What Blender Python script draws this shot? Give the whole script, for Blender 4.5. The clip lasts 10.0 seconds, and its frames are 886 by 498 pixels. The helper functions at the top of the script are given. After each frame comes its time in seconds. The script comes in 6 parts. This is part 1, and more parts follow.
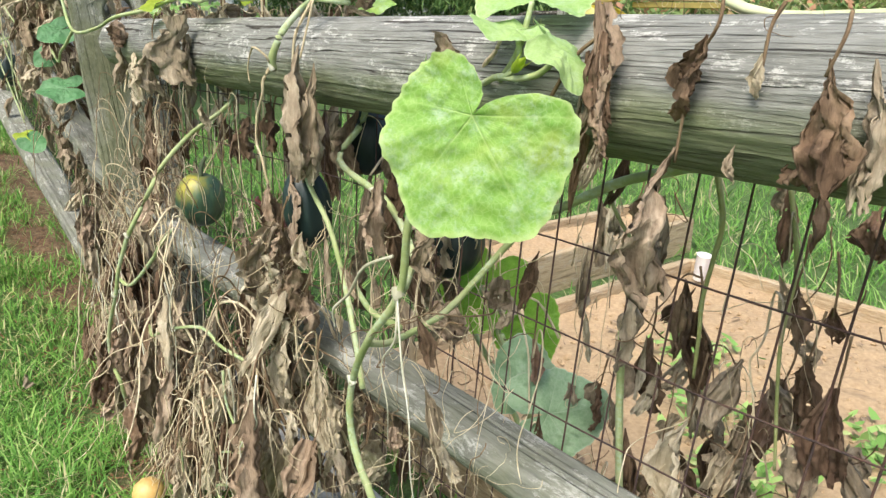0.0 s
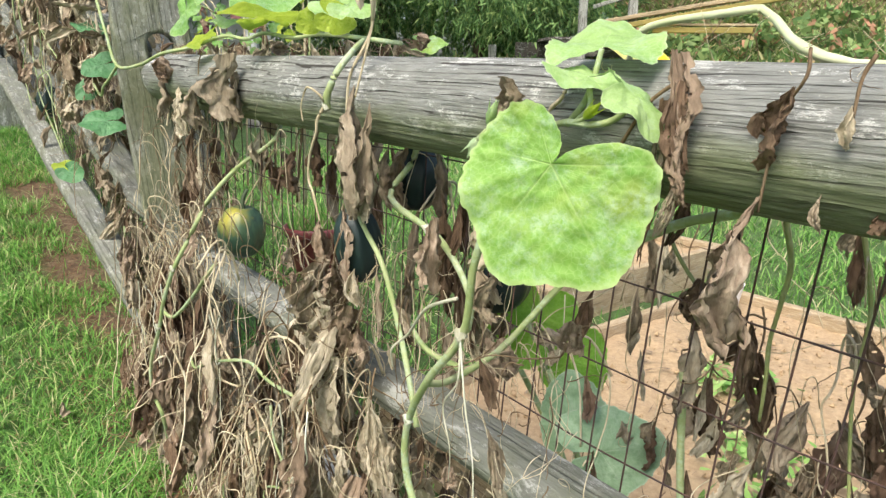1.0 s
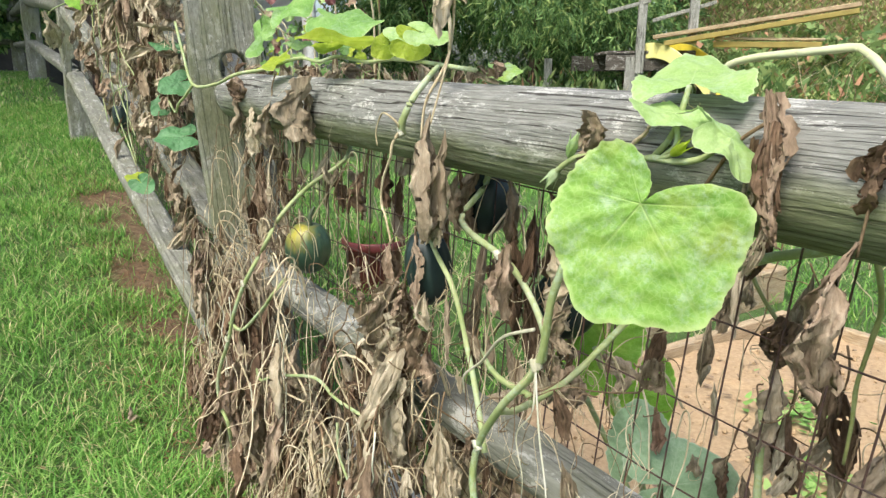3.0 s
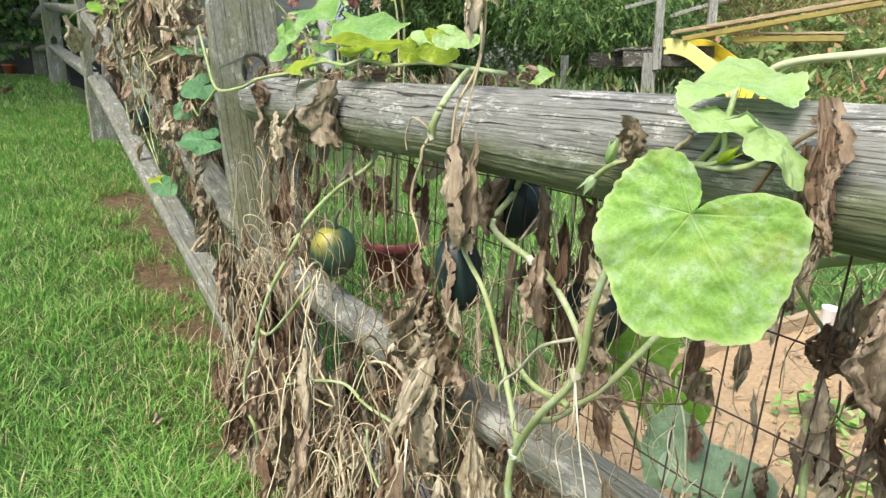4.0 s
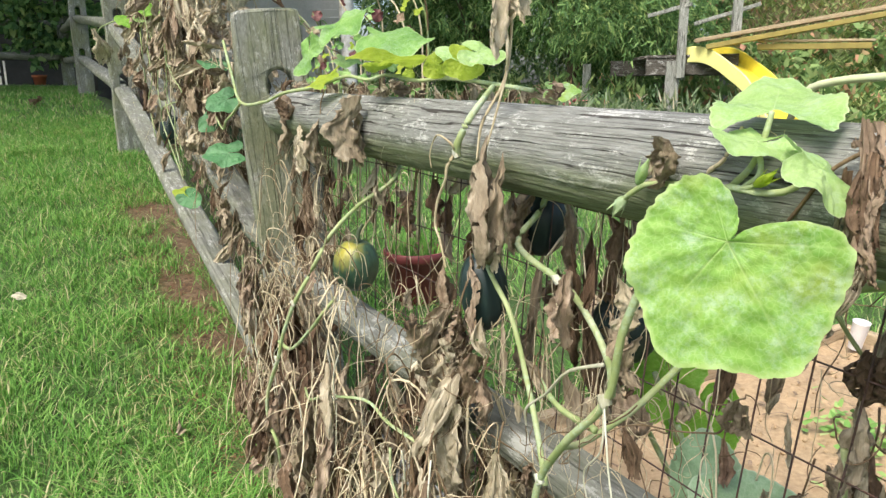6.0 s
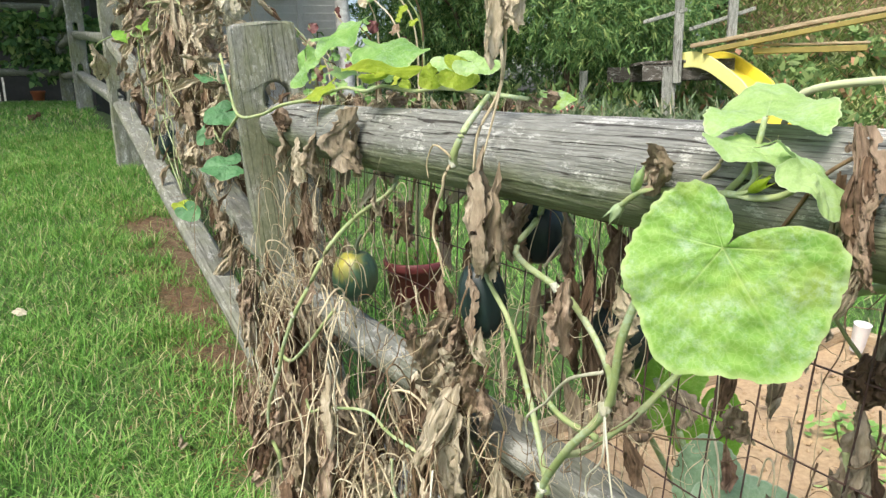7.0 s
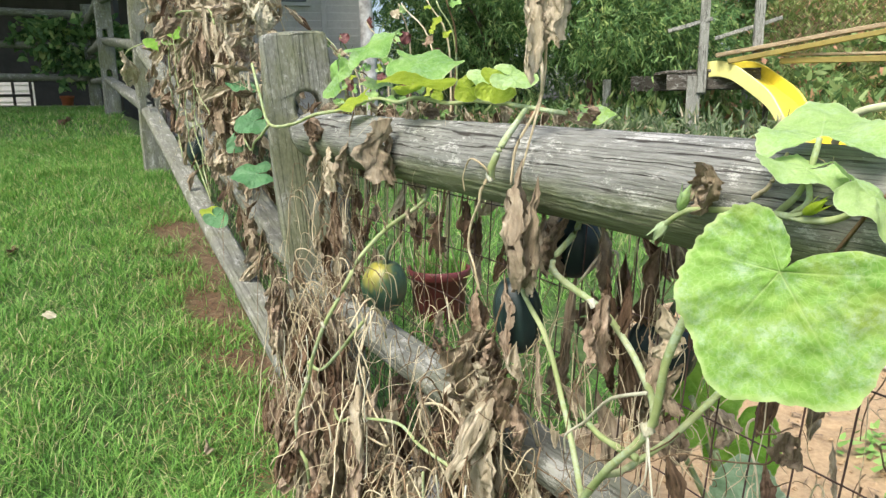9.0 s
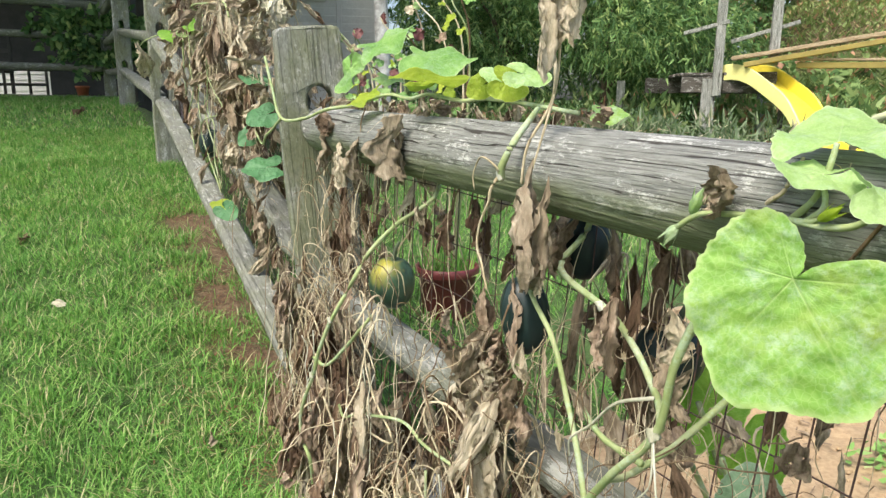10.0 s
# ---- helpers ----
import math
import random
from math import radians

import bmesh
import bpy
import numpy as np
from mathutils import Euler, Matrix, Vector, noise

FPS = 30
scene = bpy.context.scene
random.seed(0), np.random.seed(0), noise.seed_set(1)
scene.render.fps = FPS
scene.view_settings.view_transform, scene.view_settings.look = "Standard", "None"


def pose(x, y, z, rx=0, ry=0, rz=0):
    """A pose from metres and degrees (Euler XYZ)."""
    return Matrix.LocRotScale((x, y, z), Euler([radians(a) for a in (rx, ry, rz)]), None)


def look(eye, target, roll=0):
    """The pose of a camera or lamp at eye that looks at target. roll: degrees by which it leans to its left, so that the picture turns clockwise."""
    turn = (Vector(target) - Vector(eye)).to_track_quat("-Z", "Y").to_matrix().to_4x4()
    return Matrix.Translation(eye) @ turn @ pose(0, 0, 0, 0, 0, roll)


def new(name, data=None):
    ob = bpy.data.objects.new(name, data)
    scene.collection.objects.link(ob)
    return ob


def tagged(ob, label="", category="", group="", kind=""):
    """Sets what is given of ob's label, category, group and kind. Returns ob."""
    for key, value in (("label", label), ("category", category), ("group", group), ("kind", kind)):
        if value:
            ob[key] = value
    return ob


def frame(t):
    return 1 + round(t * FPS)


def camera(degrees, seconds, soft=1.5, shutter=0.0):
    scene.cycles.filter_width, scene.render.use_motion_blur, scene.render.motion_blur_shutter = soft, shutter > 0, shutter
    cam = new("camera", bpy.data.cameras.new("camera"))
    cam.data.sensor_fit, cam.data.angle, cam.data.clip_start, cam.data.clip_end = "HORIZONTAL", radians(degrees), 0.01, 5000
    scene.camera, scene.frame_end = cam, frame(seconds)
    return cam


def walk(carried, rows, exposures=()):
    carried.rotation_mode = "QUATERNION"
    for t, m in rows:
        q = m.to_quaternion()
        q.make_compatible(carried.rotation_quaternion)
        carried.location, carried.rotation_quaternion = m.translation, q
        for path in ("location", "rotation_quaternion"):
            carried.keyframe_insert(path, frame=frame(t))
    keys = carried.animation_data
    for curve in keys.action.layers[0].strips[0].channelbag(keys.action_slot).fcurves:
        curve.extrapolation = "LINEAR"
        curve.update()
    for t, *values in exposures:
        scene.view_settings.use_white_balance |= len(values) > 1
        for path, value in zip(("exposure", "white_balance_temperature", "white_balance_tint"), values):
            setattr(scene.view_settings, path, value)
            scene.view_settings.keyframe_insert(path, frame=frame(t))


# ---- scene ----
cam = camera(64.8, 10.0, 1.4)
EXPO = 1.14
PATH = [
    (0, (0.11, 0.054, 0.991), (-0.073, 1.963, 0.424), 0.7),
    (0.5, (0.086, 0.049, 1.002), (-0.104, 1.97, 0.477), 1.0),
    (1, (0.064, 0.052, 1.009), (-0.171, 1.973, 0.505), 0.3),
    (1.5, (0.053, 0.046, 1.017), (-0.23, 1.963, 0.521), 0.1),
    (2, (0.05, 0.034, 1.028), (-0.279, 1.95, 0.557), 0.1),
    (2.5, (0.046, 0.039, 1.028), (-0.313, 1.95, 0.558), 0.3),
    (4, (0.013, 0.052, 1.036), (-0.407, 1.948, 0.557), -0.1),
    (4.5, (0.009, 0.055, 1.043), (-0.433, 1.947, 0.569), -1.4),
    (5, (0.01, 0.061, 1.039), (-0.443, 1.953, 0.578), 0.1),
    (5.5, (0.004, 0.064, 1.045), (-0.467, 1.951, 0.581), 0.2),
    (7, (0.008, 0.064, 1.049), (-0.473, 1.957, 0.616), -1.3),
    (7.5, (0.006, 0.068, 1.051), (-0.471, 1.963, 0.623), -1.0),
    (8, (0.002, 0.068, 1.051), (-0.488, 1.961, 0.631), -1.0),
    (8.5, (-0.008, 0.063, 1.054), (-0.518, 1.951, 0.635), -0.7),
    (9, (-0.015, 0.062, 1.058), (-0.549, 1.944, 0.645), -0.9),
    (9.5, (-0.016, 0.064, 1.056), (-0.569, 1.942, 0.646), 0.1),
    (10, (-0.015, 0.069, 1.057), (-0.575, 1.943, 0.638), 0.3),
]
walk(cam, [(t, look(eye, target, roll)) for t, eye, target, roll in PATH], [(0.0, EXPO), (10.0, EXPO)])

# ---- light: bright overcast afternoon ----
world = bpy.data.worlds.new("sky")
scene.world = world
world.use_nodes = True
wn = world.node_tree.nodes
sky = wn.new("ShaderNodeTexSky")
sky.sky_type, sky.sun_disc = "NISHITA", False
sky.sun_elevation, sky.sun_rotation = radians(55), radians(200)
sky.air_density, sky.dust_density, sky.ozone_density = 1.0, 4.0, 1.0
world.node_tree.links.new(sky.outputs[0], wn["Background"].inputs[0])
wn["Background"].inputs[1].default_value = 0.122
sun = new("sun", bpy.data.lights.new("sun", "SUN"))
sun.data.energy, sun.data.angle, sun.data.color = 1.85, radians(25), (1.0, 0.95, 0.86)
sun.matrix_basis = look((-2.0, -5.5, 8.0), (0, 0, 0))


# ---- materials ----
def mat(name):
    m = bpy.data.materials.new(name)
    m.use_nodes = True
    return m, m.node_tree, m.node_tree.nodes["Principled BSDF"]


def node(nt, kind, **inputs):
    n = nt.nodes.new(kind)
    for k, v in inputs.items():
        n.inputs[k.replace("_", " ")].default_value = v
    return n


def coords(nt, scale, rnd=False):
    """Object coordinates, stretched by scale; rnd shifts them from object to object."""
    tc = nt.nodes.new("ShaderNodeTexCoord")
    mp = nt.nodes.new("ShaderNodeMapping")
    mp.inputs["Scale"].default_value = scale
    nt.links.new(tc.outputs["Object"], mp.inputs["Vector"])
    if rnd:
        oi = nt.nodes.new("ShaderNodeObjectInfo")
        ml = nt.nodes.new("ShaderNodeMath")
        ml.operation = "MULTIPLY"
        ml.inputs[1].default_value = 37.0
        nt.links.new(oi.outputs["Random"], ml.inputs[0])
        nt.links.new(ml.outputs[0], mp.inputs["Location"])
    return mp.outputs[0]


def noise_tex(nt, vec, scale, detail=5.0, rough=0.6):
    n = node(nt, "ShaderNodeTexNoise", Scale=scale, Detail=detail, Roughness=rough)
    nt.links.new(vec, n.inputs["Vector"])
    return n.outputs["Fac"]


def ramp(nt, fac, stops):
    r = nt.nodes.new("ShaderNodeValToRGB")
    el = r.color_ramp.elements
    while len(el) < len(stops):
        el.new(0.5)
    for e, (p, c) in zip(el, stops):
        e.position, e.color = p, (*c, 1)
    nt.links.new(fac, r.inputs[0])
    return r.outputs[0]


def mix(nt, fac, a, b, mode="MIX"):
    m = nt.nodes.new("ShaderNodeMix")
    m.data_type, m.blend_type = "RGBA", mode
    for sock, val in ((m.inputs[0], fac), (m.inputs[6], a), (m.inputs[7], b)):
        if isinstance(val, (int, float)):
            sock.default_value = val
        elif isinstance(val, tuple):
            sock.default_value = (*val, 1)
        else:
            nt.links.new(val, sock)
    return m.outputs[2]


def span(nt, fac, a, b, c=0.0, d=1.0):
    m = node(nt, "ShaderNodeMapRange")
    for i, v in enumerate((a, b, c, d)):
        m.inputs[i + 1].default_value = v
    nt.links.new(fac, m.inputs[0])
    return m.outputs[0]


def bump(nt, bsdf, height, strength, distance):
    b = node(nt, "ShaderNodeBump", Strength=strength, Distance=distance)
    nt.links.new(height, b.inputs["Height"])
    nt.links.new(b.outputs[0], bsdf.inputs["Normal"])


def attr(nt, name):
    a = nt.nodes.new("ShaderNodeAttribute")
    a.attribute_name = name
    return a.outputs["Fac"]


def random_out(nt):
    return nt.nodes.new("ShaderNodeObjectInfo").outputs["Random"]


def maths(nt, op, a, b):
    m = nt.nodes.new("ShaderNodeMath")
    m.operation = op
    for sock, val in ((m.inputs[0], a), (m.inputs[1], b)):
        if isinstance(val, (int, float)):
            sock.default_value = val
        else:
            nt.links.new(val, sock)
    return m.outputs[0]


def split_lines(nt, radius, gap, width):
    """Drying cracks along a round rail: lines about gap apart round its girth, each broken along its length."""
    tc = nt.nodes.new("ShaderNodeTexCoord")
    sep = nt.nodes.new("ShaderNodeSeparateXYZ")
    nt.links.new(tc.outputs["Object"], sep.inputs[0])
    turn = maths(nt, "ARCTAN2", sep.outputs[2], sep.outputs[1])
    wobble = noise_tex(nt, coords(nt, (1.0, 12, 12)), 2.2, 4, 0.6)
    v = maths(nt, "ADD", maths(nt, "MULTIPLY", turn, radius / gap), maths(nt, "MULTIPLY", wobble, 2.6))
    line = maths(nt, "FLOOR", v, 0.0)
    off = maths(nt, "ABSOLUTE", maths(nt, "SUBTRACT", maths(nt, "FRACT", v, 0.0), 0.5), 0.0)
    xy = nt.nodes.new("ShaderNodeCombineXYZ")
    nt.links.new(maths(nt, "MULTIPLY", sep.outputs[0], 5.0), xy.inputs[0])
    nt.links.new(maths(nt, "MULTIPLY", line, 7.3), xy.inputs[1])
    wide = span(nt, noise_tex(nt, xy.outputs[0], 1.0, 4, 0.65), 0.42, 0.66, 0.0, width)
    return span(nt, maths(nt, "SUBTRACT", wide, off), 0.0, 0.05)


def wood(name, dark, mid, light, green=0.0, axis=0, flakes=0.6, fine=1.0, moss=0.0, checks=1.0, blur=1.0, rings=0.0):
    """Weathered grey wood, its grain along the local axis: fine fibres, drying checks, pale flakes, algae."""
    m, nt, b = mat(name)

    def stretched(k, scale, detail, rough):
        return noise_tex(nt, coords(nt, [k if i == axis else 1.0 for i in range(3)], True), scale, detail, rough)

    fibre = stretched(0.03 * blur, 560 * fine, 4, 0.65)
    grain = stretched(0.045 * blur, 170 * fine, 6, 0.7)
    broad = stretched(0.35, 14, 5, 0.6)
    gap = stretched(0.12, 30 * fine, 4, 0.6)
    flake = stretched(0.45, 24, 10, 0.84)

    def lines(k, scale, width):
        """Thin long cracks: the contour lines of a stretched noise."""
        off = maths(nt, "ABSOLUTE", maths(nt, "SUBTRACT", stretched(k, scale, 2, 0.5), 0.5), 0.0)
        return span(nt, off, width, width * 0.35)

    crack = maths(nt, "MAXIMUM", maths(nt, "MULTIPLY", lines(0.010, 55 * fine, 0.016), span(nt, gap, 0.44, 0.50)), maths(nt, "MULTIPLY", lines(0.014, 150 * fine, 0.022), span(nt, gap, 0.56, 0.44, 0.0, 0.8)))
    if rings:
        crack = maths(nt, "MAXIMUM", split_lines(nt, rings, 0.019, 0.13), maths(nt, "MULTIPLY", split_lines(nt, rings, 0.0045, 0.24), 0.45))
    c = ramp(nt, grain, [(0.30, dark), (0.48, mid), (0.70, light)])
    c = mix(nt, span(nt, fibre, 0.35, 0.62, 0.42, 0.0), c, dark)
    c = mix(nt, span(nt, broad, 0.42, 0.68, 0.0, 0.4), c, mix(nt, 0.5, c, dark))
    c = mix(nt, span(nt, flake, 0.54, 0.575, 0, flakes), c, (0.50, 0.505, 0.47))
    if green:
        tc = nt.nodes.new("ShaderNodeTexCoord")
        sep = nt.nodes.new("ShaderNodeSeparateXYZ")
        nt.links.new(tc.outputs["Object"], sep.inputs[0])
        edge = maths(nt, "ADD", sep.outputs[2], span(nt, broad, 0.3, 0.7, -0.02, 0.02))
        algae = maths(nt, "MULTIPLY", span(nt, edge, 0.006, -0.028), green)
        c = mix(nt, algae, c, mix(nt, span(nt, grain, 0.3, 0.7), (0.10, 0.125, 0.045), (0.20, 0.235, 0.10)))
        crack = maths(nt, "MULTIPLY", crack, span(nt, algae, 0.0, 1.0, 1.0, 0.35))
    if moss:
        c = mix(nt, span(nt, noise_tex(nt, coords(nt, (1, 1, 0.5), True), 9, 5, 0.65), 0.42, 0.62, 0, moss), c, mix(nt, span(nt, grain, 0.3, 0.7), (0.11, 0.125, 0.06), (0.22, 0.235, 0.13)))
    c = mix(nt, maths(nt, "MULTIPLY", crack, checks), c, (0.035, 0.03, 0.026))
    nt.links.new(c, b.inputs["Base Color"])
    b.inputs["Roughness"].default_value = 0.9
    b.inputs["Specular IOR Level"].default_value = 0.2
    h = maths(nt, "ADD", maths(nt, "ADD", maths(nt, "MULTIPLY", fibre, 0.5), grain), maths(nt, "MULTIPLY", crack, -1.2))
    bump(nt, b, h, 1.0, 0.003)
    return m


W_RAIL = wood("weathered_rail", (0.155, 0.16, 0.142), (0.24, 0.248, 0.225), (0.335, 0.345, 0.318), 0.75, 0, 0.95, 1.3, 0.0, 0.9, 2.5, 0.06)
W_RAIL2 = wood("weathered_split_rail", (0.135, 0.14, 0.12), (0.212, 0.22, 0.19), (0.285, 0.292, 0.26), 0.3, 0, 0.7, 0.6, 0.35, 0.25, 4.0)
W_BLEACHED = wood("bleached_split_rail", (0.27, 0.275, 0.26), (0.42, 0.43, 0.42), (0.56, 0.57, 0.56), 0.1, 0, 0.7, 0.6, 0.1, 0.3, 4.0)
W_POST = wood("weathered_post", (0.125, 0.13, 0.105), (0.215, 0.222, 0.188), (0.31, 0.318, 0.28), 0.0, 2, 0.75, 0.7, 0.75, 0.15, 8.0)
W_FAR = wood("far_grey_wood", (0.19, 0.195, 0.17), (0.325, 0.335, 0.30), (0.455, 0.465, 0.42), 0.0, 2)
W_BED = wood("bed_board_wood", (0.28, 0.20, 0.11), (0.46, 0.36, 0.23), (0.58, 0.48, 0.33), 0.0, 0, 0.2, 1.0, 0.0, 0.15, 2.0)


def leafy(name, c1, c2, c3, vein, mildew=0.0, trans=0.3, rough=0.55, yellow=None, mesh=0.22):
    """Living leaf: mottled green with paler veins, some light passing through."""
    m, nt, b = mat(name)
    v = coords(nt, (1, 1, 1), True)
    n1, n2 = noise_tex(nt, v, 14, 4), noise_tex(nt, v, 70, 4, 0.65)
    c = ramp(nt, n1, [(0.3, c1), (0.5, c2), (0.68, c3)])
    c = mix(nt, span(nt, n2, 0.35, 0.7, 0, 0.5), c, c1)
    if yellow:
        c = mix(nt, span(nt, noise_tex(nt, v, 9, 3), 0.52, 0.66, 0, 0.75), c, yellow)
    if mildew:
        f = nt.nodes.new("ShaderNodeMath")
        f.operation = "MULTIPLY"
        nt.links.new(span(nt, noise_tex(nt, v, 24, 6, 0.72), 0.46, 0.60, 0, mildew), f.inputs[0])
        nt.links.new(span(nt, noise_tex(nt, v, 170, 3, 0.7), 0.38, 0.58), f.inputs[1])
        c = mix(nt, f.outputs[0], c, (0.45, 0.58, 0.45))
    net = node(nt, "ShaderNodeTexVoronoi", Scale=190.0)
    net.feature = "DISTANCE_TO_EDGE"
    nt.links.new(v, net.inputs["Vector"])
    netline = span(nt, net.outputs["Distance"], 0.0, 0.12)
    c = mix(nt, span(nt, net.outputs["Distance"], 0.09, 0.0, 0, mesh), c, vein)
    c = mix(nt, attr(nt, "vein"), c, vein)
    nt.links.new(c, b.inputs["Base Color"])
    b.inputs["Roughness"].default_value = rough
    b.inputs["Specular IOR Level"].default_value = 0.35
    bump(nt, b, maths(nt, "ADD", n2, maths(nt, "MULTIPLY", netline, mesh)), 0.30, 0.0012)
    t = nt.nodes.new("ShaderNodeBsdfTranslucent")
    nt.links.new(c, t.inputs["Color"])
    ms = node(nt, "ShaderNodeMixShader", Fac=trans)
    nt.links.new(b.outputs[0], ms.inputs[1])
    nt.links.new(t.outputs[0], ms.inputs[2])
    nt.links.new(ms.outputs[0], nt.nodes["Material Output"].inputs[0])
    return m


LEAF = leafy("squash_leaf", (0.12, 0.29, 0.035), (0.215, 0.405, 0.065), (0.31, 0.48, 0.09), (0.46, 0.60, 0.24), 0.55, 0.28, 0.6, (0.42, 0.49, 0.10))
LEAF_PALE = leafy("young_squash_leaf", (0.22, 0.41, 0.09), (0.34, 0.525, 0.165), (0.45, 0.61, 0.25), (0.58, 0.69, 0.39), 0.35, 0.35)
LEAF_MID = leafy("mid_green_leaf", (0.115, 0.29, 0.045), (0.20, 0.40, 0.085), (0.29, 0.48, 0.14), (0.48, 0.62, 0.28), 0.35, 0.35)
LEAF_MILD = leafy("mildewed_bud", (0.25, 0.38, 0.16), (0.36, 0.48, 0.25), (0.46, 0.56, 0.36), (0.55, 0.62, 0.45), 0.6, 0.2)
LEAF_YEL = leafy("yellowing_leaf", (0.28, 0.42, 0.03), (0.42, 0.55, 0.05), (0.56, 0.63, 0.08), (0.6, 0.65, 0.2), 0.0, 0.55)
LEAF_BRIGHT = leafy("bright_green_leaf", (0.14, 0.36, 0.03), (0.22, 0.47, 0.05), (0.32, 0.56, 0.08), (0.45, 0.62, 0.18), 0.0, 0.5)
LEAF_DARK = leafy("dark_green_leaf", (0.05, 0.16, 0.06), (0.08, 0.23, 0.09), (0.12, 0.29, 0.12), (0.18, 0.33, 0.16), 0.1, 0.25)
LEAF_BLUE = leafy("blue_green_leaf", (0.15, 0.27, 0.14), (0.22, 0.36, 0.20), (0.31, 0.43, 0.28), (0.42, 0.5, 0.38), 0.2, 0.15)


def dry(name, c1, c2, c3, trans=0.12, rough=0.85):
    """Dead plant tissue; its shade differs from piece to piece."""
    m, nt, b = mat(name)
    v = coords(nt, (1, 1, 0.5), True)
    n1, n2 = noise_tex(nt, v, 32, 6, 0.65), noise_tex(nt, v, 190, 5, 0.7)
    wr = noise_tex(nt, coords(nt, (1, 1, 0.25), True), 120, 5, 0.65)
    c = ramp(nt, n1, [(0.3, c1), (0.5, c2), (0.7, c3)])
    c = mix(nt, span(nt, wr, 0.56, 0.38, 0, 0.75), c, c1)
    c = mix(nt, span(nt, n2, 0.60, 0.72, 0, 0.5), c, c3)
    r = random_out(nt)
    c = mix(nt, span(nt, r, 0, 1, 0.0, 0.7), c, mix(nt, 1.0, c, (0.64, 0.59, 0.52), "MULTIPLY"))
    nt.links.new(c, b.inputs["Base Color"])
    b.inputs["Roughness"].default_value = rough
    b.inputs["Specular IOR Level"].default_value = 0.2
    bump(nt, b, maths(nt, "ADD", maths(nt, "MULTIPLY", n2, 0.4), maths(nt, "MULTIPLY", wr, 1.4)), 1.0, 0.0035)
    t = nt.nodes.new("ShaderNodeBsdfTranslucent")
    nt.links.new(c, t.inputs["Color"])
    ms = node(nt, "ShaderNodeMixShader", Fac=trans)
    nt.links.new(b.outputs[0], ms.inputs[1])
    nt.links.new(t.outputs[0], ms.inputs[2])
    nt.links.new(ms.outputs[0], nt.nodes["Material Output"].inputs[0])
    return m


DRY = dry("dry_leaf", (0.24, 0.19, 0.13), (0.43, 0.36, 0.26), (0.60, 0.52, 0.40))
DRY_PALE = dry("bleached_dry_leaf", (0.38, 0.325, 0.22), (0.60, 0.535, 0.395), (0.76, 0.70, 0.56))
DRY_CREAM = dry("cream_dry_leaf", (0.48, 0.45, 0.32), (0.67, 0.64, 0.50), (0.80, 0.77, 0.66))
DRY_DARK = dry("dark_dry_leaf", (0.10, 0.065, 0.04), (0.19, 0.13, 0.085), (0.31, 0.225, 0.15))
DRY_BROWN = dry("crumpled_brown_leaf", (0.20, 0.145, 0.10), (0.39, 0.30, 0.215), (0.57, 0.47, 0.36))
STRAW = dry("dry_stem", (0.50, 0.42, 0.27), (0.71, 0.63, 0.44), (0.85, 0.79, 0.62), 0.05)
STRAW_DARK = dry("brown_stem", (0.15, 0.10, 0.06), (0.25, 0.18, 0.11), (0.36, 0.27, 0.17), 0.05)
STRAW_RED = dry("red_brown_needle", (0.16, 0.085, 0.045), (0.28, 0.16, 0.085), (0.45, 0.31, 0.18), 0.05)
DRY_RED = dry("red_brown_dry_leaf", (0.13, 0.08, 0.055), (0.27, 0.18, 0.125), (0.41, 0.30, 0.22), 0.25)
NODE = dry("pale_stem_joint", (0.48, 0.50, 0.36), (0.64, 0.65, 0.53), (0.82, 0.82, 0.76), 0.05)
# Tower wood with the deck's shadow put into its colour; slide props too.
W_DECK_SHADED = wood("shaded_deck_wood", (0.06, 0.055, 0.045), (0.11, 0.10, 0.085), (0.17, 0.155, 0.13), 0.0, 0)
STEM = leafy("green_stem", (0.22, 0.29, 0.10), (0.33, 0.39, 0.17), (0.44, 0.47, 0.27), (0.5, 0.5, 0.4), 0.5, 0.05, 0.6, None, 0.0)


STEM_OLIVE = leafy("olive_stem", (0.17, 0.20, 0.06), (0.26, 0.29, 0.10), (0.36, 0.37, 0.16), (0.4, 0.4, 0.25), 0.2, 0.05, 0.6, None, 0.0)
STEM_DRY = leafy("drying_stem", (0.42, 0.46, 0.26), (0.55, 0.58, 0.36), (0.66, 0.66, 0.46), (0.6, 0.6, 0.45), 0.4, 0.05, 0.7, None, 0.0)
DRY_RUST = dry("rust_brown_leaf", (0.10, 0.065, 0.042), (0.225, 0.15, 0.095), (0.44, 0.32, 0.215))


def plain(name, color, rough=0.6, var=0.25, scale=30, metal=0.0, bumpy=0.2, second=None):
    m, nt, b = mat(name)
    v = coords(nt, (1, 1, 1), True)
    n1, n2 = noise_tex(nt, v, scale, 5), noise_tex(nt, v, scale * 7, 4)
    other = second or tuple(x * (1 - var) for x in color)
    c = mix(nt, span(nt, n1, 0.35, 0.65), color, other)
    c = mix(nt, span(nt, n2, 0.4, 0.7, 0, 0.4), c, tuple(x * 0.7 for x in color))
    nt.links.new(c, b.inputs["Base Color"])
    b.inputs["Roughness"].default_value, b.inputs["Metallic"].default_value = rough, metal
    bump(nt, b, n2, bumpy, 0.003)
    return m


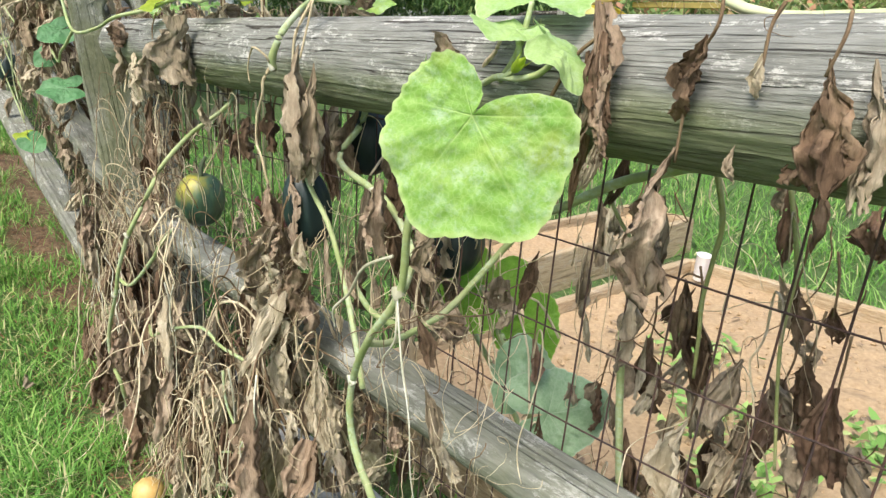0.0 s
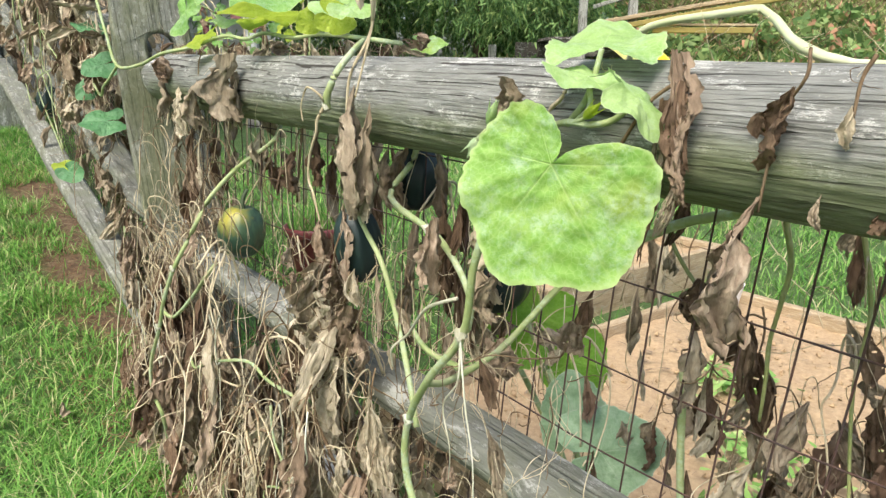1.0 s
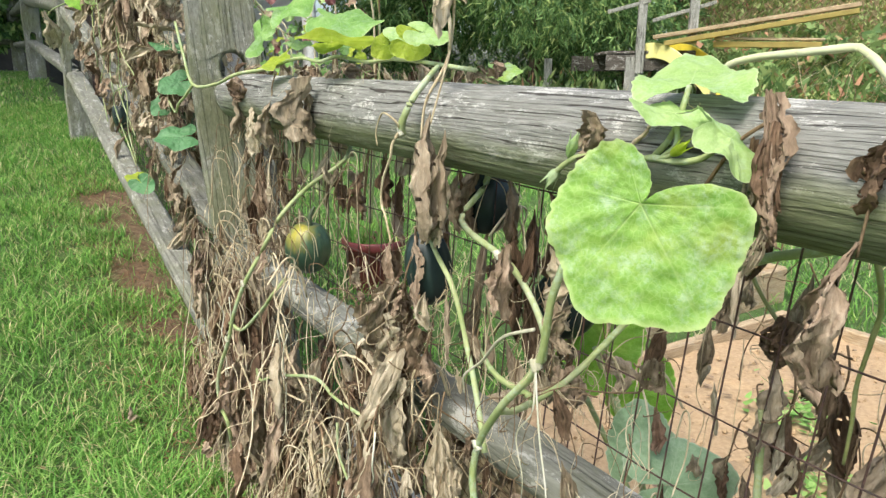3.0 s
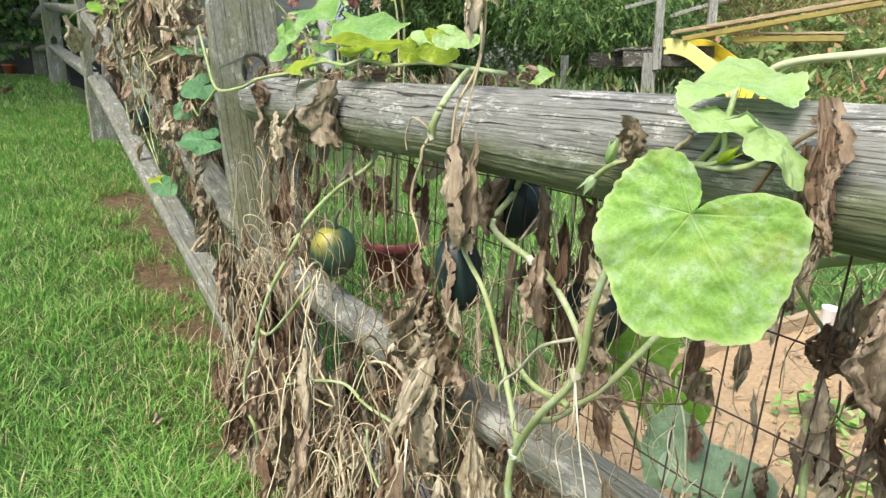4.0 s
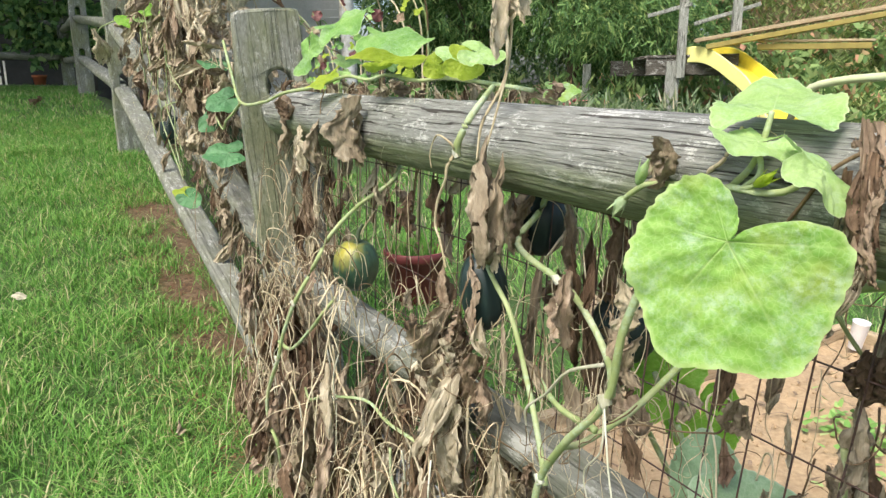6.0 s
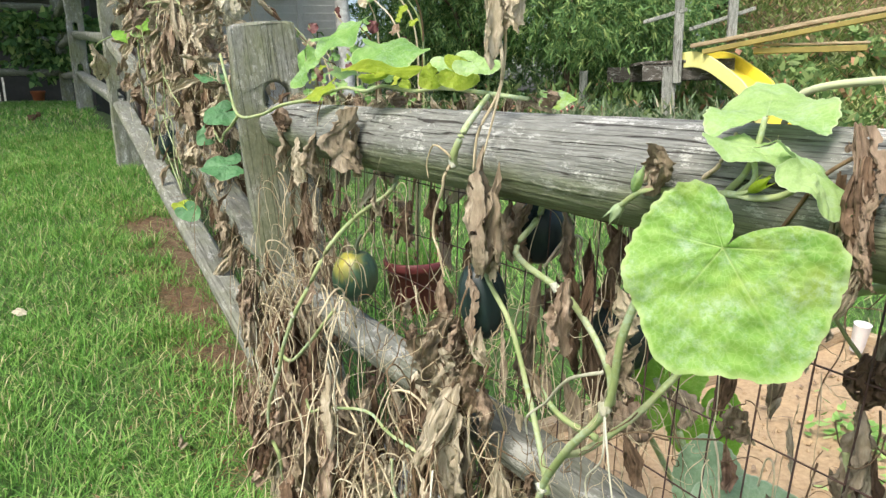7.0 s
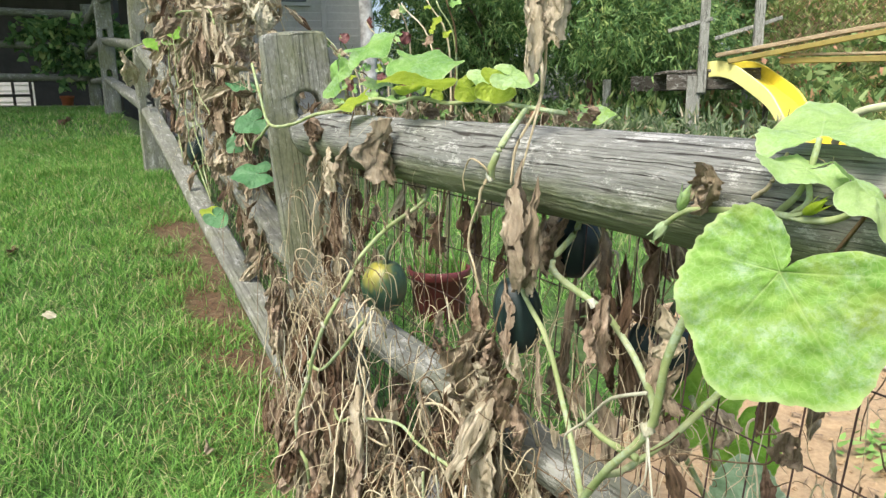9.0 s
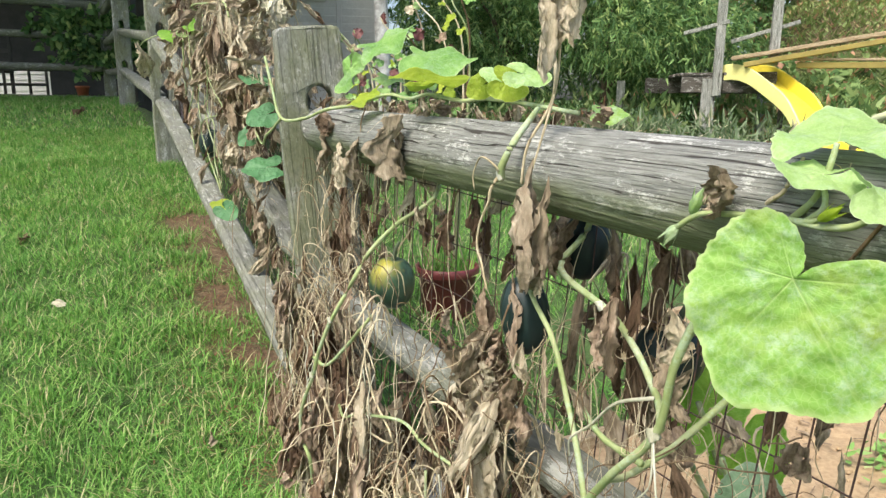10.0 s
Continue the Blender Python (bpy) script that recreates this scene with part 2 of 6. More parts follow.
RUST = plain("rusty_wire", (0.10, 0.05, 0.035), 0.8, 0.4, 60, 0.0, 0.4, (0.045, 0.035, 0.035))
CLAY = plain("clay_soil", (0.50, 0.365, 0.215), 0.95, 0.2, 70, 0, 1.0, (0.36, 0.25, 0.14))
POT = plain("maroon_pot_plastic", (0.17, 0.035, 0.035), 0.45, 0.3, 20, 0, 0.05)
YELLOW = plain("yellow_plastic", (0.86, 0.70, 0.07), 0.35, 0.12, 3, 0, 0.02)
# The slide's yellow again, paled to carry the glare on its near side.
YELLOW_GLARE = plain("glare_yellow_plastic", (0.88, 0.84, 0.32), 0.35, 0.1, 6, 0, 0.02)
OLIVE = plain("olive_yellow_board", (0.34, 0.27, 0.07), 0.7, 0.35, 5, 0, 0.2)
WHITE = plain("white_plastic", (0.82, 0.82, 0.84), 0.5, 0.05, 20, 0, 0.02)
BARK = plain("dark_bark", (0.12, 0.09, 0.06), 0.9, 0.4, 14, 0, 0.8)
BIRCH = plain("pale_bark", (0.80, 0.79, 0.76), 0.85, 0.1, 9, 0, 0.5, (0.25, 0.23, 0.21))
SIDING = plain("grey_siding_paint", (0.66, 0.66, 0.65), 0.7, 0.12, 3, 0, 0.1)
# Dark brown holding the terrace's inner dimness; roofs and chairs use it too.
DARKWALL = plain("dim_wall_tone", (0.10, 0.095, 0.085), 0.8, 0.4, 3, 0, 0.1)
GLASS = plain("window_pane", (0.05, 0.06, 0.07), 0.08, 0.2, 2, 0, 0.0)
TRIM = plain("white_trim_paint", (0.62, 0.62, 0.61), 0.6, 0.1, 5, 0, 0.05)
TERRA = plain("orange_terracotta", (0.50, 0.16, 0.07), 0.8, 0.2, 12, 0, 0.1)
PINK = plain("pink_petal", (0.75, 0.18, 0.22), 0.6, 0.2, 60, 0, 0.1)
RED_LEAF = plain("red_brown_leaf", (0.13, 0.04, 0.035), 0.6, 0.3, 40, 0, 0.1)


def ground_material():
    m, nt, b = mat("lawn_soil")
    v = coords(nt, (1, 1, 1))
    n1, n2, n3 = noise_tex(nt, v, 1.3, 5), noise_tex(nt, v, 14, 5), noise_tex(nt, v, 120, 4)
    turf = ramp(nt, n2, [(0.3, (0.045, 0.10, 0.02)), (0.5, (0.08, 0.17, 0.035)), (0.7, (0.13, 0.21, 0.06))])
    soil = ramp(nt, noise_tex(nt, v, 38, 6, 0.75), [(0.32, (0.085, 0.048, 0.026)), (0.52, (0.205, 0.125, 0.068)), (0.68, (0.34, 0.24, 0.15))])
    c = mix(nt, attr(nt, "bare"), turf, soil)
    c = mix(nt, span(nt, n3, 0.4, 0.65, 0, 0.5), c, (0.05, 0.045, 0.025))
    nt.links.new(c, b.inputs["Base Color"])
    b.inputs["Roughness"].default_value = 0.95
    bump(nt, b, n3, 1.0, 0.02)
    return m


def grass_material(name, lo, mid, hi, pale):
    m, nt, b = mat(name)
    geo = nt.nodes.new("ShaderNodeNewGeometry")
    v = coords(nt, (1, 1, 1))
    c = ramp(nt, geo.outputs["Random Per Island"], [(0.08, lo), (0.5, mid), (0.84, hi), (0.93, pale)])
    c = mix(nt, span(nt, noise_tex(nt, v, 2.2, 4), 0.4, 0.68, 0, 0.5), c, mix(nt, 1.0, c, (1.12, 1.05, 0.85), "MULTIPLY"))
    nt.links.new(c, b.inputs["Base Color"])
    b.inputs["Roughness"].default_value = 0.6
    b.inputs["Specular IOR Level"].default_value = 0.3
    t = nt.nodes.new("ShaderNodeBsdfTranslucent")
    nt.links.new(c, t.inputs["Color"])
    ms = node(nt, "ShaderNodeMixShader", Fac=0.3)
    nt.links.new(b.outputs[0], ms.inputs[1])
    nt.links.new(t.outputs[0], ms.inputs[2])
    nt.links.new(ms.outputs[0], nt.nodes["Material Output"].inputs[0])
    return m


GROUND = ground_material()
GRASS = grass_material("grass_blade", (0.09, 0.235, 0.045), (0.168, 0.378, 0.072), (0.285, 0.475, 0.125), (0.50, 0.47, 0.27))
WEED = grass_material("weed_leaf", (0.16, 0.32, 0.08), (0.24, 0.44, 0.12), (0.34, 0.52, 0.18), (0.45, 0.55, 0.25))
FOLIAGE = grass_material("dark_foliage", (0.06, 0.135, 0.045), (0.13, 0.25, 0.08), (0.24, 0.38, 0.13), (0.34, 0.44, 0.16))
BANK = grass_material("bank_grass", (0.16, 0.24, 0.08), (0.27, 0.36, 0.13), (0.40, 0.46, 0.20), (0.55, 0.32, 0.22))
FOLIAGE2 = grass_material("light_foliage", (0.10, 0.19, 0.065), (0.20, 0.32, 0.11), (0.34, 0.44, 0.18), (0.55, 0.30, 0.20))
HERB = grass_material("grey_green_herb", (0.10, 0.16, 0.08), (0.17, 0.24, 0.13), (0.26, 0.31, 0.2), (0.5, 0.46, 0.34))


# ---- building helpers ----
BASE, ALONG, ACROSS = Vector((-0.813, 1.667, 0)), Vector((0.699, -0.7151, 0)), Vector((0.7151, 0.699, 0))


def F(u, v, z):
    """A place by the fence: u along it towards the walk's near end, v across into the garden."""
    return BASE + ALONG * u + ACROSS * v + Vector((0, 0, z))


TURN = math.degrees(math.atan2(ALONG.y, ALONG.x))


def smooth(a, b, x):
    k = min(1.0, max(0.0, (x - a) / (b - a)))
    return k * k * (3 - 2 * k)


def rise(u, v):
    """The ground's height: level by the near fence, climbing along it past the corner post, less steeply in the garden."""
    s = -u - 0.25
    h = 0.60 * min(1.0, max(0.0, s / 3.4)) + 0.36 * min(1.0, max(0.0, (s - 3.4) / 3.3)) + 0.08 * smooth(6.7, 10, s)
    return h * (1 - 0.80 * smooth(0.1, 1.1, v))


def ground_at(x, y):
    q = Vector((x, y, 0)) - BASE
    return rise(q.dot(ALONG), q.dot(ACROSS)) + 0.012 * noise.noise((x * 1.7, y * 1.7, 0))


def make_mesh(name, verts, faces, shade=True):
    me = bpy.data.meshes.new(name)
    me.from_pydata([tuple(v) for v in verts], [], [tuple(f) for f in faces])
    if shade:
        me.polygons.foreach_set("use_smooth", [True] * len(me.polygons))
    me.update()
    return me


def bm_mesh(name, bm, shade=False):
    me = bpy.data.meshes.new(name)
    bm.to_mesh(me)
    bm.free()
    if shade:
        me.polygons.foreach_set("use_smooth", [True] * len(me.polygons))
    return me


def thing(name, label, category, group="", kind="", at=None):
    ob = new(name)
    ob.empty_display_size = 0.05
    if at is not None:
        ob.matrix_basis = at
    return tagged(ob, label, category, group, kind)


def part(name, me, material, parent=None, label="", m=None):
    """One mesh object under a thing; m is its place in the world if the thing stands at the origin."""
    if isinstance(me, bmesh.types.BMesh):
        me = bm_mesh(name, me)
    if not me.materials:
        me.materials.append(material)
    ob = new(name, me)
    if parent is not None:
        ob.parent = parent
    if m is not None:
        ob.matrix_basis = m
    return tagged(ob, label)


def box(sx, sy, sz, bevel=0.004, rough=0.0, cuts=0, seed=0):
    """A slightly worn board or block about the origin."""
    bm = bmesh.new()
    bmesh.ops.create_cube(bm, size=1)
    bmesh.ops.scale(bm, vec=(sx, sy, sz), verts=bm.verts)
    if cuts:
        long = max(sx, sy, sz)
        ax = (sx, sy, sz).index(long)
        edges = [e for e in bm.edges if abs(e.verts[0].co[ax] - e.verts[1].co[ax]) > long * 0.5]
        bmesh.ops.subdivide_edges(bm, edges=edges, cuts=cuts)
    if bevel:
        bmesh.ops.bevel(bm, geom=[e for e in bm.edges if e.calc_face_angle(0) > 0.5], offset=bevel, segments=1, affect="EDGES")
    if rough:
        for v in bm.verts:
            v.co += rough * Vector(noise.noise_vector(v.co * 6 + Vector((seed * 7.1, 0, 0))))
    return bm


def curve_points(ctrl, n):
    """Catmull-Rom points through the control points."""
    c = [Vector(p) for p in ctrl]
    c = [2 * c[0] - c[1]] + c + [2 * c[-1] - c[-2]]
    segs = len(c) - 3
    out = []
    for i in range(n):
        f = i / (n - 1) * segs
        k = min(int(f), segs - 1)
        t = f - k
        a, b, d, e = c[k:k + 4]
        out.append(0.5 * ((2 * b) + (d - a) * t + (2 * a - 5 * b + 4 * d - e) * t * t + (3 * b - 3 * d + e - a) * t ** 3))
    return out


def tube(ctrl, r0, r1=None, n=24, seg=7, knob=0.0, name="stem"):
    """A tapering, slightly knobbly stalk along control points."""
    pts = curve_points(ctrl, n)
    r1 = r0 if r1 is None else r1
    verts, faces = [], []
    up = Vector((0.3, 0.2, 1)).normalized()
    for i, p in enumerate(pts):
        t = (pts[min(i + 1, n - 1)] - pts[max(i - 1, 0)]).normalized()
        a = t.cross(up)
        if a.length < 0.2:
            a = t.cross(Vector((1, 0, 0)))
        a.normalize()
        b = t.cross(a)
        r = r0 + (r1 - r0) * i / (n - 1)
        for k in range(seg):
            an = 2 * math.pi * k / seg
            rr = r * (1 + knob * noise.noise(p * 60 + Vector((k, 0, 0))) + 0.10 * (k % 2))
            verts.append(p + (a * math.cos(an) + b * math.sin(an)) * rr)
    for i in range(n - 1):
        for k in range(seg):
            faces.append((i * seg + k, i * seg + (k + 1) % seg, (i + 1) * seg + (k + 1) % seg, (i + 1) * seg + k))
    faces.append(tuple(range(seg))[::-1])
    faces.append(tuple((n - 1) * seg + k for k in range(seg)))
    return make_mesh(name, verts, faces)


def set_attr(me, name, values):
    me.attributes.new(name, "FLOAT", "POINT").data.foreach_set("value", values)


def blades(name, base, tip, width, side, bend, kind=2):
    """Many thin leaves in one mesh: numpy arrays of root and tip places, widths, side directions and sag."""
    n = len(base)
    mid = base * 0.45 + tip * 0.55 + bend
    w = side * width[:, None]
    v = np.stack([base - w * 0.5, base + w * 0.5, mid + w * 0.42, mid - w * 0.42, tip], 1)
    me = bpy.data.meshes.new(name)
    me.vertices.add(n * 5)
    me.vertices.foreach_set("co", v.reshape(-1))
    me.loops.add(n * 7)
    me.polygons.add(n * 2)
    idx = (np.arange(n)[:, None] * 5 + np.array([0, 1, 2, 3, 3, 2, 4])).reshape(-1)
    me.loops.foreach_set("vertex_index", idx.astype(np.int32))
    st = (np.arange(n)[:, None] * 7 + np.array([0, 4])).reshape(-1)
    me.polygons.foreach_set("loop_start", st.astype(np.int32))
    me.polygons.foreach_set("use_smooth", np.ones(n * 2, bool))
    me.update(calc_edges=True)
    me.validate()
    return me


# ---- ground ----
def ground_mesh():
    """One sheet to the horizon, finely stepped near the fence."""
    steps = [-3000, -600, -150, -60, -30, -20, -14] + [i * 0.25 - 11 for i in range(32)] + [i * 0.1 - 3.0 for i in range(45)] + [i * 0.25 + 1.5 for i in range(23)] + [8, 10, 14, 20, 30, 60, 150, 600, 3000]
    steps = sorted(set(steps))
    n = len(steps)
    verts, bare = [], []
    for v in steps:
        for u in steps:
            p = F(u, v, 0)
            verts.append((p.x, p.y, ground_at(p.x, p.y)))
            near = max(0.0, 1 - abs(v - 0.02 + 0.10 * noise.noise((u * 1.3, 5, 0)) + 0.05 * noise.noise((u * 6, v * 6, 3))) / (0.22 - 0.06 * smooth(-1.5, -0.5, u))) if -9 < u < 4 else 0
            bare.append(min(1.0, near * 2.2) * (1.0 if u > -2.9 else 0.25))
    faces = [(j * n + i, j * n + i + 1, (j + 1) * n + i + 1, (j + 1) * n + i) for j in range(n - 1) for i in range(n - 1)]
    me = make_mesh("ground", verts, faces)
    set_attr(me, "bare", bare)
    return me


tagged(part("ground", ground_mesh(), GROUND), "green lawn sloping up beside the fence, bare reddish soil along it", "ground", "", "structure")


def lawn(name, count, box_uv, tall, near_bias, seed, keep=lambda u, v: True, thick=0.0045):
    rng = np.random.default_rng(seed)
    u0, u1, v0, v1 = box_uv
    u = u1 - (u1 - u0) * rng.random(count) ** near_bias
    v = v0 + (v1 - v0) * rng.random(count)
    tuft = np.array([noise.noise((a * 5, b * 5, seed)) for a, b in zip(u, v)])
    ok = np.array([keep(a, b) for a, b in zip(u, v)]) & (rng.random(count) < 0.75 + 0.6 * tuft)
    u, v, tuft = u[ok], v[ok], tuft[ok]
    n = len(u)
    xy = np.array(BASE)[None, :2] + u[:, None] * np.array(ALONG)[None, :2] + v[:, None] * np.array(ACROSS)[None, :2]
    z = np.array([ground_at(a, b) for a, b in xy])
    base = np.column_stack([xy, z - 0.004])
    h = tall * (0.55 + 0.7 * rng.random(n)) * (1 + 0.5 * tuft)
    an = rng.random(n) * 6.283
    lean = h * (0.2 + 2.6 * rng.random(n) ** 1.4)
    tip = base + np.column_stack([np.cos(an) * lean, np.sin(an) * lean, h])
    s2 = an + 1.57 + rng.normal(0, 0.4, n)
    side = np.column_stack([np.cos(s2), np.sin(s2), np.zeros(n)])
    bend = np.column_stack([np.zeros(n), np.zeros(n), h * 0.22])
    return blades(name, base, tip, thick * (0.6 + 0.8 * rng.random(n)), side, bend)


def off_soil(u, v):
    return abs(v - 0.02 + 0.10 * noise.noise((u * 1.3, 5, 0))) > (0.095 - 0.065 * smooth(-1.5, -0.5, u) - 0.5 * smooth(-2.3, -2.9, u)) + 0.26 * noise.noise((u * 3.5, v * 3.5, 6)) + 0.20 * noise.noise((u * 9, v * 9, 2)) or noise.noise((u * 55, v * 55, 1)) > 0.38


tagged(part("grass", lawn("grass", 215000, (-5.2, 1.4, -3.2, 0.12), 0.046, 1.15, 3, off_soil, 0.0036), GRASS), "short mown green lawn grass with paler dry blades", "grass", "", "stuff")
tagged(part("grass", lawn("grass", 70000, (-3.0, 5.0, -6.0, -0.1), 0.040, 1.0, 6, lambda u, v: off_soil(u, v) and (u > 1.4 or v < -3.2), 0.007), GRASS), "mown green lawn grass behind the walk", "grass", "", "stuff")
tagged(part("grass", lawn("grass", 120000, (-11, -2.6, -6.5, 0.10), 0.046, 0.85, 4, off_soil, 0.0058), GRASS), "mown green lawn grass further up the slope", "grass", "", "stuff")


def garden_grass(u, v):
    bed = (u > 0.22 and 0.45 < v < 2.14) or (u < 0.06 and u > -0.9 and 1.2 < v < 2.4)
    return not bed and off_soil(u, v)


tagged(part("grass", lawn("grass", 70000, (-5, 4.0, 0.2, 6.5), 0.065, 1.0, 5, garden_grass, 0.0055), GRASS), "rough green grass growing between the garden beds", "grass", "", "stuff")


# ---- the fence: posts, rails, wire ----
def rail_mesh(length, r, seed, rings=60, seg=28, flat=0.0, taper=0.12, cracks=0, rough=0.06, squash=1.0):
    """A weathered rail along local x from 0 to length: uneven round, tapered ends, long drying cracks."""
    rnd = random.Random(seed)
    lines = [(rnd.uniform(0.2, 3.0), rnd.uniform(0, length), rnd.uniform(0.25, 1.3), rnd.uniform(0.02, 0.04)) for _ in range(cracks)]
    verts, faces = [], []
    for i in range(rings + 1):
        x = length * i / rings
        end = min(x, length - x)
        tp = 1 - 0.4 * (1 - smooth(0, taper, end)) if taper else 1
        for k in range(seg):
            a = 2 * math.pi * k / seg
            rr = r * (1 + rough * noise.noise((x * 1.1, math.cos(a) * 1.1 + seed, math.sin(a) * 1.1)) + rough * 0.5 * noise.noise((x * 3, math.cos(a) * 5 + seed, math.sin(a) * 5)))
            rr += 0.0012 * noise.noise((x * 9, math.cos(a) * 16, math.sin(a) * 16 + seed))
            for ca, cx, cl, cw in lines:
                off = abs(x - cx) / cl
                if off < 1:
                    da = abs(a - ca - 0.05 * noise.noise((x * 4, ca, seed)))
                    if da < cw:
                        rr -= 0.005 * (1 - off) * (1 - da / cw)
            y, z = rr * math.cos(a), rr * math.sin(a) * squash
            if flat and z > r * flat:
                z = r * flat + 0.12 * (z - r * flat)
            verts.append((x, y * tp, z * tp))
    for i in range(rings):
        for k in range(seg):
            faces.append((i * seg + k, (i + 1) * seg + k, (i + 1) * seg + (k + 1) % seg, i * seg + (k + 1) % seg))
    faces.append(tuple(range(seg)))
    faces.append(tuple(rings * seg + k for k in range(seg))[::-1])
    return make_mesh("rail", verts, faces)


def along(p, q, roll=0.0):
    """A pose at p whose local x points to q and whose z stays up."""
    x = (q - p).normalized()
    y = Vector((0, 0, 1)).cross(x).normalized()
    m = Matrix((x, y, x.cross(y))).transposed().to_4x4()
    return Matrix.Translation(p) @ m @ pose(0, 0, 0, roll, 0, 0)


def post_mesh(h, w, d, holes, seed):
    """A split post with slots cut through it; local x across, z up, y through."""
    cu = bpy.data.curves.new("post", "CURVE")
    cu.dimensions, cu.fill_mode, cu.extrude, cu.bevel_depth, cu.bevel_resolution = "2D", "BOTH", d / 2 - 0.008, 0.008, 1
    rnd = random.Random(seed)

    def ring(pts):
        sp = cu.splines.new("POLY")
        sp.points.add(len(pts) - 1)
        for p, (x, y) in zip(sp.points, pts):
            p.co = (x, y, 0, 1)
        sp.use_cyclic_u = True

    n = 26
    edge = lambda k, s: (s * (w / 2 + 0.006 * noise.noise((k * 0.35, s, seed)) - 0.010 * smooth(0.85, 1.0, k / n)), -0.25 + (h + 0.25) * k / n)
    top = [(x * w, h + 0.006 + rnd.uniform(-0.002, 0.002)) for x in (0.36, 0.12, -0.12, -0.36)]
    ring([edge(k, 1) for k in range(n + 1)] + top + [edge(k, -1) for k in range(n, -1, -1)])
    for hx, hz, hw, hh in holes:
        pts = []
        for k in range(20):
            a = 2 * math.pi * k / 20
            pts.append((hx + hw / 2 * math.cos(a), hz + (hh - hw) / 2 * (1 if math.sin(a) > 0 else -1) + hw / 2 * math.sin(a)))
        ring(pts)
    ob = bpy.data.objects.new("post", cu)
    me = bpy.data.meshes.new_from_object(ob)
    bpy.data.objects.remove(ob)
    bpy.data.curves.remove(cu)
    for v in me.vertices:
        x, y, z = v.co
        v.co = (x + 0.004 * noise.noise((x * 12, y * 3 + seed, z * 20)), -z + 0.005 * noise.noise((x * 20, y * 4, seed)), y)
    bm = bmesh.new()
    bm.from_mesh(me)
    bmesh.ops.remove_doubles(bm, verts=bm.verts, dist=0.0008)
    bm.to_mesh(me)
    bm.free()
    me.update()
    return me


def fence_post(u, v, h, w, d, holes, seed, label, lean=0.0, turn=0.0):
    p = F(u, v, 0)
    base = rise(u, v)
    t = thing("fence_post", label, "fence post", "split rail fence posts", at=Matrix.Translation((p.x, p.y, base)) @ pose(0, 0, 0, 0, lean, TURN - 90 + turn))
    part("post", post_mesh(h, w, d, holes, seed), W_POST, t)
    return t


fence_post(-0.20, 0.122, 1.235, 0.180, 0.095, [(-0.016, 1.052, 0.082, 0.10), (-0.05, 0.645, 0.05, 0.065), (0.0, 0.22, 0.068, 0.13)], 1, "weathered grey wooden fence post with slots for the rails", 4.0, -13)
fence_post(-3.66, 0.05, 1.50, 0.150, 0.11, [(0, 1.32, 0.07, 0.15), (0, 0.89, 0.07, 0.15), (0, 0.47, 0.07, 0.15)], 2, "tall weathered grey fence post on the slope")
fence_post(-7.05, 0.035, 1.50, 0.150, 0.11, [(0, 1.29, 0.07, 0.15), (0, 0.86, 0.07, 0.15), (0, 0.43, 0.07, 0.15)], 3, "weathered grey fence post further up the slope")
fence_post(-10.4, 0.035, 1.50, 0.150, 0.11, [(0, 1.29, 0.07, 0.15), (0, 0.86, 0.07, 0.15), (0, 0.43, 0.07, 0.15)], 4, "weathered grey fence post at the top corner of the lawn")
fence_post(3.2, 0.035, 1.235, 0.150, 0.11, [(0, 1.0, 0.07, 0.15), (0, 0.58, 0.07, 0.15), (0, 0.22, 0.07, 0.15)], 5, "weathered grey fence post at the near end of the rail")


def fence_rail(p, q, r, seed, material, label, **kw):
    me = rail_mesh((q - p).length, r, seed, **kw)
    me.materials.append(material)
    ob = new("fence_rail", me)
    ob.matrix_basis = along(p, q)
    return tagged(ob, label, "fence rail", "split rails of the fence")


fence_rail(F(-0.165, 0.034, 0.9805), F(3.25, 0.043, 0.927), 0.0594, 11, W_RAIL, "thick round grey top rail, cracked and green with algae below", rings=170, seg=200, cracks=5, rough=0.045)
fence_rail(F(-0.26, 0.052, 0.541), F(3.25, 0.030, 0.520), 0.040, 12, W_RAIL2, "split grey middle rail with a worn flat top", rings=110, seg=48, flat=0.5, cracks=8, rough=0.12)
fence_rail(F(-0.26, 0.03, 0.235), F(3.25, 0.04, 0.245), 0.052, 13, W_BLEACHED, "bleached grey bottom rail half hidden by dead vines", rings=90, seg=40, flat=0.5, cracks=8, rough=0.14)
LEVELS = [(-0.22, (1.04, 0.60, 0.20)), (-3.66, (1.90, 1.47, 1.05)), (-7.05, (2.21, 1.78, 1.36)), (-10.4, (2.32, 1.88, 1.45))]
for (ua, za), (ub, zb) in zip(LEVELS, LEVELS[1:]):
    for k in range(3):
        fence_rail(F(ub - 0.06, 0.035, zb[k]), F(ua + (0.05 if ua < -1 else -0.05), 0.03, za[k]), 0.052, 20 + k + int(ub * 10), W_RAIL2, "split grey rail running up the slope", rings=60, seg=26, flat=0.5, cracks=4, rough=0.16)


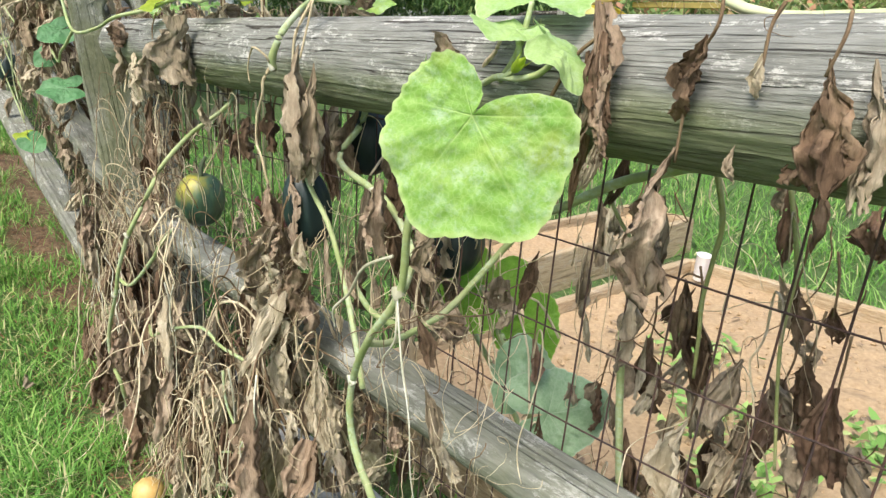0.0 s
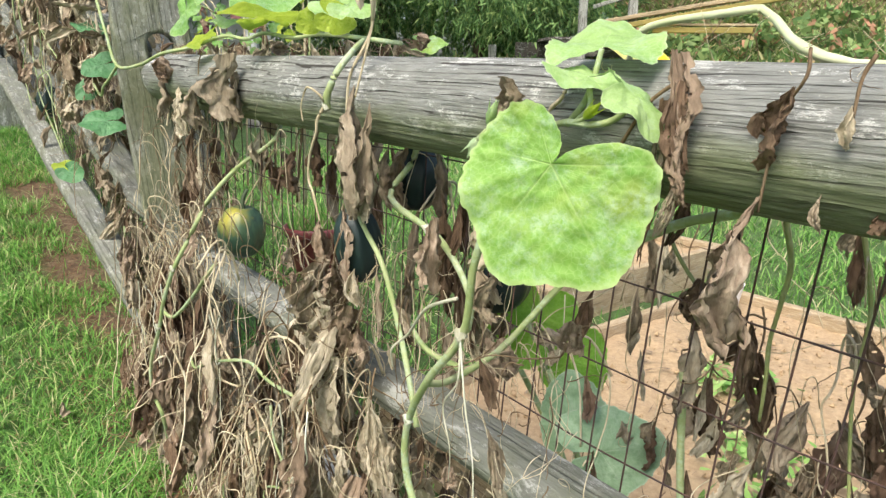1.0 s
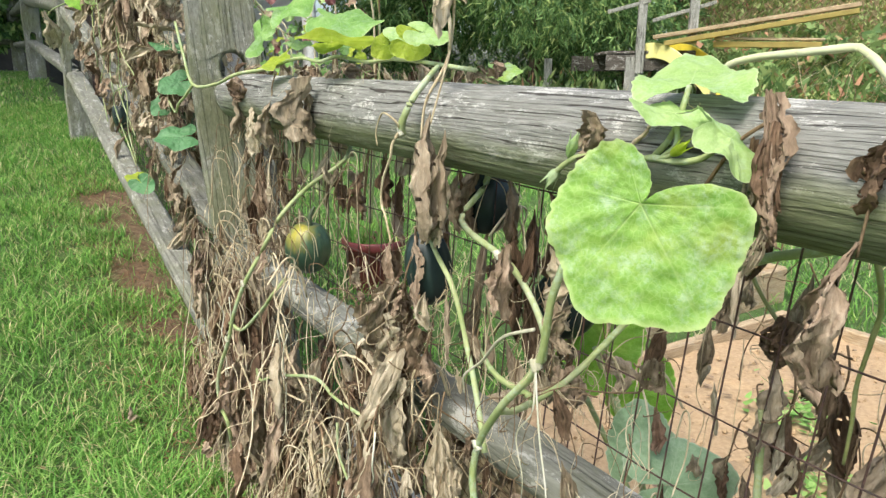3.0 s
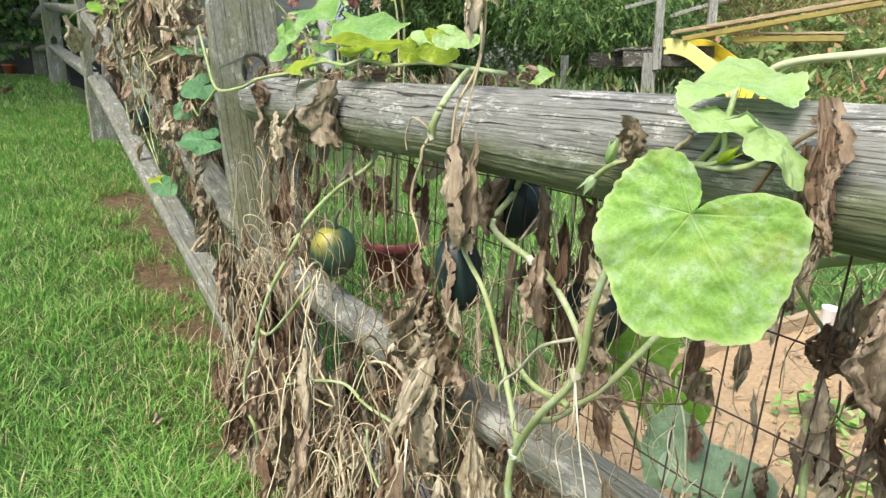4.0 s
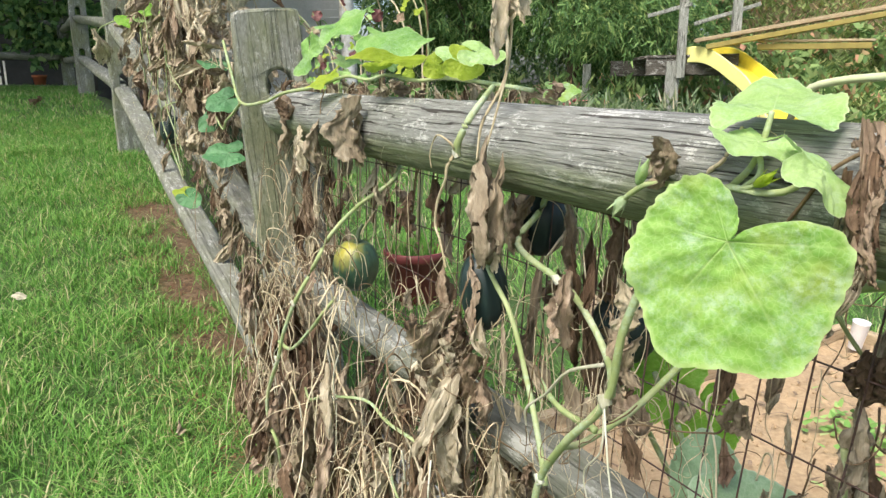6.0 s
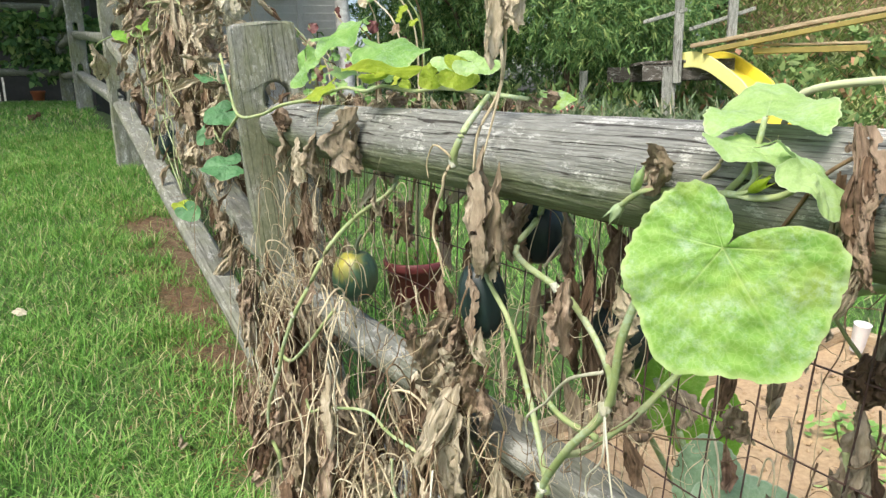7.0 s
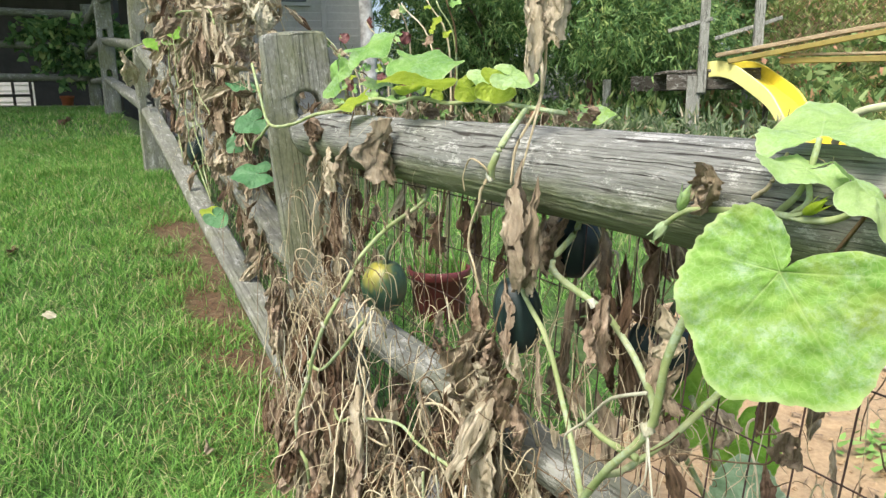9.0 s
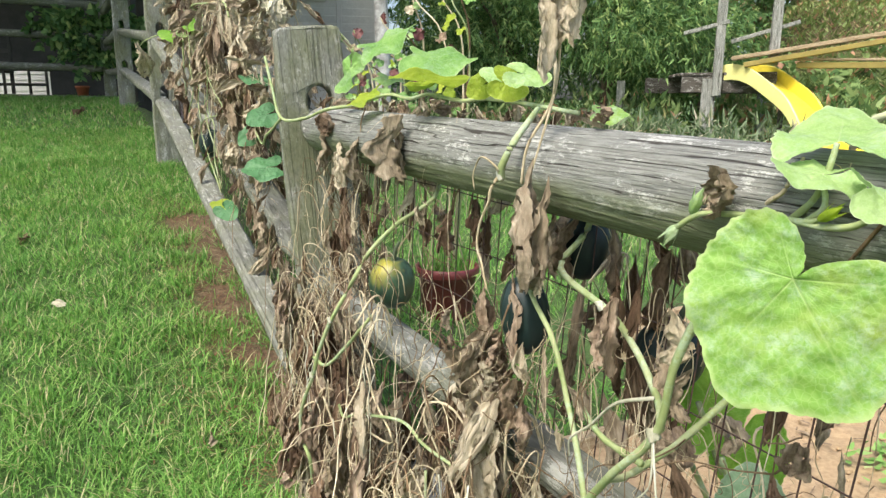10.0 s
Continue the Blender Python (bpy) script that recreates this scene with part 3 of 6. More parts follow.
def wire_fence(u0, u1, z0, z1, dz, name_label, lean=0.10):
    """Welded wire, 5 by 10 cm, fixed behind the rails; dz is its climb over its length."""
    t = thing("wire_mesh", name_label, "wire fence")
    h = z1 - z0
    up = tube([(0, 0, 0), (lean * h * 0.5, 0.004, h * 0.5), (lean * h, 0, h)], 0.0011, 0.0011, 8, 5, 0.1, "wire")
    n = int((u1 - u0) / 0.0515)
    m0 = pose(0, 0, 0, 0, 0, TURN)
    for i in range(n):
        u = u0 + (i + 0.5) * 0.0515
        z = z0 + dz * (u1 - u) / (u1 - u0)
        part("wire", up, RUST, t, m=Matrix.Translation(F(u - lean * h * 0.5, 0.10 + 0.004 * math.sin(u * 5), z)) @ m0)
    rows = int(h / 0.1045)
    for j in range(rows + 1):
        z = z1 - j * 0.1045
        pts = [F(u0 + (u1 - u0) * k / 12, 0.103 + 0.004 * math.sin(k * 1.7 + j), z + dz * (1 - k / 12) + 0.003 * math.sin(k * 2.3 + j * 2)) for k in range(13)]
        part("wire", tube(pts, 0.0011, 0.0011, 40, 5, 0.1, "wire"), RUST, t)


wire_fence(-0.15, 2.3, 0.03, 0.987, 0.0, "rusty welded wire mesh behind the wooden rails")
wire_fence(-3.6, -0.3, 0.05, 1.0, 0.80, "rusty welded wire mesh climbing the slope behind the rails", 0.0)


# ---- raised beds, pot ----
def plank(p, q, h, t, label="", parent=None, material=None, name="board"):
    """A board standing on edge from p to q."""
    bm = box((q - p).length, t, h, 0.004, 0.003, 8, int(p.x * 31))
    return part(name, bm, material or W_BED, parent, label, along(p, q) @ pose((q - p).length / 2, 0, 0))


def soil_mesh(u0, u1, v0, v1, z, seed):
    n, m = 170, 110
    verts = []
    for j in range(m + 1):
        for i in range(n + 1):
            u, v = u0 + (u1 - u0) * i / n, v0 + (v1 - v0) * j / m
            p = F(u, v, z)
            p.z += 0.02 * noise.noise((u * 3, v * 3, seed)) + 0.010 * noise.noise((u * 16, v * 16, seed)) + 0.007 * noise.noise((u * 45, v * 45, seed))
            verts.append(p)
    return make_mesh("soil", verts, [(j * (n + 1) + i, j * (n + 1) + i + 1, (j + 1) * (n + 1) + i + 1, (j + 1) * (n + 1) + i) for j in range(m) for i in range(n)])


def raised_bed(u0, u1, v0, v1, top, label):
    t = thing("raised_bed", label, "garden bed", "raised garden beds")
    h = 0.17
    z = top - h / 2
    for a, b in (((u0, v0), (u0, v1)), ((u0, v1), (u1, v1)), ((u1, v1), (u1, v0)), ((u1, v0), (u0, v0))):
        plank(F(*a, z), F(*b, z), h, 0.038, "", t)
    part("soil", soil_mesh(u0 + 0.02, u1 - 0.02, v0 + 0.02, v1 - 0.02, top - 0.045, 3), CLAY, t, "dry orange clay soil with small clods")
    return t


raised_bed(0.30, 3.6, 0.42, 2.05, 0.15, "wooden raised bed filled with bare orange clay soil")
raised_bed(-0.42, -0.05, 1.4, 2.6, 0.17, "wooden raised bed of pale boards behind the fence")


def lathe(profile, seg=32):
    verts, faces = [], []
    for r, z in profile:
        for k in range(seg):
            a = 2 * math.pi * k / seg
            verts.append((r * math.cos(a), r * math.sin(a), z))
    for i in range(len(profile) - 1):
        for k in range(seg):
            faces.append((i * seg + k, i * seg + (k + 1) % seg, (i + 1) * seg + (k + 1) % seg, (i + 1) * seg + k))
    return verts, faces


def plant_pot(x, y, label):
    t = thing("plant_pot", label, "plant pot", at=Matrix.Translation((x, y, ground_at(x, y) - 0.005)) @ Matrix.Scale(1.16, 4))
    v, f = lathe([(0.0, 0.0), (0.095, 0.0), (0.1, 0.01), (0.118, 0.175), (0.126, 0.18), (0.13, 0.185), (0.132, 0.215), (0.126, 0.22), (0.118, 0.215), (0.114, 0.18), (0.11, 0.16)])
    part("pot", make_mesh("pot", v, f), POT, t)
    v, f = lathe([(0.0, 0.175), (0.06, 0.178), (0.112, 0.17)])
    part("potting_soil", make_mesh("potting_soil", v, f), BARK, t)
    rng = np.random.default_rng(8)
    n = 160
    an, r = rng.random(n) * 6.283, 0.105 * np.sqrt(rng.random(n))
    base = np.column_stack([r * np.cos(an), r * np.sin(an), np.full(n, 0.17)])
    tip = base + np.column_stack([rng.normal(0, 0.05, n), rng.normal(0, 0.05, n), 0.06 + 0.12 * rng.random(n)])
    side = np.column_stack([np.cos(an), np.sin(an), np.zeros(n)])
    tagged(part("weed", blades("weed", base, tip, np.full(n, 0.007), side, np.zeros((n, 3))), GRASS, t), kind="stuff")


plant_pot(-0.92, 3.17, "maroon plastic nursery pot with weeds growing in it")


# ---- squashes ----
def squash_material(name, base, stripe, patch):
    m, nt, b = mat(name)
    v = coords(nt, (1, 1, 0.35))
    v2 = coords(nt, (1, 1, 1))
    n1, n2 = noise_tex(nt, v, 60, 4), noise_tex(nt, v2, 8, 3)
    c = mix(nt, span(nt, n1, 0.45, 0.7), base, stripe)
    if patch:
        tc = nt.nodes.new("ShaderNodeTexCoord")
        d = nt.nodes.new("ShaderNodeVectorMath")
        d.operation = "DISTANCE"
        d.inputs[1].default_value = patch
        nt.links.new(tc.outputs["Object"], d.inputs[0])
        ad = nt.nodes.new("ShaderNodeMath")
        ad.operation = "MULTIPLY_ADD"
        ad.inputs[1].default_value = 0.07
        nt.links.new(n1, ad.inputs[0])
        nt.links.new(d.outputs["Value"], ad.inputs[2])
        c = mix(nt, span(nt, ad.outputs[0], 0.082, 0.045, 0, 0.6), c, (0.52, 0.45, 0.05))
    nt.links.new(c, b.inputs["Base Color"])
    b.inputs["Roughness"].default_value = 0.42
    b.inputs["Specular IOR Level"].default_value = 0.4
    bump(nt, b, n1, 0.15, 0.002)
    return m


def squash_fruit(centre, r, h, label, material, tilt=(0, 0, 0), ribs=10, name="squash"):
    verts, faces = [], []
    n, seg = 18, 60
    for i in range(n + 1):
        a = math.pi * i / n
        for k in range(seg):
            t = 2 * math.pi * k / seg
            rr = math.sin(a) ** 0.9 * r * (1 + 0.028 * math.cos(ribs * t) * math.sin(a))
            z = -math.cos(a) * h / 2 - 0.010 * math.exp(-((math.pi - a) / 0.25) ** 2)
            verts.append((rr * math.cos(t), rr * math.sin(t), z))
    for i in range(n):
        for k in range(seg):
            faces.append((i * seg + k, i * seg + (k + 1) % seg, (i + 1) * seg + (k + 1) % seg, (i + 1) * seg + k))
    t = thing(name, label, "squash", "squashes on the vine", at=Matrix.Translation(centre) @ pose(0, 0, 0, *tilt))
    part("fruit", make_mesh("fruit", verts, faces), material, t)
    part("stalk", tube([(0, 0, h / 2 - 0.012), (0.003, 0, h / 2 + 0.015), (0.010, 0.004, h / 2 + 0.034)], 0.0055, 0.0035, 12, 8, 0.2, "stalk"), STALK, t, "short dark ribbed stalk")
    return t


STALK = plain("dark_stalk", (0.07, 0.10, 0.05), 0.7, 0.3, 60, 0, 0.3)
SQ_PATCH = squash_material("dark_squash_with_yellow_patch", (0.022, 0.052, 0.034), (0.06, 0.115, 0.06), (-0.012, -0.036, 0.040))
SQ_DARK = squash_material("dark_squash_skin", (0.010, 0.022, 0.022), (0.022, 0.042, 0.036), None)
SQ_TAN = squash_material("tan_squash_skin", (0.55, 0.36, 0.12), (0.60, 0.42, 0.18), None)
squash_fruit(F(0.335, 0.045, 0.664), 0.0505, 0.116, "dark green acorn squash with a yellow patch, hanging", SQ_PATCH, (0, 4, 0))
squash_fruit(F(0.938, -0.018, 0.768), 0.034, 0.112, "dark green squash hanging among dead leaves", SQ_DARK, (0, -6, 0))
squash_fruit(F(0.900, 0.115, 0.846), 0.038, 0.105, "nearly black squash hanging behind the wire", SQ_DARK, (0, 8, 0))
squash_fruit(F(1.012, 0.183, 0.700), 0.050, 0.108, "dark green squash hanging below the large leaf", SQ_DARK, (0, 10, 0))
squash_fruit(F(-1.425, -0.03, 0.872), 0.044, 0.125, "dark green squash hanging on the vine by the slope", SQ_DARK, (0, 0, 0))
squash_fruit(F(0.376, -0.14, 0.038), 0.034, 0.062, "small tan squash lying on the soil under dead leaves", SQ_TAN, (205, 20, 0))


# ---- living leaves ----
def leaf_mesh(size, seed, cup=0.25, wave=0.06, lobes=0.10, droop=0.0, asym=0.0, notch=0.965, ear=0.10, name="blade", outline=None):
    """A squash leaf in the local x-y plane, its stalk at the origin, tip along -y; a notch behind the stalk, five main veins."""
    rnd = random.Random(seed)
    rings, seg = (34, 260) if outline else (26, 150)
    veins = [-2.2, -1.15, 0.0, 1.15, 2.2]
    verts, vein = [(0, 0, 0)], [1.0]
    for i in range(1, rings + 1):
        f = i / rings
        for k in range(seg):
            t = -math.pi * notch + 2 * math.pi * notch * k / (seg - 1) + (-0.20 if outline else 0.0)
            reach = outline(t) if outline else 0.60 + 0.10 * math.cos(t) + lobes * 0.5 * math.cos(2.73 * t) + ear * math.exp(-((abs(t) - 2.35) / 0.45) ** 2)
            reach *= 1 if outline else 1 - 0.28 * smooth(2.72, 3.04, abs(t))
            reach += 0.007 * math.sin(t * 31 + seed) + (0.0 if outline else 0.03) * noise.noise((t * 2.3, seed, 0)) + 0.012 * noise.noise((t * 14, seed, 3)) + 0.007 * noise.noise((t * 40, seed, 5))
            reach += (0.003 if outline else 0.010) * (2 * abs((t * 5.5) % 1 - 0.5) - 0.5) * (1 + noise.noise((t * 6, seed, 9)))
            reach += 0.0 if outline else 0.09 * math.exp(-(t / 0.28) ** 2) + 0.04 * math.exp(-((abs(t) - 1.2) / 0.2) ** 2)
            reach *= 1 + asym * math.sin(t)
            rr = size * reach * f
            x, y = math.sin(t) * rr, -math.cos(t) * rr
            near = min(abs(t - a) * f for a in veins)
            side = min(abs(((f * 6.0 - abs(t - a) * 2.2) % 1.0) - 0.5) for a in veins)
            vn = max(0.0, 1 - near / 0.013) * (0.55 - 0.35 * f)
            v2 = max(0.0, 1 - side / 0.07) * 0.22 if f > 0.15 else 0
            z = size * (cup * 0.5 * f * f * (0.35 - 0.65 * abs(math.sin(t))) + wave * f * f * math.sin(t * 4.3 + seed) + 0.03 * noise.noise((x / size * 4, y / size * 4, seed)))
            z += size * 0.010 * (0.5 - max(vn, v2)) * (1 - f * f) - size * droop * f * f * max(0.0, math.cos(t))
            z += size * 0.022 * noise.noise((x / size * 9, y / size * 9, seed)) + size * 0.008 * noise.noise((x / size * 24, y / size * 24, seed))
            z += size * 0.05 * f ** 3 * noise.noise((t * 2.6, seed, 8))
            verts.append((x, y, z))
            vein.append(min(1.0, max(vn, v2 * 0.8) + (0.65 if i == rings else 0.35 if i == rings - 1 and outline else 0)))
    faces = [(0, 1 + k, 2 + k) for k in range(seg - 1)]
    for i in range(rings - 1):
        for k in range(seg - 1):
            a = 1 + i * seg + k
            faces.append((a, a + seg, a + seg + 1, a + 1))
    me = make_mesh(name, verts, faces)
    set_attr(me, "vein", vein)
    return me


def facing(p, normal, tip, size=1.0):
    """A pose at p with local z along normal and local -y towards tip."""
    z = Vector(normal).normalized()
    y = -(Vector(tip) - Vector(tip).dot(z) * z).normalized()
    x = y.cross(z)
    return Matrix.Translation(p) @ Matrix((x, y, z)).transposed().to_4x4() @ Matrix.Diagonal((size, size, size, 1))


vine = thing("squash_vine", "living green squash vine climbing the fence, with mildewed leaves", "vine")


LOBES = (0.055, 0.142, 0.284, 0.327, 0.328, 0.359, 0.436, 0.400, 0.611, 0.466, 0.638, 0.480, 0.471, 0.469, 0.067)


def big_outline(t):
    """Reach of the large leaf round its stalk: a sum of soft bulges, fullest at the tip and the broad side, small beside the deep notch."""
    return max(0.04, sum(k * math.exp(-((t + 3.1 - 0.42 * i) / 0.36) ** 2) for i, k in enumerate(LOBES)))


part("leaf", leaf_mesh(0.113, 4, 0.12, 0.03, 0.08, 0.0, 0.0, 0.985, 0.0, outline=big_outline), LEAF, vine, "large heart-shaped green leaf with pale mildew", facing(F(1.407, -0.126, 0.940), Vector((-0.10, -0.95, 0.22)), Vector((-0.60, -0.15, -0.78))))


def leaf_at(u, v, z, size, normal, tip, material, seed, label="", parent=None, **kw):
    return part("leaf", leaf_mesh(size, seed, **kw), material, parent or vine, label, facing(F(u, v, z), normal, tip))


CAM = (0.35, -0.85, 0.35)
leaf_at(1.354, -0.014, 1.026, 0.084, (-0.10, -0.33, 0.93), (0.25, 0.90, 0.34), LEAF_PALE, 7, "pale young leaf standing over the rail", cup=-0.12, notch=0.74, wave=0.07, lobes=0.12, asym=-0.06, ear=0.02)
leaf_at(1.360, -0.037, 1.002, 0.048, (0.15, -0.30, 0.94), (-0.92, -0.2, 0.12), LEAF_PALE, 8, cup=0.5, wave=0.08, lobes=0.14)
leaf_at(1.416, -0.04, 0.986, 0.056, (0.40, -0.40, 0.80), (0.95, 0.05, -0.38), LEAF_PALE, 9, cup=0.6, wave=0.07, droop=0.3, lobes=0.14)
leaf_at(0.330, 0.03, 1.168, 0.095, (-0.25, -0.50, 0.80), (0.9, 0.3, 0.3), LEAF_MID, 22, "wavy green squash leaf", cup=0.5, wave=0.1, lobes=0.16)
leaf_at(0.560, 0.03, 1.126, 0.098, (0.10, -0.42, 0.88), (0.7, 0.0, -0.1), LEAF_MID, 21, "dusty green squash leaf", cup=0.35, wave=0.07)
leaf_at(0.610, -0.01, 1.088, 0.092, (0.05, -0.22, -0.95), (0.85, 0.0, 0.2), LEAF_YEL, 11, "yellowing leaf seen from below", cup=0.3, lobes=0.16)
leaf_at(0.345, -0.01, 1.064, 0.058, (-0.36, -0.42, 0.80), (-0.75, 0.0, -0.45), LEAF_YEL, 12, cup=0.4)
leaf_at(0.220, 0.0, 1.122, 0.072, (-0.60, -0.70, 0.30), (-0.35, 0.0, -0.9), LEAF_MID, 15, cup=0.5, wave=0.1)
leaf_at(0.280, 0.06, 1.100, 0.05, (0.2, -0.30, 0.9), (0.8, 0.0, -0.1), LEAF_PALE, 29, cup=0.4)
leaf_at(0.860, 0.02, 1.092, 0.046, (0.25, -0.55, 0.75), (0.65, 0.1, -0.15), LEAF_PALE, 13, cup=0.4, lobes=0.2)
leaf_at(0.770, 0.03, 1.094, 0.030, (0.1, -0.60, 0.65), (-0.8, 0.0, 0.3), LEAF_PALE, 23, cup=0.3, lobes=0.16)
leaf_at(0.815, 0.02, 1.080, 0.044, (0.45, -0.80, 0.3), (0.8, 0.0, -0.2), LEAF_YEL, 14, cup=0.3)
leaf_at(0.750, 0.02, 1.078, 0.034, (0.35, -0.9, 0.0), (-0.7, 0.0, -0.4), LEAF_YEL, 24, cup=0.3)
leaf_at(0.98, 0.07, 1.040, 0.036, (0.1, -0.5, 0.8), (0.8, 0.1, -0.1), LEAF, 16, cup=0.3)
leaf_at(-0.346, -0.05, 1.010, 0.072, (0.3, -0.65, 0.65), (-0.6, -0.1, -0.6), LEAF_DARK, 17, cup=0.25)
leaf_at(-0.323, -0.06, 0.862, 0.085, (0.25, -0.55, 0.8), (-0.75, -0.3, -0.25), LEAF_DARK, 18, cup=0.25)
leaf_at(-0.58, -0.05, 0.94, 0.052, CAM, (-0.5, -0.1, -0.6), LEAF_DARK, 25, cup=0.3)
leaf_at(-0.46, -0.04, 1.115, 0.068, (0.2, -0.35, 0.9), (-0.8, -0.3, -0.1), LEAF_DARK, 26, cup=0.3)
leaf_at(-0.99, -0.06, 0.645, 0.070, (0.3, -0.65, 0.65), (0.6, -0.1, -0.4), LEAF_DARK, 19, cup=0.35)
leaf_at(-1.05, -0.06, 0.655, 0.058, (0.2, -0.55, 0.75), (-0.8, -0.3, 0.1), LEAF_YEL, 27, "small yellow-green leaf", cup=0.4)
leaf_at(-1.70, -0.05, 1.37, 0.075, CAM, (-0.4, 0.0, -0.5), LEAF_PALE, 28, cup=0.4)
leaf_at(-1.55, -0.04, 1.42, 0.05, CAM, (0.5, 0.0, -0.3), LEAF_PALE, 36, cup=0.4)

cabbage = thing("cabbage_plant", "broad blue-green leaves of a plant behind the wire", "plant")
leaf_at(1.16, 0.20, 0.52, 0.085, (-0.3, -0.85, 0.35), (-0.2, 0.0, 0.9), LEAF_BLUE, 31, "", cabbage, cup=0.4, wave=0.06)
leaf_at(1.22, 0.19, 0.50, 0.105, (-0.1, -0.8, 0.5), (0.85, 0.0, 0.2), LEAF_BLUE, 32, "", cabbage, cup=0.4, wave=0.06)
leaf_at(1.03, 0.25, 0.625, 0.10, (-0.3, -0.85, 0.35), (-0.15, 0.0, -0.95), LEAF_BRIGHT, 33, "bright green leaf", cabbage, cup=0.3)
leaf_at(1.08, 0.28, 0.56, 0.095, (-0.3, -0.85, 0.35), (0.25, 0.0, -0.9), LEAF_BRIGHT, 34, "bright green leaf", cabbage, cup=0.3)
leaf_at(0.94, 0.27, 0.62, 0.085, (-0.3, -0.85, 0.35), (-0.5, 0.0, -0.75), LEAF_BRIGHT, 35, "bright green leaf", cabbage, cup=0.3)
for k, (u, z) in enumerate(((1.16, 0.52), (1.22, 0.50), (1.03, 0.625), (1.08, 0.56), (0.94, 0.62))):
    part("stalk", tube([F(1.14, 0.32, 0.0), F(1.14 + (u - 1.14) * 0.3, 0.31, z * 0.5), F(u, 0.23, z)], 0.006, 0.004, 14, 7, 0.1, "stalk"), STEM, cabbage)

tag = thing("plastic_cup", "white plastic cup standing on the soil by the bed corner", "cup", at=Matrix.Translation(F(0.42, 1.92, 0.12)) @ pose(0, 0, 0, 7, 5, 0) @ Matrix.Diagonal((0.62, 0.62, 0.85, 1)))
v, f = lathe([(0.0, 0.0), (0.034, 0.0), (0.036, 0.004), (0.046, 0.12), (0.049, 0.124), (0.044, 0.12), (0.033, 0.008), (0.0, 0.008)], 24)
part("cup", make_mesh("cup", v, f), WHITE, tag)


def seedlings(label, spots, count, leaf, seed, name="seedling"):
    """Low leafy weeds on the bed."""
    rng = np.random.default_rng(seed)
    c = np.array([tuple(F(*s)) for s in spots])[rng.integers(0, len(spots), count)]
    base = c + rng.normal(0, 1, (count, 3)) * np.array([0.06, 0.06, 0.02])
    way = rng.normal(0, 1, (count, 3)) * np.array([1, 1, 0.3]) + np.array([0, 0, 0.4])
    way /= np.linalg.norm(way, axis=1)[:, None]
    ln = leaf * (0.6 + 0.8 * rng.random(count))
    side = np.cross(way, np.array([0, 0, 1.0]))
    side /= np.linalg.norm(side, axis=1)[:, None]
    return tagged(part(name, blades(name, base, base + way * ln[:, None], ln * 0.55, side, np.zeros((count, 3))), WEED), label, "weeds", "", "stuff")


seedlings("small bright green weeds growing in the clay bed", [(1.05, 1.0, 0.13), (1.35, 1.15, 0.13), (1.2, 0.8, 0.13), (1.6, 1.0, 0.135), (1.5, 0.7, 0.13), (0.8, 1.3, 0.125), (1.8, 1.3, 0.135), (1.35, 0.6, 0.125)], 900, 0.032, 12)


def clods():
    """Small lumps of dry clay scattered over the near bed."""
    rng = random.Random(77)
    verts, faces = [], []
    for _ in range(2600):
        u, v, r = rng.uniform(0.4, 2.4), rng.uniform(0.5, 1.98), 0.002 + 0.009 * rng.random() ** 3
        c = F(u, v, 0.105 + 0.02 * noise.noise((u * 3, v * 3, 3)) + r * 0.3)
        n = len(verts)
        for d in ((1, 0, 0), (0, 1, 0), (-1, 0, 0), (0, -1, 0), (0, 0, 1), (0, 0, -1)):
            verts.append(c + Vector(d) * r * rng.uniform(0.6, 1.3))
        for a in range(4):
            b = (a + 1) % 4
            faces += [(n + a, n + b, n + 4), (n + b, n + a, n + 5)]
    return make_mesh("clod", verts, faces, False)


tagged(part("clod", clods(), CLAY), "small dry clods of orange clay on the bed", "soil clods", "", "stuff")


# ---- living stems ----
def stem(points, r0, r1=None, material=None, parent=None, n=40, label="", name="stem", knob=0.2):
    return part(name, tube([F(*p) for p in points], r0 * 0.85, (r1 or r0) * 0.85, n, 9, knob, name), material or STEM, parent or vine, label)


stem([(1.405, -0.120, 0.941), (1.36, -0.105, 0.92), (1.305, -0.09, 0.885), (1.277, -0.09, 0.825), (1.256, -0.085, 0.749), (1.203, -0.09, 0.680), (1.150, -0.08, 0.605), (1.142, -0.08, 0.545), (1.160, -0.08, 0.50), (1.19, -0.075, 0.44), (1.19, -0.06, 0.30)], 0.0042, 0.0056)
stem([(0.99, 0.06, 0.94), (0.976, 0.049, 0.883), (0.962, 0.022, 0.833), (1.048, 0.035, 0.795), (1.11, 0.025, 0.765), (1.165, 0.0, 0.745), (1.225, -0.05, 0.755), (1.256, -0.08, 0.752)], 0.0052, 0.0046)
stem([(0.948, -0.03, 0.906), (0.957, -0.03, 0.823), (1.018, -0.03, 0.76), (1.052, -0.03, 0.693), (1.09, -0.04, 0.639), (1.125, -0.05, 0.575)], 0.0034, 0.0045)
stem([(1.235, 0.135, 0.80), (1.201, 0.098, 0.738), (1.185, 0.078, 0.707), (1.169, 0.058, 0.676), (1.168, 0.02, 0.660), (1.185, -0.05, 0.660), (1.197, -0.085, 0.672)], 0.0048, 0.0045)
stem([(1.206, -0.05, 0.684), (1.128, -0.04, 0.68), (1.05, -0.02, 0.70)], 0.0045, 0.0035)
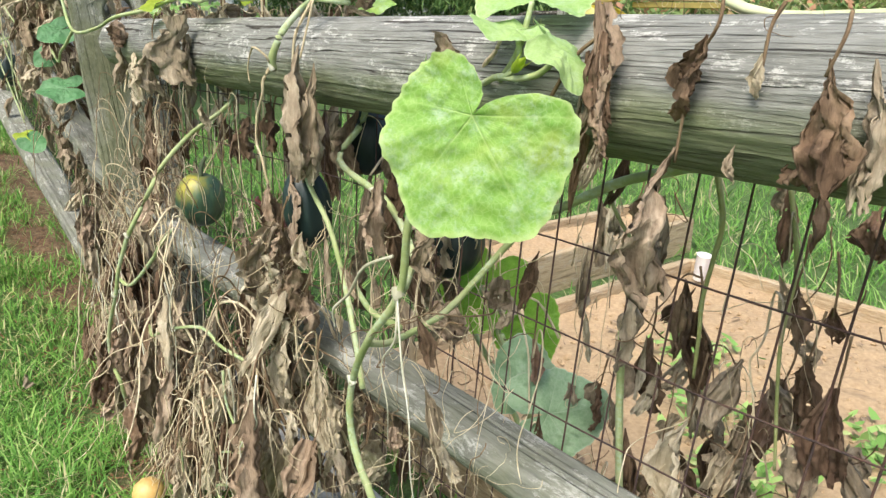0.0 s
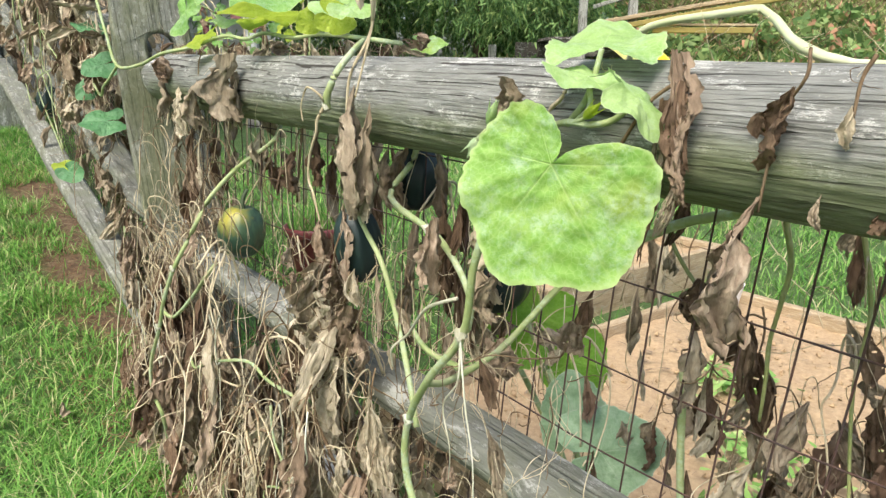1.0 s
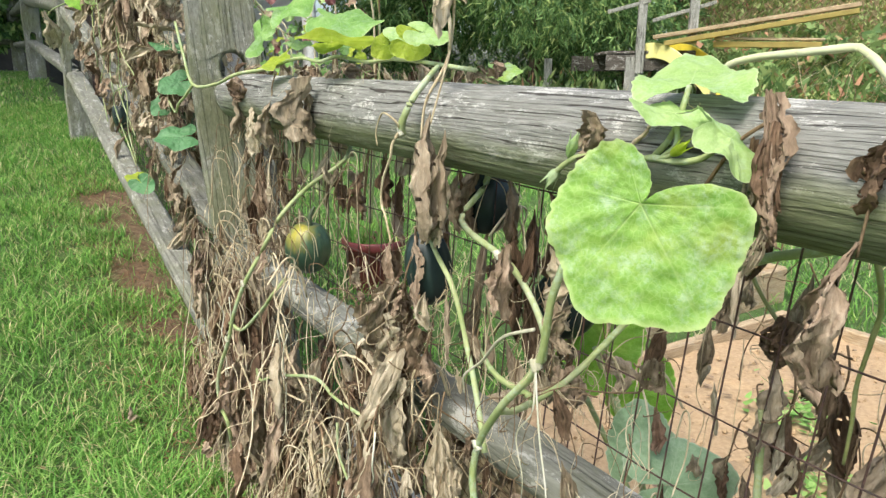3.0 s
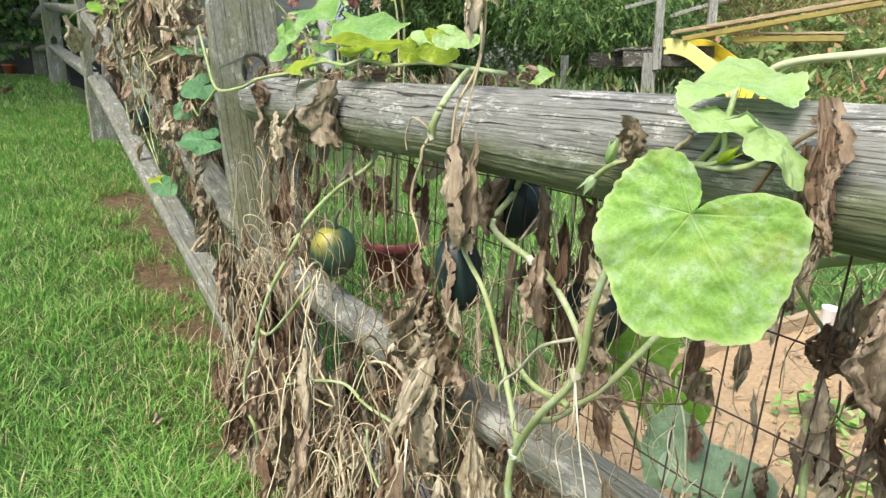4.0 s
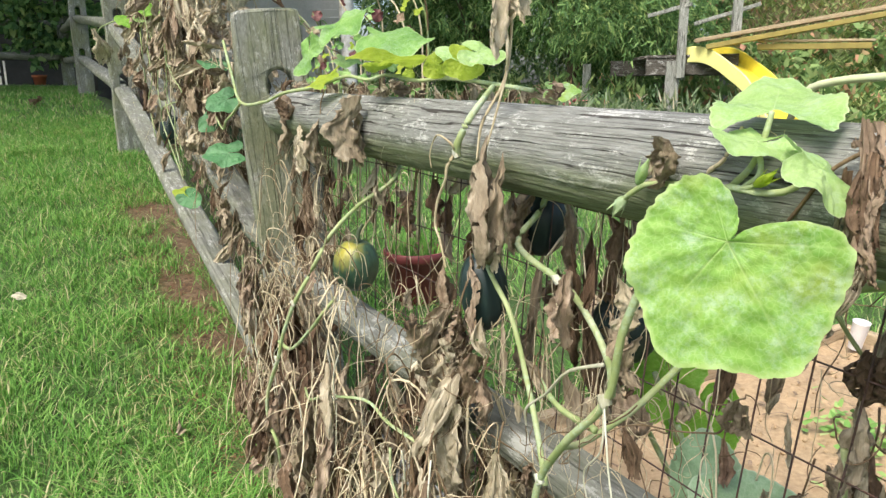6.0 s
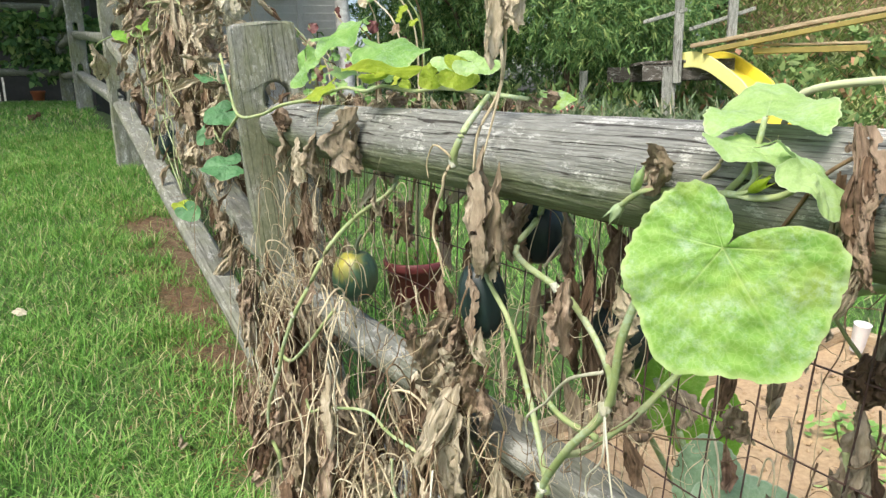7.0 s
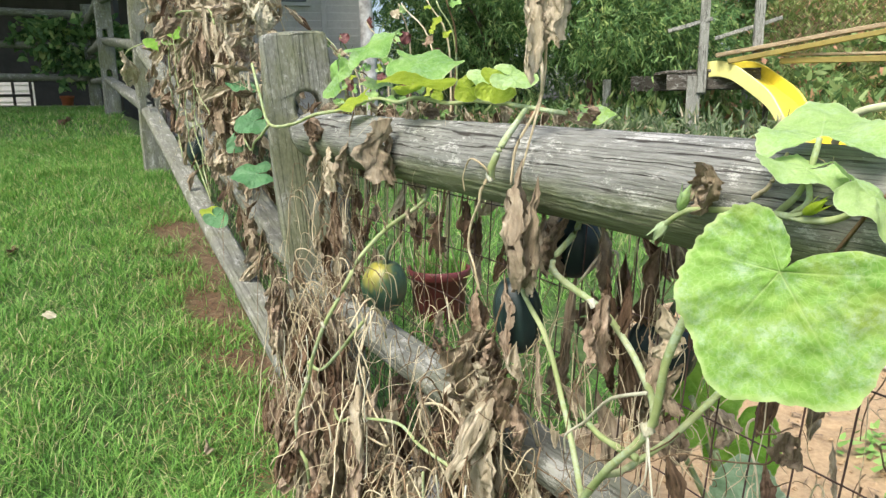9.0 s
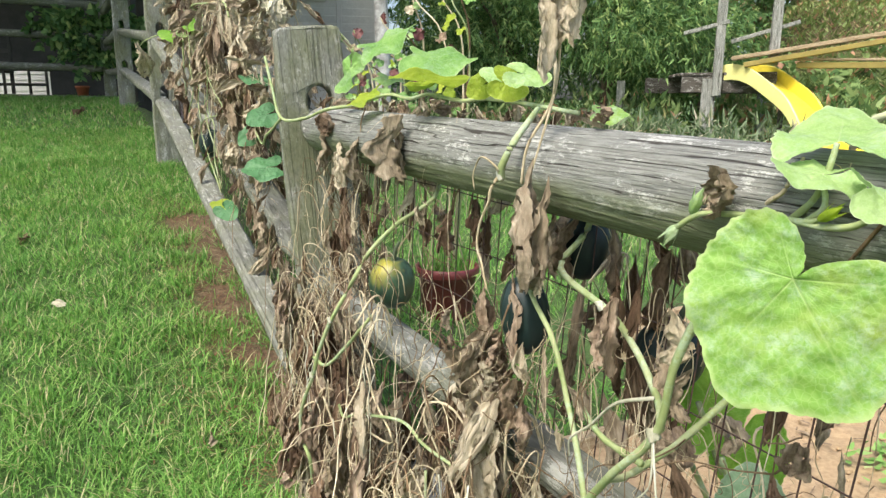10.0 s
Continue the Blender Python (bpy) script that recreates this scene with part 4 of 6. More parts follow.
stem([(0.549, 0.05, 0.902), (0.574, 0.02, 0.876), (0.529, -0.03, 0.829), (0.507, -0.08, 0.771), (0.502, -0.115, 0.711), (0.481, -0.145, 0.646), (0.444, -0.16, 0.573), (0.421, -0.165, 0.518), (0.339, -0.17, 0.408), (0.339, -0.17, 0.342), (0.394, -0.17, 0.315), (0.25, -0.12, 0.10)], 0.0046, 0.0042, label="long pale green vine stem drooping past the post")
stem([(0.515, -0.075, 0.655), (0.50, -0.095, 0.625), (0.455, -0.10, 0.586), (0.401, -0.13, 0.526), (0.345, -0.14, 0.525)], 0.004, 0.004)
stem([(0.38, -0.10, 0.425), (0.455, -0.115, 0.431), (0.53, -0.11, 0.47), (0.602, -0.115, 0.497), (0.731, -0.11, 0.539), (0.81, -0.11, 0.535), (0.884, -0.10, 0.534)], 0.0032, 0.003)
stem([(-0.239, -0.07, 1.166), (-0.178, -0.07, 1.085), (-0.102, -0.07, 1.008), (0.07, -0.06, 1.012), (0.20, -0.05, 1.034), (0.30, -0.02, 1.045), (0.377, 0.02, 1.066), (0.46, 0.03, 1.058), (0.544, 0.03, 1.066), (0.65, 0.035, 1.055), (0.75, 0.04, 1.058), (0.95, 0.05, 1.04)], 0.0042, 0.0036)
stem([(-0.102, -0.07, 1.008), (-0.20, -0.07, 0.975), (-0.273, -0.07, 0.955), (-0.34, -0.065, 0.93), (-0.45, -0.06, 0.965)], 0.0042, 0.0032)
stem([(0.915, -0.047, 0.955), (0.919, -0.050, 0.968), (0.926, -0.047, 0.985), (0.929, -0.036, 1.005), (0.915, -0.005, 1.030), (0.885, 0.03, 1.045)], 0.0062, 0.0042, label="thick pale green vine stem over the rail")
stem([(1.30, 0.09, 1.015), (1.342, 0.06, 1.045), (1.42, 0.05, 1.053), (1.455, 0.05, 1.055), (1.466, 0.05, 1.05), (1.53, 0.05, 1.014), (1.75, 0.05, 1.015), (2.1, 0.05, 1.012)], 0.0036, 0.0042, STEM_DRY, label="dry pale stem arching over the top rail", knob=0.5)
stem([(1.323, -0.02, 0.959), (1.345, -0.025, 0.978), (1.353, -0.022, 1.0), (1.354, -0.015, 1.025)], 0.0034, 0.0028)
stem([(1.30, -0.02, 0.955), (1.341, -0.04, 0.963), (1.371, -0.045, 0.963), (1.395, -0.045, 0.968), (1.414, -0.04, 0.984)], 0.0034, 0.0028)
stem([(1.352, -0.04, 0.964), (1.366, -0.04, 0.978), (1.360, -0.037, 1.0)], 0.003, 0.0024)
stem([(1.35, -0.043, 0.963), (1.366, -0.046, 0.968), (1.376, -0.047, 0.976)], 0.0026, 0.002)
stem([(1.316, 0.0, 1.01), (1.318, -0.015, 0.995), (1.316, -0.022, 0.982), (1.302, -0.02, 0.972), (1.29, -0.01, 0.960)], 0.0018, 0.0026, STRAW)
stem([(1.30, -0.015, 0.958), (1.267, -0.03, 0.957), (1.24, -0.035, 0.953), (1.211, -0.037, 0.933)], 0.0032, 0.003)
stem([(1.20, 0.11, 0.775), (1.289, 0.11, 0.816), (1.36, 0.12, 0.855), (1.45, 0.13, 0.885)], 0.0055, 0.006, label="thick green stem behind the wire")
stem([(1.37, 0.13, 0.69), (1.373, 0.13, 0.665), (1.379, 0.13, 0.58), (1.39, 0.14, 0.40)], 0.0042, 0.005, label="pale green upright stem")
stem([(1.33, 0.14, 0.85), (1.335, 0.14, 0.83), (1.35, 0.14, 0.808), (1.372, 0.14, 0.785), (1.385, 0.15, 0.76)], 0.0032, 0.002, STEM_OLIVE, label="olive leaf stalk drooping behind the wire")
stem([(1.455, 0.14, 0.875), (1.463, 0.145, 0.83), (1.461, 0.14, 0.793), (1.455, 0.14, 0.75), (1.456, 0.14, 0.709), (1.45, 0.15, 0.66)], 0.0034, 0.002, STEM_OLIVE, label="olive leaf stalk drooping behind the wire")
stem([(1.52, 0.15, 0.87), (1.535, 0.15, 0.80), (1.53, 0.155, 0.72), (1.545, 0.15, 0.60)], 0.0026, 0.0018, STEM_OLIVE, label="olive leaf stalk drooping behind the wire")
stem([(1.445, -0.022, 1.012), (1.433, -0.016, 1.0), (1.41, -0.019, 0.982), (1.389, -0.022, 0.95), (1.375, -0.025, 0.925)], 0.0019, 0.0017, STRAW_DARK, label="dry brown leaf stalk bent over the rail")


def bud_mesh(base, tip, r, sepals=5, name="bud"):
    """A closed flower bud: a ribbed teardrop from base to tip, sepals like small teeth round it."""
    way = Vector(tip) - Vector(base)
    ln = way.length
    rot = way.to_track_quat("Z", "Y").to_matrix()
    verts, faces, seg, rings = [], [], 15, 10
    for i in range(rings + 1):
        f = i / rings
        rr = r * (0.55 + 0.75 * math.sin(math.pi * min(1.0, f * 1.15)) ** 0.8) * (1 - f ** 3 * 0.85)
        for k in range(seg):
            a = 2 * math.pi * k / seg
            q = rr * (1 + 0.14 * math.cos(sepals * a) + 0.12 * noise.noise((k * 1.7, i * 0.9, ln * 300)))
            verts.append(Vector(base) + rot @ Vector((q * math.cos(a), q * math.sin(a), f * ln)))
    for i in range(rings):
        for k in range(seg):
            faces.append((i * seg + k, i * seg + (k + 1) % seg, (i + 1) * seg + (k + 1) % seg, (i + 1) * seg + k))
    faces += [tuple(range(seg))[::-1], tuple(rings * seg + k for k in range(seg))]
    for k in range(sepals):
        a = 2 * math.pi * (k + 0.5) / sepals
        n = len(verts)
        side = Vector((-math.sin(a), math.cos(a), 0))
        outv = Vector((math.cos(a), math.sin(a), 0))
        for w, out_r, f in ((-0.5, 1.0, 0.25), (0.5, 1.0, 0.25), (0.32, 1.45, 0.6), (-0.32, 1.45, 0.6), (0.0, 1.9, 0.95)):
            verts.append(Vector(base) + rot @ (side * w * r + outv * out_r * r + Vector((0, 0, f * ln))))
        faces += [(n, n + 1, n + 2, n + 3), (n + 3, n + 2, n + 4)]
    return make_mesh(name, verts, faces)


part("bud", bud_mesh(F(1.233, -0.036, 0.953), F(1.246, -0.038, 0.979), 0.0042), LEAF_PALE, vine, "pale green flower bud")
part("bud", bud_mesh(F(1.217, -0.036, 0.938), F(1.202, -0.038, 0.919), 0.0046), LEAF_MILD, vine, "pale green fuzzy bud")
part("bud", bud_mesh(F(1.370, -0.05, 0.969), F(1.390, -0.054, 0.982), 0.0034), LEAF_YEL, vine, "yellow closed flower bud")
for u, v, z, r in ((1.256, -0.087, 0.749, 0.0085), (1.150, -0.08, 0.607, 0.009), (1.036, 0.03, 0.80, 0.008), (0.957, -0.032, 0.823, 0.0065), (0.481, -0.148, 0.646, 0.0065), (0.421, -0.168, 0.518, 0.0065), (0.339, -0.173, 0.342, 0.0065), (0.602, -0.117, 0.497, 0.005), (0.915, -0.049, 0.957, 0.0085)):
    part("knot", tube([F(u - 0.003, v, z + 0.005), F(u, v - 0.001, z), F(u + 0.003, v, z - 0.005)], r * 0.62, r * 0.5, 10, 10, 0.9, "knot"), NODE, vine, "pale swollen stem joint")


# ---- dead leaves and dry stems ----
def dead_leaf(seed, w=0.05, h=0.10, folds=3, torn=0.0, nu=20, nv=26, top=0.05):
    """A withered hanging leaf: gathered at the top and pleated lengthwise like a furled umbrella, rolled in, its rim ragged."""
    rnd = random.Random(seed)
    ph, pleats, roll = rnd.uniform(0, 6), rnd.uniform(0.9, 1.3) * folds, rnd.choice((-1, 1)) * rnd.uniform(0.5, 1.9)
    peak, tail = rnd.uniform(0.45, 0.75), rnd.uniform(0.25, 0.7)
    sway, twist, bow = rnd.uniform(-0.3, 0.3), rnd.uniform(-0.7, 0.7), rnd.uniform(-0.25, 0.25)
    verts, faces = [], []
    for j in range(nv + 1):
        f = j / nv
        prof = top + (1 - top) * smooth(-0.05, peak, f) if f < peak else 1 - (1 - tail) * smooth(peak, 1.05, f)
        prof *= 1 + 0.22 * noise.noise((f * 2.5, seed, 1))
        tw = twist * f
        for i in range(nu + 1):
            s = 2 * i / nu - 1
            rim = 1 + abs(s) * (0.16 * noise.noise((f * 5, seed, 9 if s > 0 else 5)) + 0.05 * noise.noise((f * 13, seed, 3 if s > 0 else 8)))
            a = s * roll * rim
            rad = w * 0.46 * prof / abs(roll)
            x, y = rad * math.sin(abs(roll) * s * rim), math.copysign(rad, roll) * (1 - math.cos(a)) * 1.2
            wave = s * pleats * 2.4 + ph + 1.3 * noise.noise((f * 1.7, s * 0.7, seed))
            ridge = 2 * abs((wave / 3.1416) % 2 - 1) - 1
            y += w * 0.15 * prof * (0.6 * ridge + 0.4 * math.sin(wave)) * (1 - 0.4 * f)
            x += w * 0.05 * prof * math.sin(2 * wave)
            y += w * (0.16 * noise.noise((s * 1.8, f * 3.5, seed + 4)) + 0.085 * noise.noise((s * 5, f * 8, seed + 2)) + 0.05 * noise.noise((s * 11, f * 22, seed + 6)) - 0.10 * abs(noise.noise((s * 3.3 + 2, f * 6, seed + 21)))) * min(1, f * 4)
            x += w * 0.03 * noise.noise((s * 5, f * 9, seed + 12)) * prof
            z = -h * f * (1 + 0.16 * noise.noise((s * 2.1, 0, seed + 7)) + 0.07 * noise.noise((s * 6, 0, seed + 3))) + 0.03 * h * noise.noise((s * 3, f * 5, seed + 13))
            xx = x * math.cos(tw) - y * math.sin(tw) + sway * w * f * f + w * 0.2 * noise.noise((0, f * 2.2, seed + 5)) * f
            verts.append((xx, x * math.sin(tw) + y * math.cos(tw) + bow * w * math.sin(3.1 * f), z))
    for j in range(nv):
        for i in range(nu):
            hole = noise.noise((i * 0.42, j * 0.42, seed * 3.3))
            if hole > 0.62 - torn and 3 < j or (i in (0, nu - 1) or j == nv - 1) and hole > 0.36:
                continue
            a = j * (nu + 1) + i
            faces.append((a, a + 1, a + nu + 2, a + nu + 1))
    return make_mesh("leaf", verts, faces)


def dry_strand(seed, length, wiggle, r, loops=0.0):
    """A dry thin stem: hooks over at the origin, hangs down with kinks, its end curled."""
    rnd = random.Random(seed)
    side = rnd.choice((-1, 1))
    pts = [Vector((side * 0.035, 0.03, -0.05)), Vector((side * 0.018, 0.016, -0.008)), Vector((0, 0, 0))]
    p = Vector((-side * 0.008, -0.004, -0.014))
    way = Vector((rnd.uniform(-0.3, 0.3), rnd.uniform(-0.2, 0.2), -1)).normalized()
    n = 9
    for i in range(n):
        pts.append(p.copy())
        kick = wiggle * Vector((rnd.uniform(-1, 1), rnd.uniform(-0.7, 0.7), rnd.uniform(-0.5, 0.5)))
        way = (way * 0.75 + kick + Vector((0, 0, -0.25))).normalized()
        p = p + way * length / n
    if loops:
        c = p.copy()
        for i in range(9):
            a = i * 0.9
            q = 0.011 * loops * (1 - i / 14)
            pts.append(c + Vector((math.sin(a) * q, 0.003 * i - 0.01, -0.010 + math.cos(a) * q)))
    return tube(pts, r, r * 0.6, 36 if not loops else 52, 5, 0.3, "stem")


def tendril(seed, length, r):
    """A fine curling tendril that wanders any way it likes."""
    rnd = random.Random(seed)
    yaw, pit = rnd.uniform(0, 6.28), rnd.uniform(-1.3, -0.2)
    bend, tilt = rnd.choice((-1, 1)) * rnd.uniform(4, 11), rnd.choice((-1, 1)) * rnd.uniform(3, 8)
    p, pts = Vector((0, 0, 0)), []
    n = 16
    for i in range(n):
        pts.append(p.copy())
        yaw += bend / n * rnd.uniform(0.2, 1.5)
        pit = max(-1.3, min(1.0, pit + tilt / n * rnd.uniform(-0.6, 1.0)))
        if rnd.random() < 0.15:
            bend, tilt = -bend, -tilt
        p = p + Vector((math.cos(yaw) * math.cos(pit), math.sin(yaw) * math.cos(pit) * 0.6, math.sin(pit))) * length / n
    return tube(pts, r, r * 0.5, 40, 5, 0.3, "tendril")


DEAD = {}
for key, material in (("brown", DRY), ("pale", DRY_PALE), ("dark", DRY_DARK)):
    DEAD[key] = []
    for i in range(20):
        me = dead_leaf(100 + i * 7 + len(key), 0.034 + 0.006 * (i % 5), 0.075 + 0.016 * (i % 4), 2.5 + i % 4, 0.05 * (i % 3), 16, 20)
        me.materials.append(material)
        DEAD[key].append(me)
for i in range(14):
    me = dead_leaf(1400 + i * 5, 0.050 + 0.008 * (i % 4), 0.055 + 0.012 * (i % 3), 2 + i % 3, 0.05 * (i % 4), 18, 18, 0.55)
    me.materials.append((DRY, DRY_BROWN, DRY_PALE)[i % 3])
    DEAD["brown"].append(me)
    DEAD["pale"].append(me)
BROAD = []
for i in range(24):
    me = dead_leaf(2000 + i * 11, 0.060 + 0.010 * (i % 4), 0.15, 2.2 + 0.8 * (i % 4), 0.05 * (i % 4), 26, 36, (0.12, 0.3, 0.2)[i % 3])
    me.materials.append((DRY, DRY_BROWN, DRY_PALE, DRY, DRY_BROWN, DRY_RUST)[i % 6])
    BROAD.append(me)
BLEACHED = []
for i in range(12):
    me = dead_leaf(2600 + i * 11, 0.095 + 0.012 * (i % 4), 0.13, 2.0 + 0.7 * (i % 4), 0.07 * (i % 4), 26, 30, (0.5, 0.7, 0.35)[i % 3])
    me.materials.append((DRY_CREAM, DRY_PALE)[i % 3 == 2])
    BLEACHED.append(me)
STRANDS = {}
for key, material in (("straw", STRAW), ("brown", STRAW_DARK)):
    STRANDS[key] = []
    for i in range(30):
        me = dry_strand(300 + i * 3 + len(key), 0.14 + 0.045 * (i % 6), 0.17 + 0.12 * (i % 4), (0.0006, 0.0009, 0.0013, 0.0008, 0.0018)[i % 5], (i % 4 == 0) * (0.7 + 0.2 * (i % 5)))
        me.materials.append(material)
        STRANDS[key].append(me)


TENDRILS = []
for i in range(36):
    me = tendril(700 + i, 0.10 + 0.03 * (i % 7), (0.0005, 0.0007, 0.001)[i % 3])
    me.materials.append((STRAW, STRAW, STRAW_DARK)[i % 3])
    TENDRILS.append(me)


def hang(rnd, parent, name, me, u, v, z, size, flat=0.5, tilt=1.0):
    """Hang a piece at a place by the fence, turned and tilted at random."""
    if 0.62 < u < 0.88 and z < 0.42 and v < 0.04:
        z = 0.45 + 0.06 * rnd.random()
        u = u - 0.2 if u < 0.75 else u + 0.16
    if 0.24 < u < 0.80 and 0.45 < z < 0.66 and v < 0.06:
        z = 0.45 - 0.12 * rnd.random()
    m = Matrix.Translation(F(u, v, z)) @ pose(0, 0, 0, rnd.gauss(0, 9 * tilt), rnd.gauss(0, 11 * tilt), TURN + rnd.gauss(0, 70 * flat))
    return part(name, me, None, parent, "", m @ Matrix.Diagonal((size, size, size * rnd.uniform(0.85, 1.25), 1)))


def curtain(label, count, strands, place, seed, mixw=(5, 3, 2), size=(0.7, 1.25), curls=0, reach=1.0, tilt=1.3):
    """A tangle of dead leaves and dry stems over a stretch of the fence; place(rnd) gives u, v, z."""
    rnd = random.Random(seed)
    t = thing("dead_vine", label, "dead vine", "dead squash vines")
    for _ in range(count):
        me = rnd.choice(DEAD[rnd.choices(("brown", "pale", "dark"), mixw)[0]])
        hang(rnd, t, "leaf", me, *place(rnd), rnd.uniform(*size), 0.5, tilt)
    for _ in range(strands):
        me = rnd.choice(STRANDS[rnd.choices(("straw", "brown"), (3, 2))[0]])
        hang(rnd, t, "stem", me, *place(rnd), rnd.uniform(0.7, 1.3) * reach, 1.0)
    for _ in range(curls):
        hang(rnd, t, "tendril", rnd.choice(TENDRILS), *place(rnd), rnd.uniform(0.7, 1.4) * min(1.0, size[1]), 1.0)
    return t


def skirt(u0, u1, top, v0, v1):
    """Places for the skirt of dead growth below the middle rail."""
    def place(rnd):
        u = rnd.uniform(u0, u1)
        z = rise(u, 0) + rnd.uniform(0.10, top)
        while abs(u - 0.74) < 0.075 and z < 0.44:
            u, z = rnd.uniform(u0, u1), rnd.uniform(0.10, top)
        return u, rnd.uniform(v0, v1), z
    return place


def by_rail(u0, u1, lo, hi, v0, v1, power=1.0):
    """Places over the sloping stretch: heights above the bottom rail's line."""
    def place(rnd):
        u = u1 - (u1 - u0) * rnd.random() ** power
        z = 0.20 + 0.85 * (-0.22 - u) / 3.44
        return u, rnd.uniform(v0, v1), z + rnd.uniform(lo, hi)
    return place


curtain("brown withered squash leaves and stems heaped by the post", 150, 45, skirt(-0.08, 0.42, 0.60, -0.09, 0.05), 41, (5, 4, 3), (0.6, 1.35), 22, 1.0, 1.3)
curtain("brown withered squash leaves hanging under the middle rail", 120, 50, skirt(0.38, 0.98, 0.50, -0.11, 0.09), 42, (4, 5, 2), (0.6, 1.35), 34, 1.0, 1.3)
curtain("thin straw-coloured stems trailing down the fence", 20, 105, lambda r: (r.uniform(-0.1, 0.95), r.uniform(-0.12, -0.04), r.uniform(0.30, 0.72)), 55, (5, 4, 2), (0.5, 0.9), 90)
curtain("long pale strings of dry vine hanging by the squash", 0, 36, lambda r: (r.choice((0.18, 0.24, 0.62, 0.66, 0.86, 0.30)) + r.gauss(0, 0.03), r.uniform(-0.13, -0.08), r.uniform(0.50, 0.70)), 78, (1, 1, 1), (0.5, 0.9), 10, 1.25)
curtain("dead leaves hanging between the post and the squash", 50, 45, lambda r: (r.uniform(-0.12, 0.16), r.uniform(0.02, 0.12), r.uniform(0.5, 0.95)), 58, (5, 3, 3), (0.5, 1.0), 14)
curtain("curling dry tendrils over the middle rail", 14, 8, lambda r: (r.uniform(0.85, 1.4), r.uniform(-0.09, 0.0), r.uniform(0.53, 0.80)), 59, (4, 3, 2), (0.4, 0.7), 120, 0.5)
curtain("withered squash vine covering the fence up the slope", 380, 100, by_rail(-2.7, -0.36, 0.10, 0.95, 0.05, 0.20, 1.4), 43, (6, 4, 2), (0.7, 1.35), 120, 0.4, 2.6)
curtain("withered squash leaves hanging in front of the sloping rails", 170, 110, by_rail(-2.5, -0.36, 0.42, 0.98, -0.08, 0.0, 1.3), 56, (6, 4, 1), (0.5, 1.2), 120, 0.4, 2.6)
curtain("withered leaves hanging low behind the sloping rail", 60, 70, by_rail(-1.3, -0.33, 0.0, 0.5, 0.05, 0.14, 1.0), 60, (5, 3, 2), (0.6, 1.1), 0, 0.5)
curtain("bleached withered vine heaped on the fence past the post", 120, 120, by_rail(-2.5, -0.38, 0.82, 1.10, -0.08, 0.14, 1.2), 53, (2, 8, 1), (0.6, 1.4), 60, 0.4, 5.0)


def bunches(label, spots, seed, lo=0.10, hi=0.20, kinds=None):
    """Large withered leaves hanging in bunches from shared stems, each bunch closed like a furled umbrella."""
    rnd = random.Random(seed)
    t = thing("dead_vine", label, "dead vine", "dead squash vines")
    for u, v, z in spots:
        z = min(z, 0.44) if 0.24 < u < 0.80 else z
        u = u - 0.36 if 0.58 < u < 0.92 and z < 0.5 else u
        for k in range(rnd.choice((2, 3, 3, 4))):
            me = rnd.choice(kinds or BROAD)
            g = rnd.uniform(lo, hi) / 0.15
            m = Matrix.Translation(F(u + rnd.gauss(0, 0.018), v - 0.008 * k, z + rnd.gauss(0, 0.02))) @ pose(0, 0, 0, rnd.gauss(0, 6), rnd.gauss(0, 8), TURN - 35 + rnd.gauss(0, 35))
            part("leaf", me, None, t, "", m @ Matrix.Diagonal((g, g, g, 1)))
        me = rnd.choice(STRANDS["straw"])
        hang(rnd, t, "stem", me, u, v - 0.012, z + 0.04, rnd.uniform(0.8, 1.3), 1.0)
    return t


spot = random.Random(72)
bunches("large furled brown leaves hanging in bunches below the middle rail", [(spot.uniform(0.0, 0.98), spot.uniform(-0.13, -0.05), spot.uniform(0.22, 0.56)) for _ in range(30)], 73)
bunches("large furled brown leaves hanging in bunches by the corner post", [(spot.uniform(-0.05, 0.34), spot.uniform(-0.12, -0.03), spot.uniform(0.30, 0.72)) for _ in range(12)], 74, 0.08, 0.15)
bunches("large bleached leaves hanging on the fence past the post", [(u, spot.uniform(-0.08, 0.0), 0.20 + 0.85 * (-0.22 - u) / 3.44 + spot.uniform(0.72, 1.06)) for u in (spot.uniform(-1.9, -0.36) for _ in range(16))], 75, 0.10, 0.17)
bunches("bleached crumpled leaves heaped over the fence beside the post", [(u, spot.uniform(-0.06, 0.08), 0.20 + 0.85 * (-0.22 - u) / 3.44 + spot.uniform(0.98, 1.16)) for u in (spot.uniform(-1.7, -0.30) for _ in range(22))], 76, 0.05, 0.10, BLEACHED)
slope_vine = thing("squash_vine", "pale green squash stems climbing the sloping fence", "vine")
stem([(-1.805, -0.06, 1.067), (-1.79, -0.065, 1.20), (-1.775, -0.06, 1.343), (-1.645, -0.06, 1.392), (-1.466, -0.06, 1.431), (-1.134, -0.06, 1.403), (-0.814, -0.06, 1.371), (-0.735, -0.06, 1.317)], 0.0042, 0.0036, STEM, slope_vine, 44, "pale green stem arching above the sloping fence")
stem([(-1.76, -0.06, 1.371), (-2.3, -0.08, 1.385), (-3.064, -0.10, 1.401), (-3.45, -0.10, 1.39)], 0.005, 0.004, STEM, slope_vine, 30)
leaf_at(-1.941, -0.07, 1.35, 0.10, (0.2, -0.5, 0.8), (-0.8, -0.2, -0.1), LEAF_BRIGHT, 41, "bright green curling leaf", slope_vine, cup=0.5)
leaf_at(-1.45, -0.07, 1.355, 0.06, (0.3, -0.6, 0.6), (0.7, 0.0, -0.3), LEAF_BRIGHT, 42, "bright green curling leaf", slope_vine, cup=0.6)
rnd2 = random.Random(17)
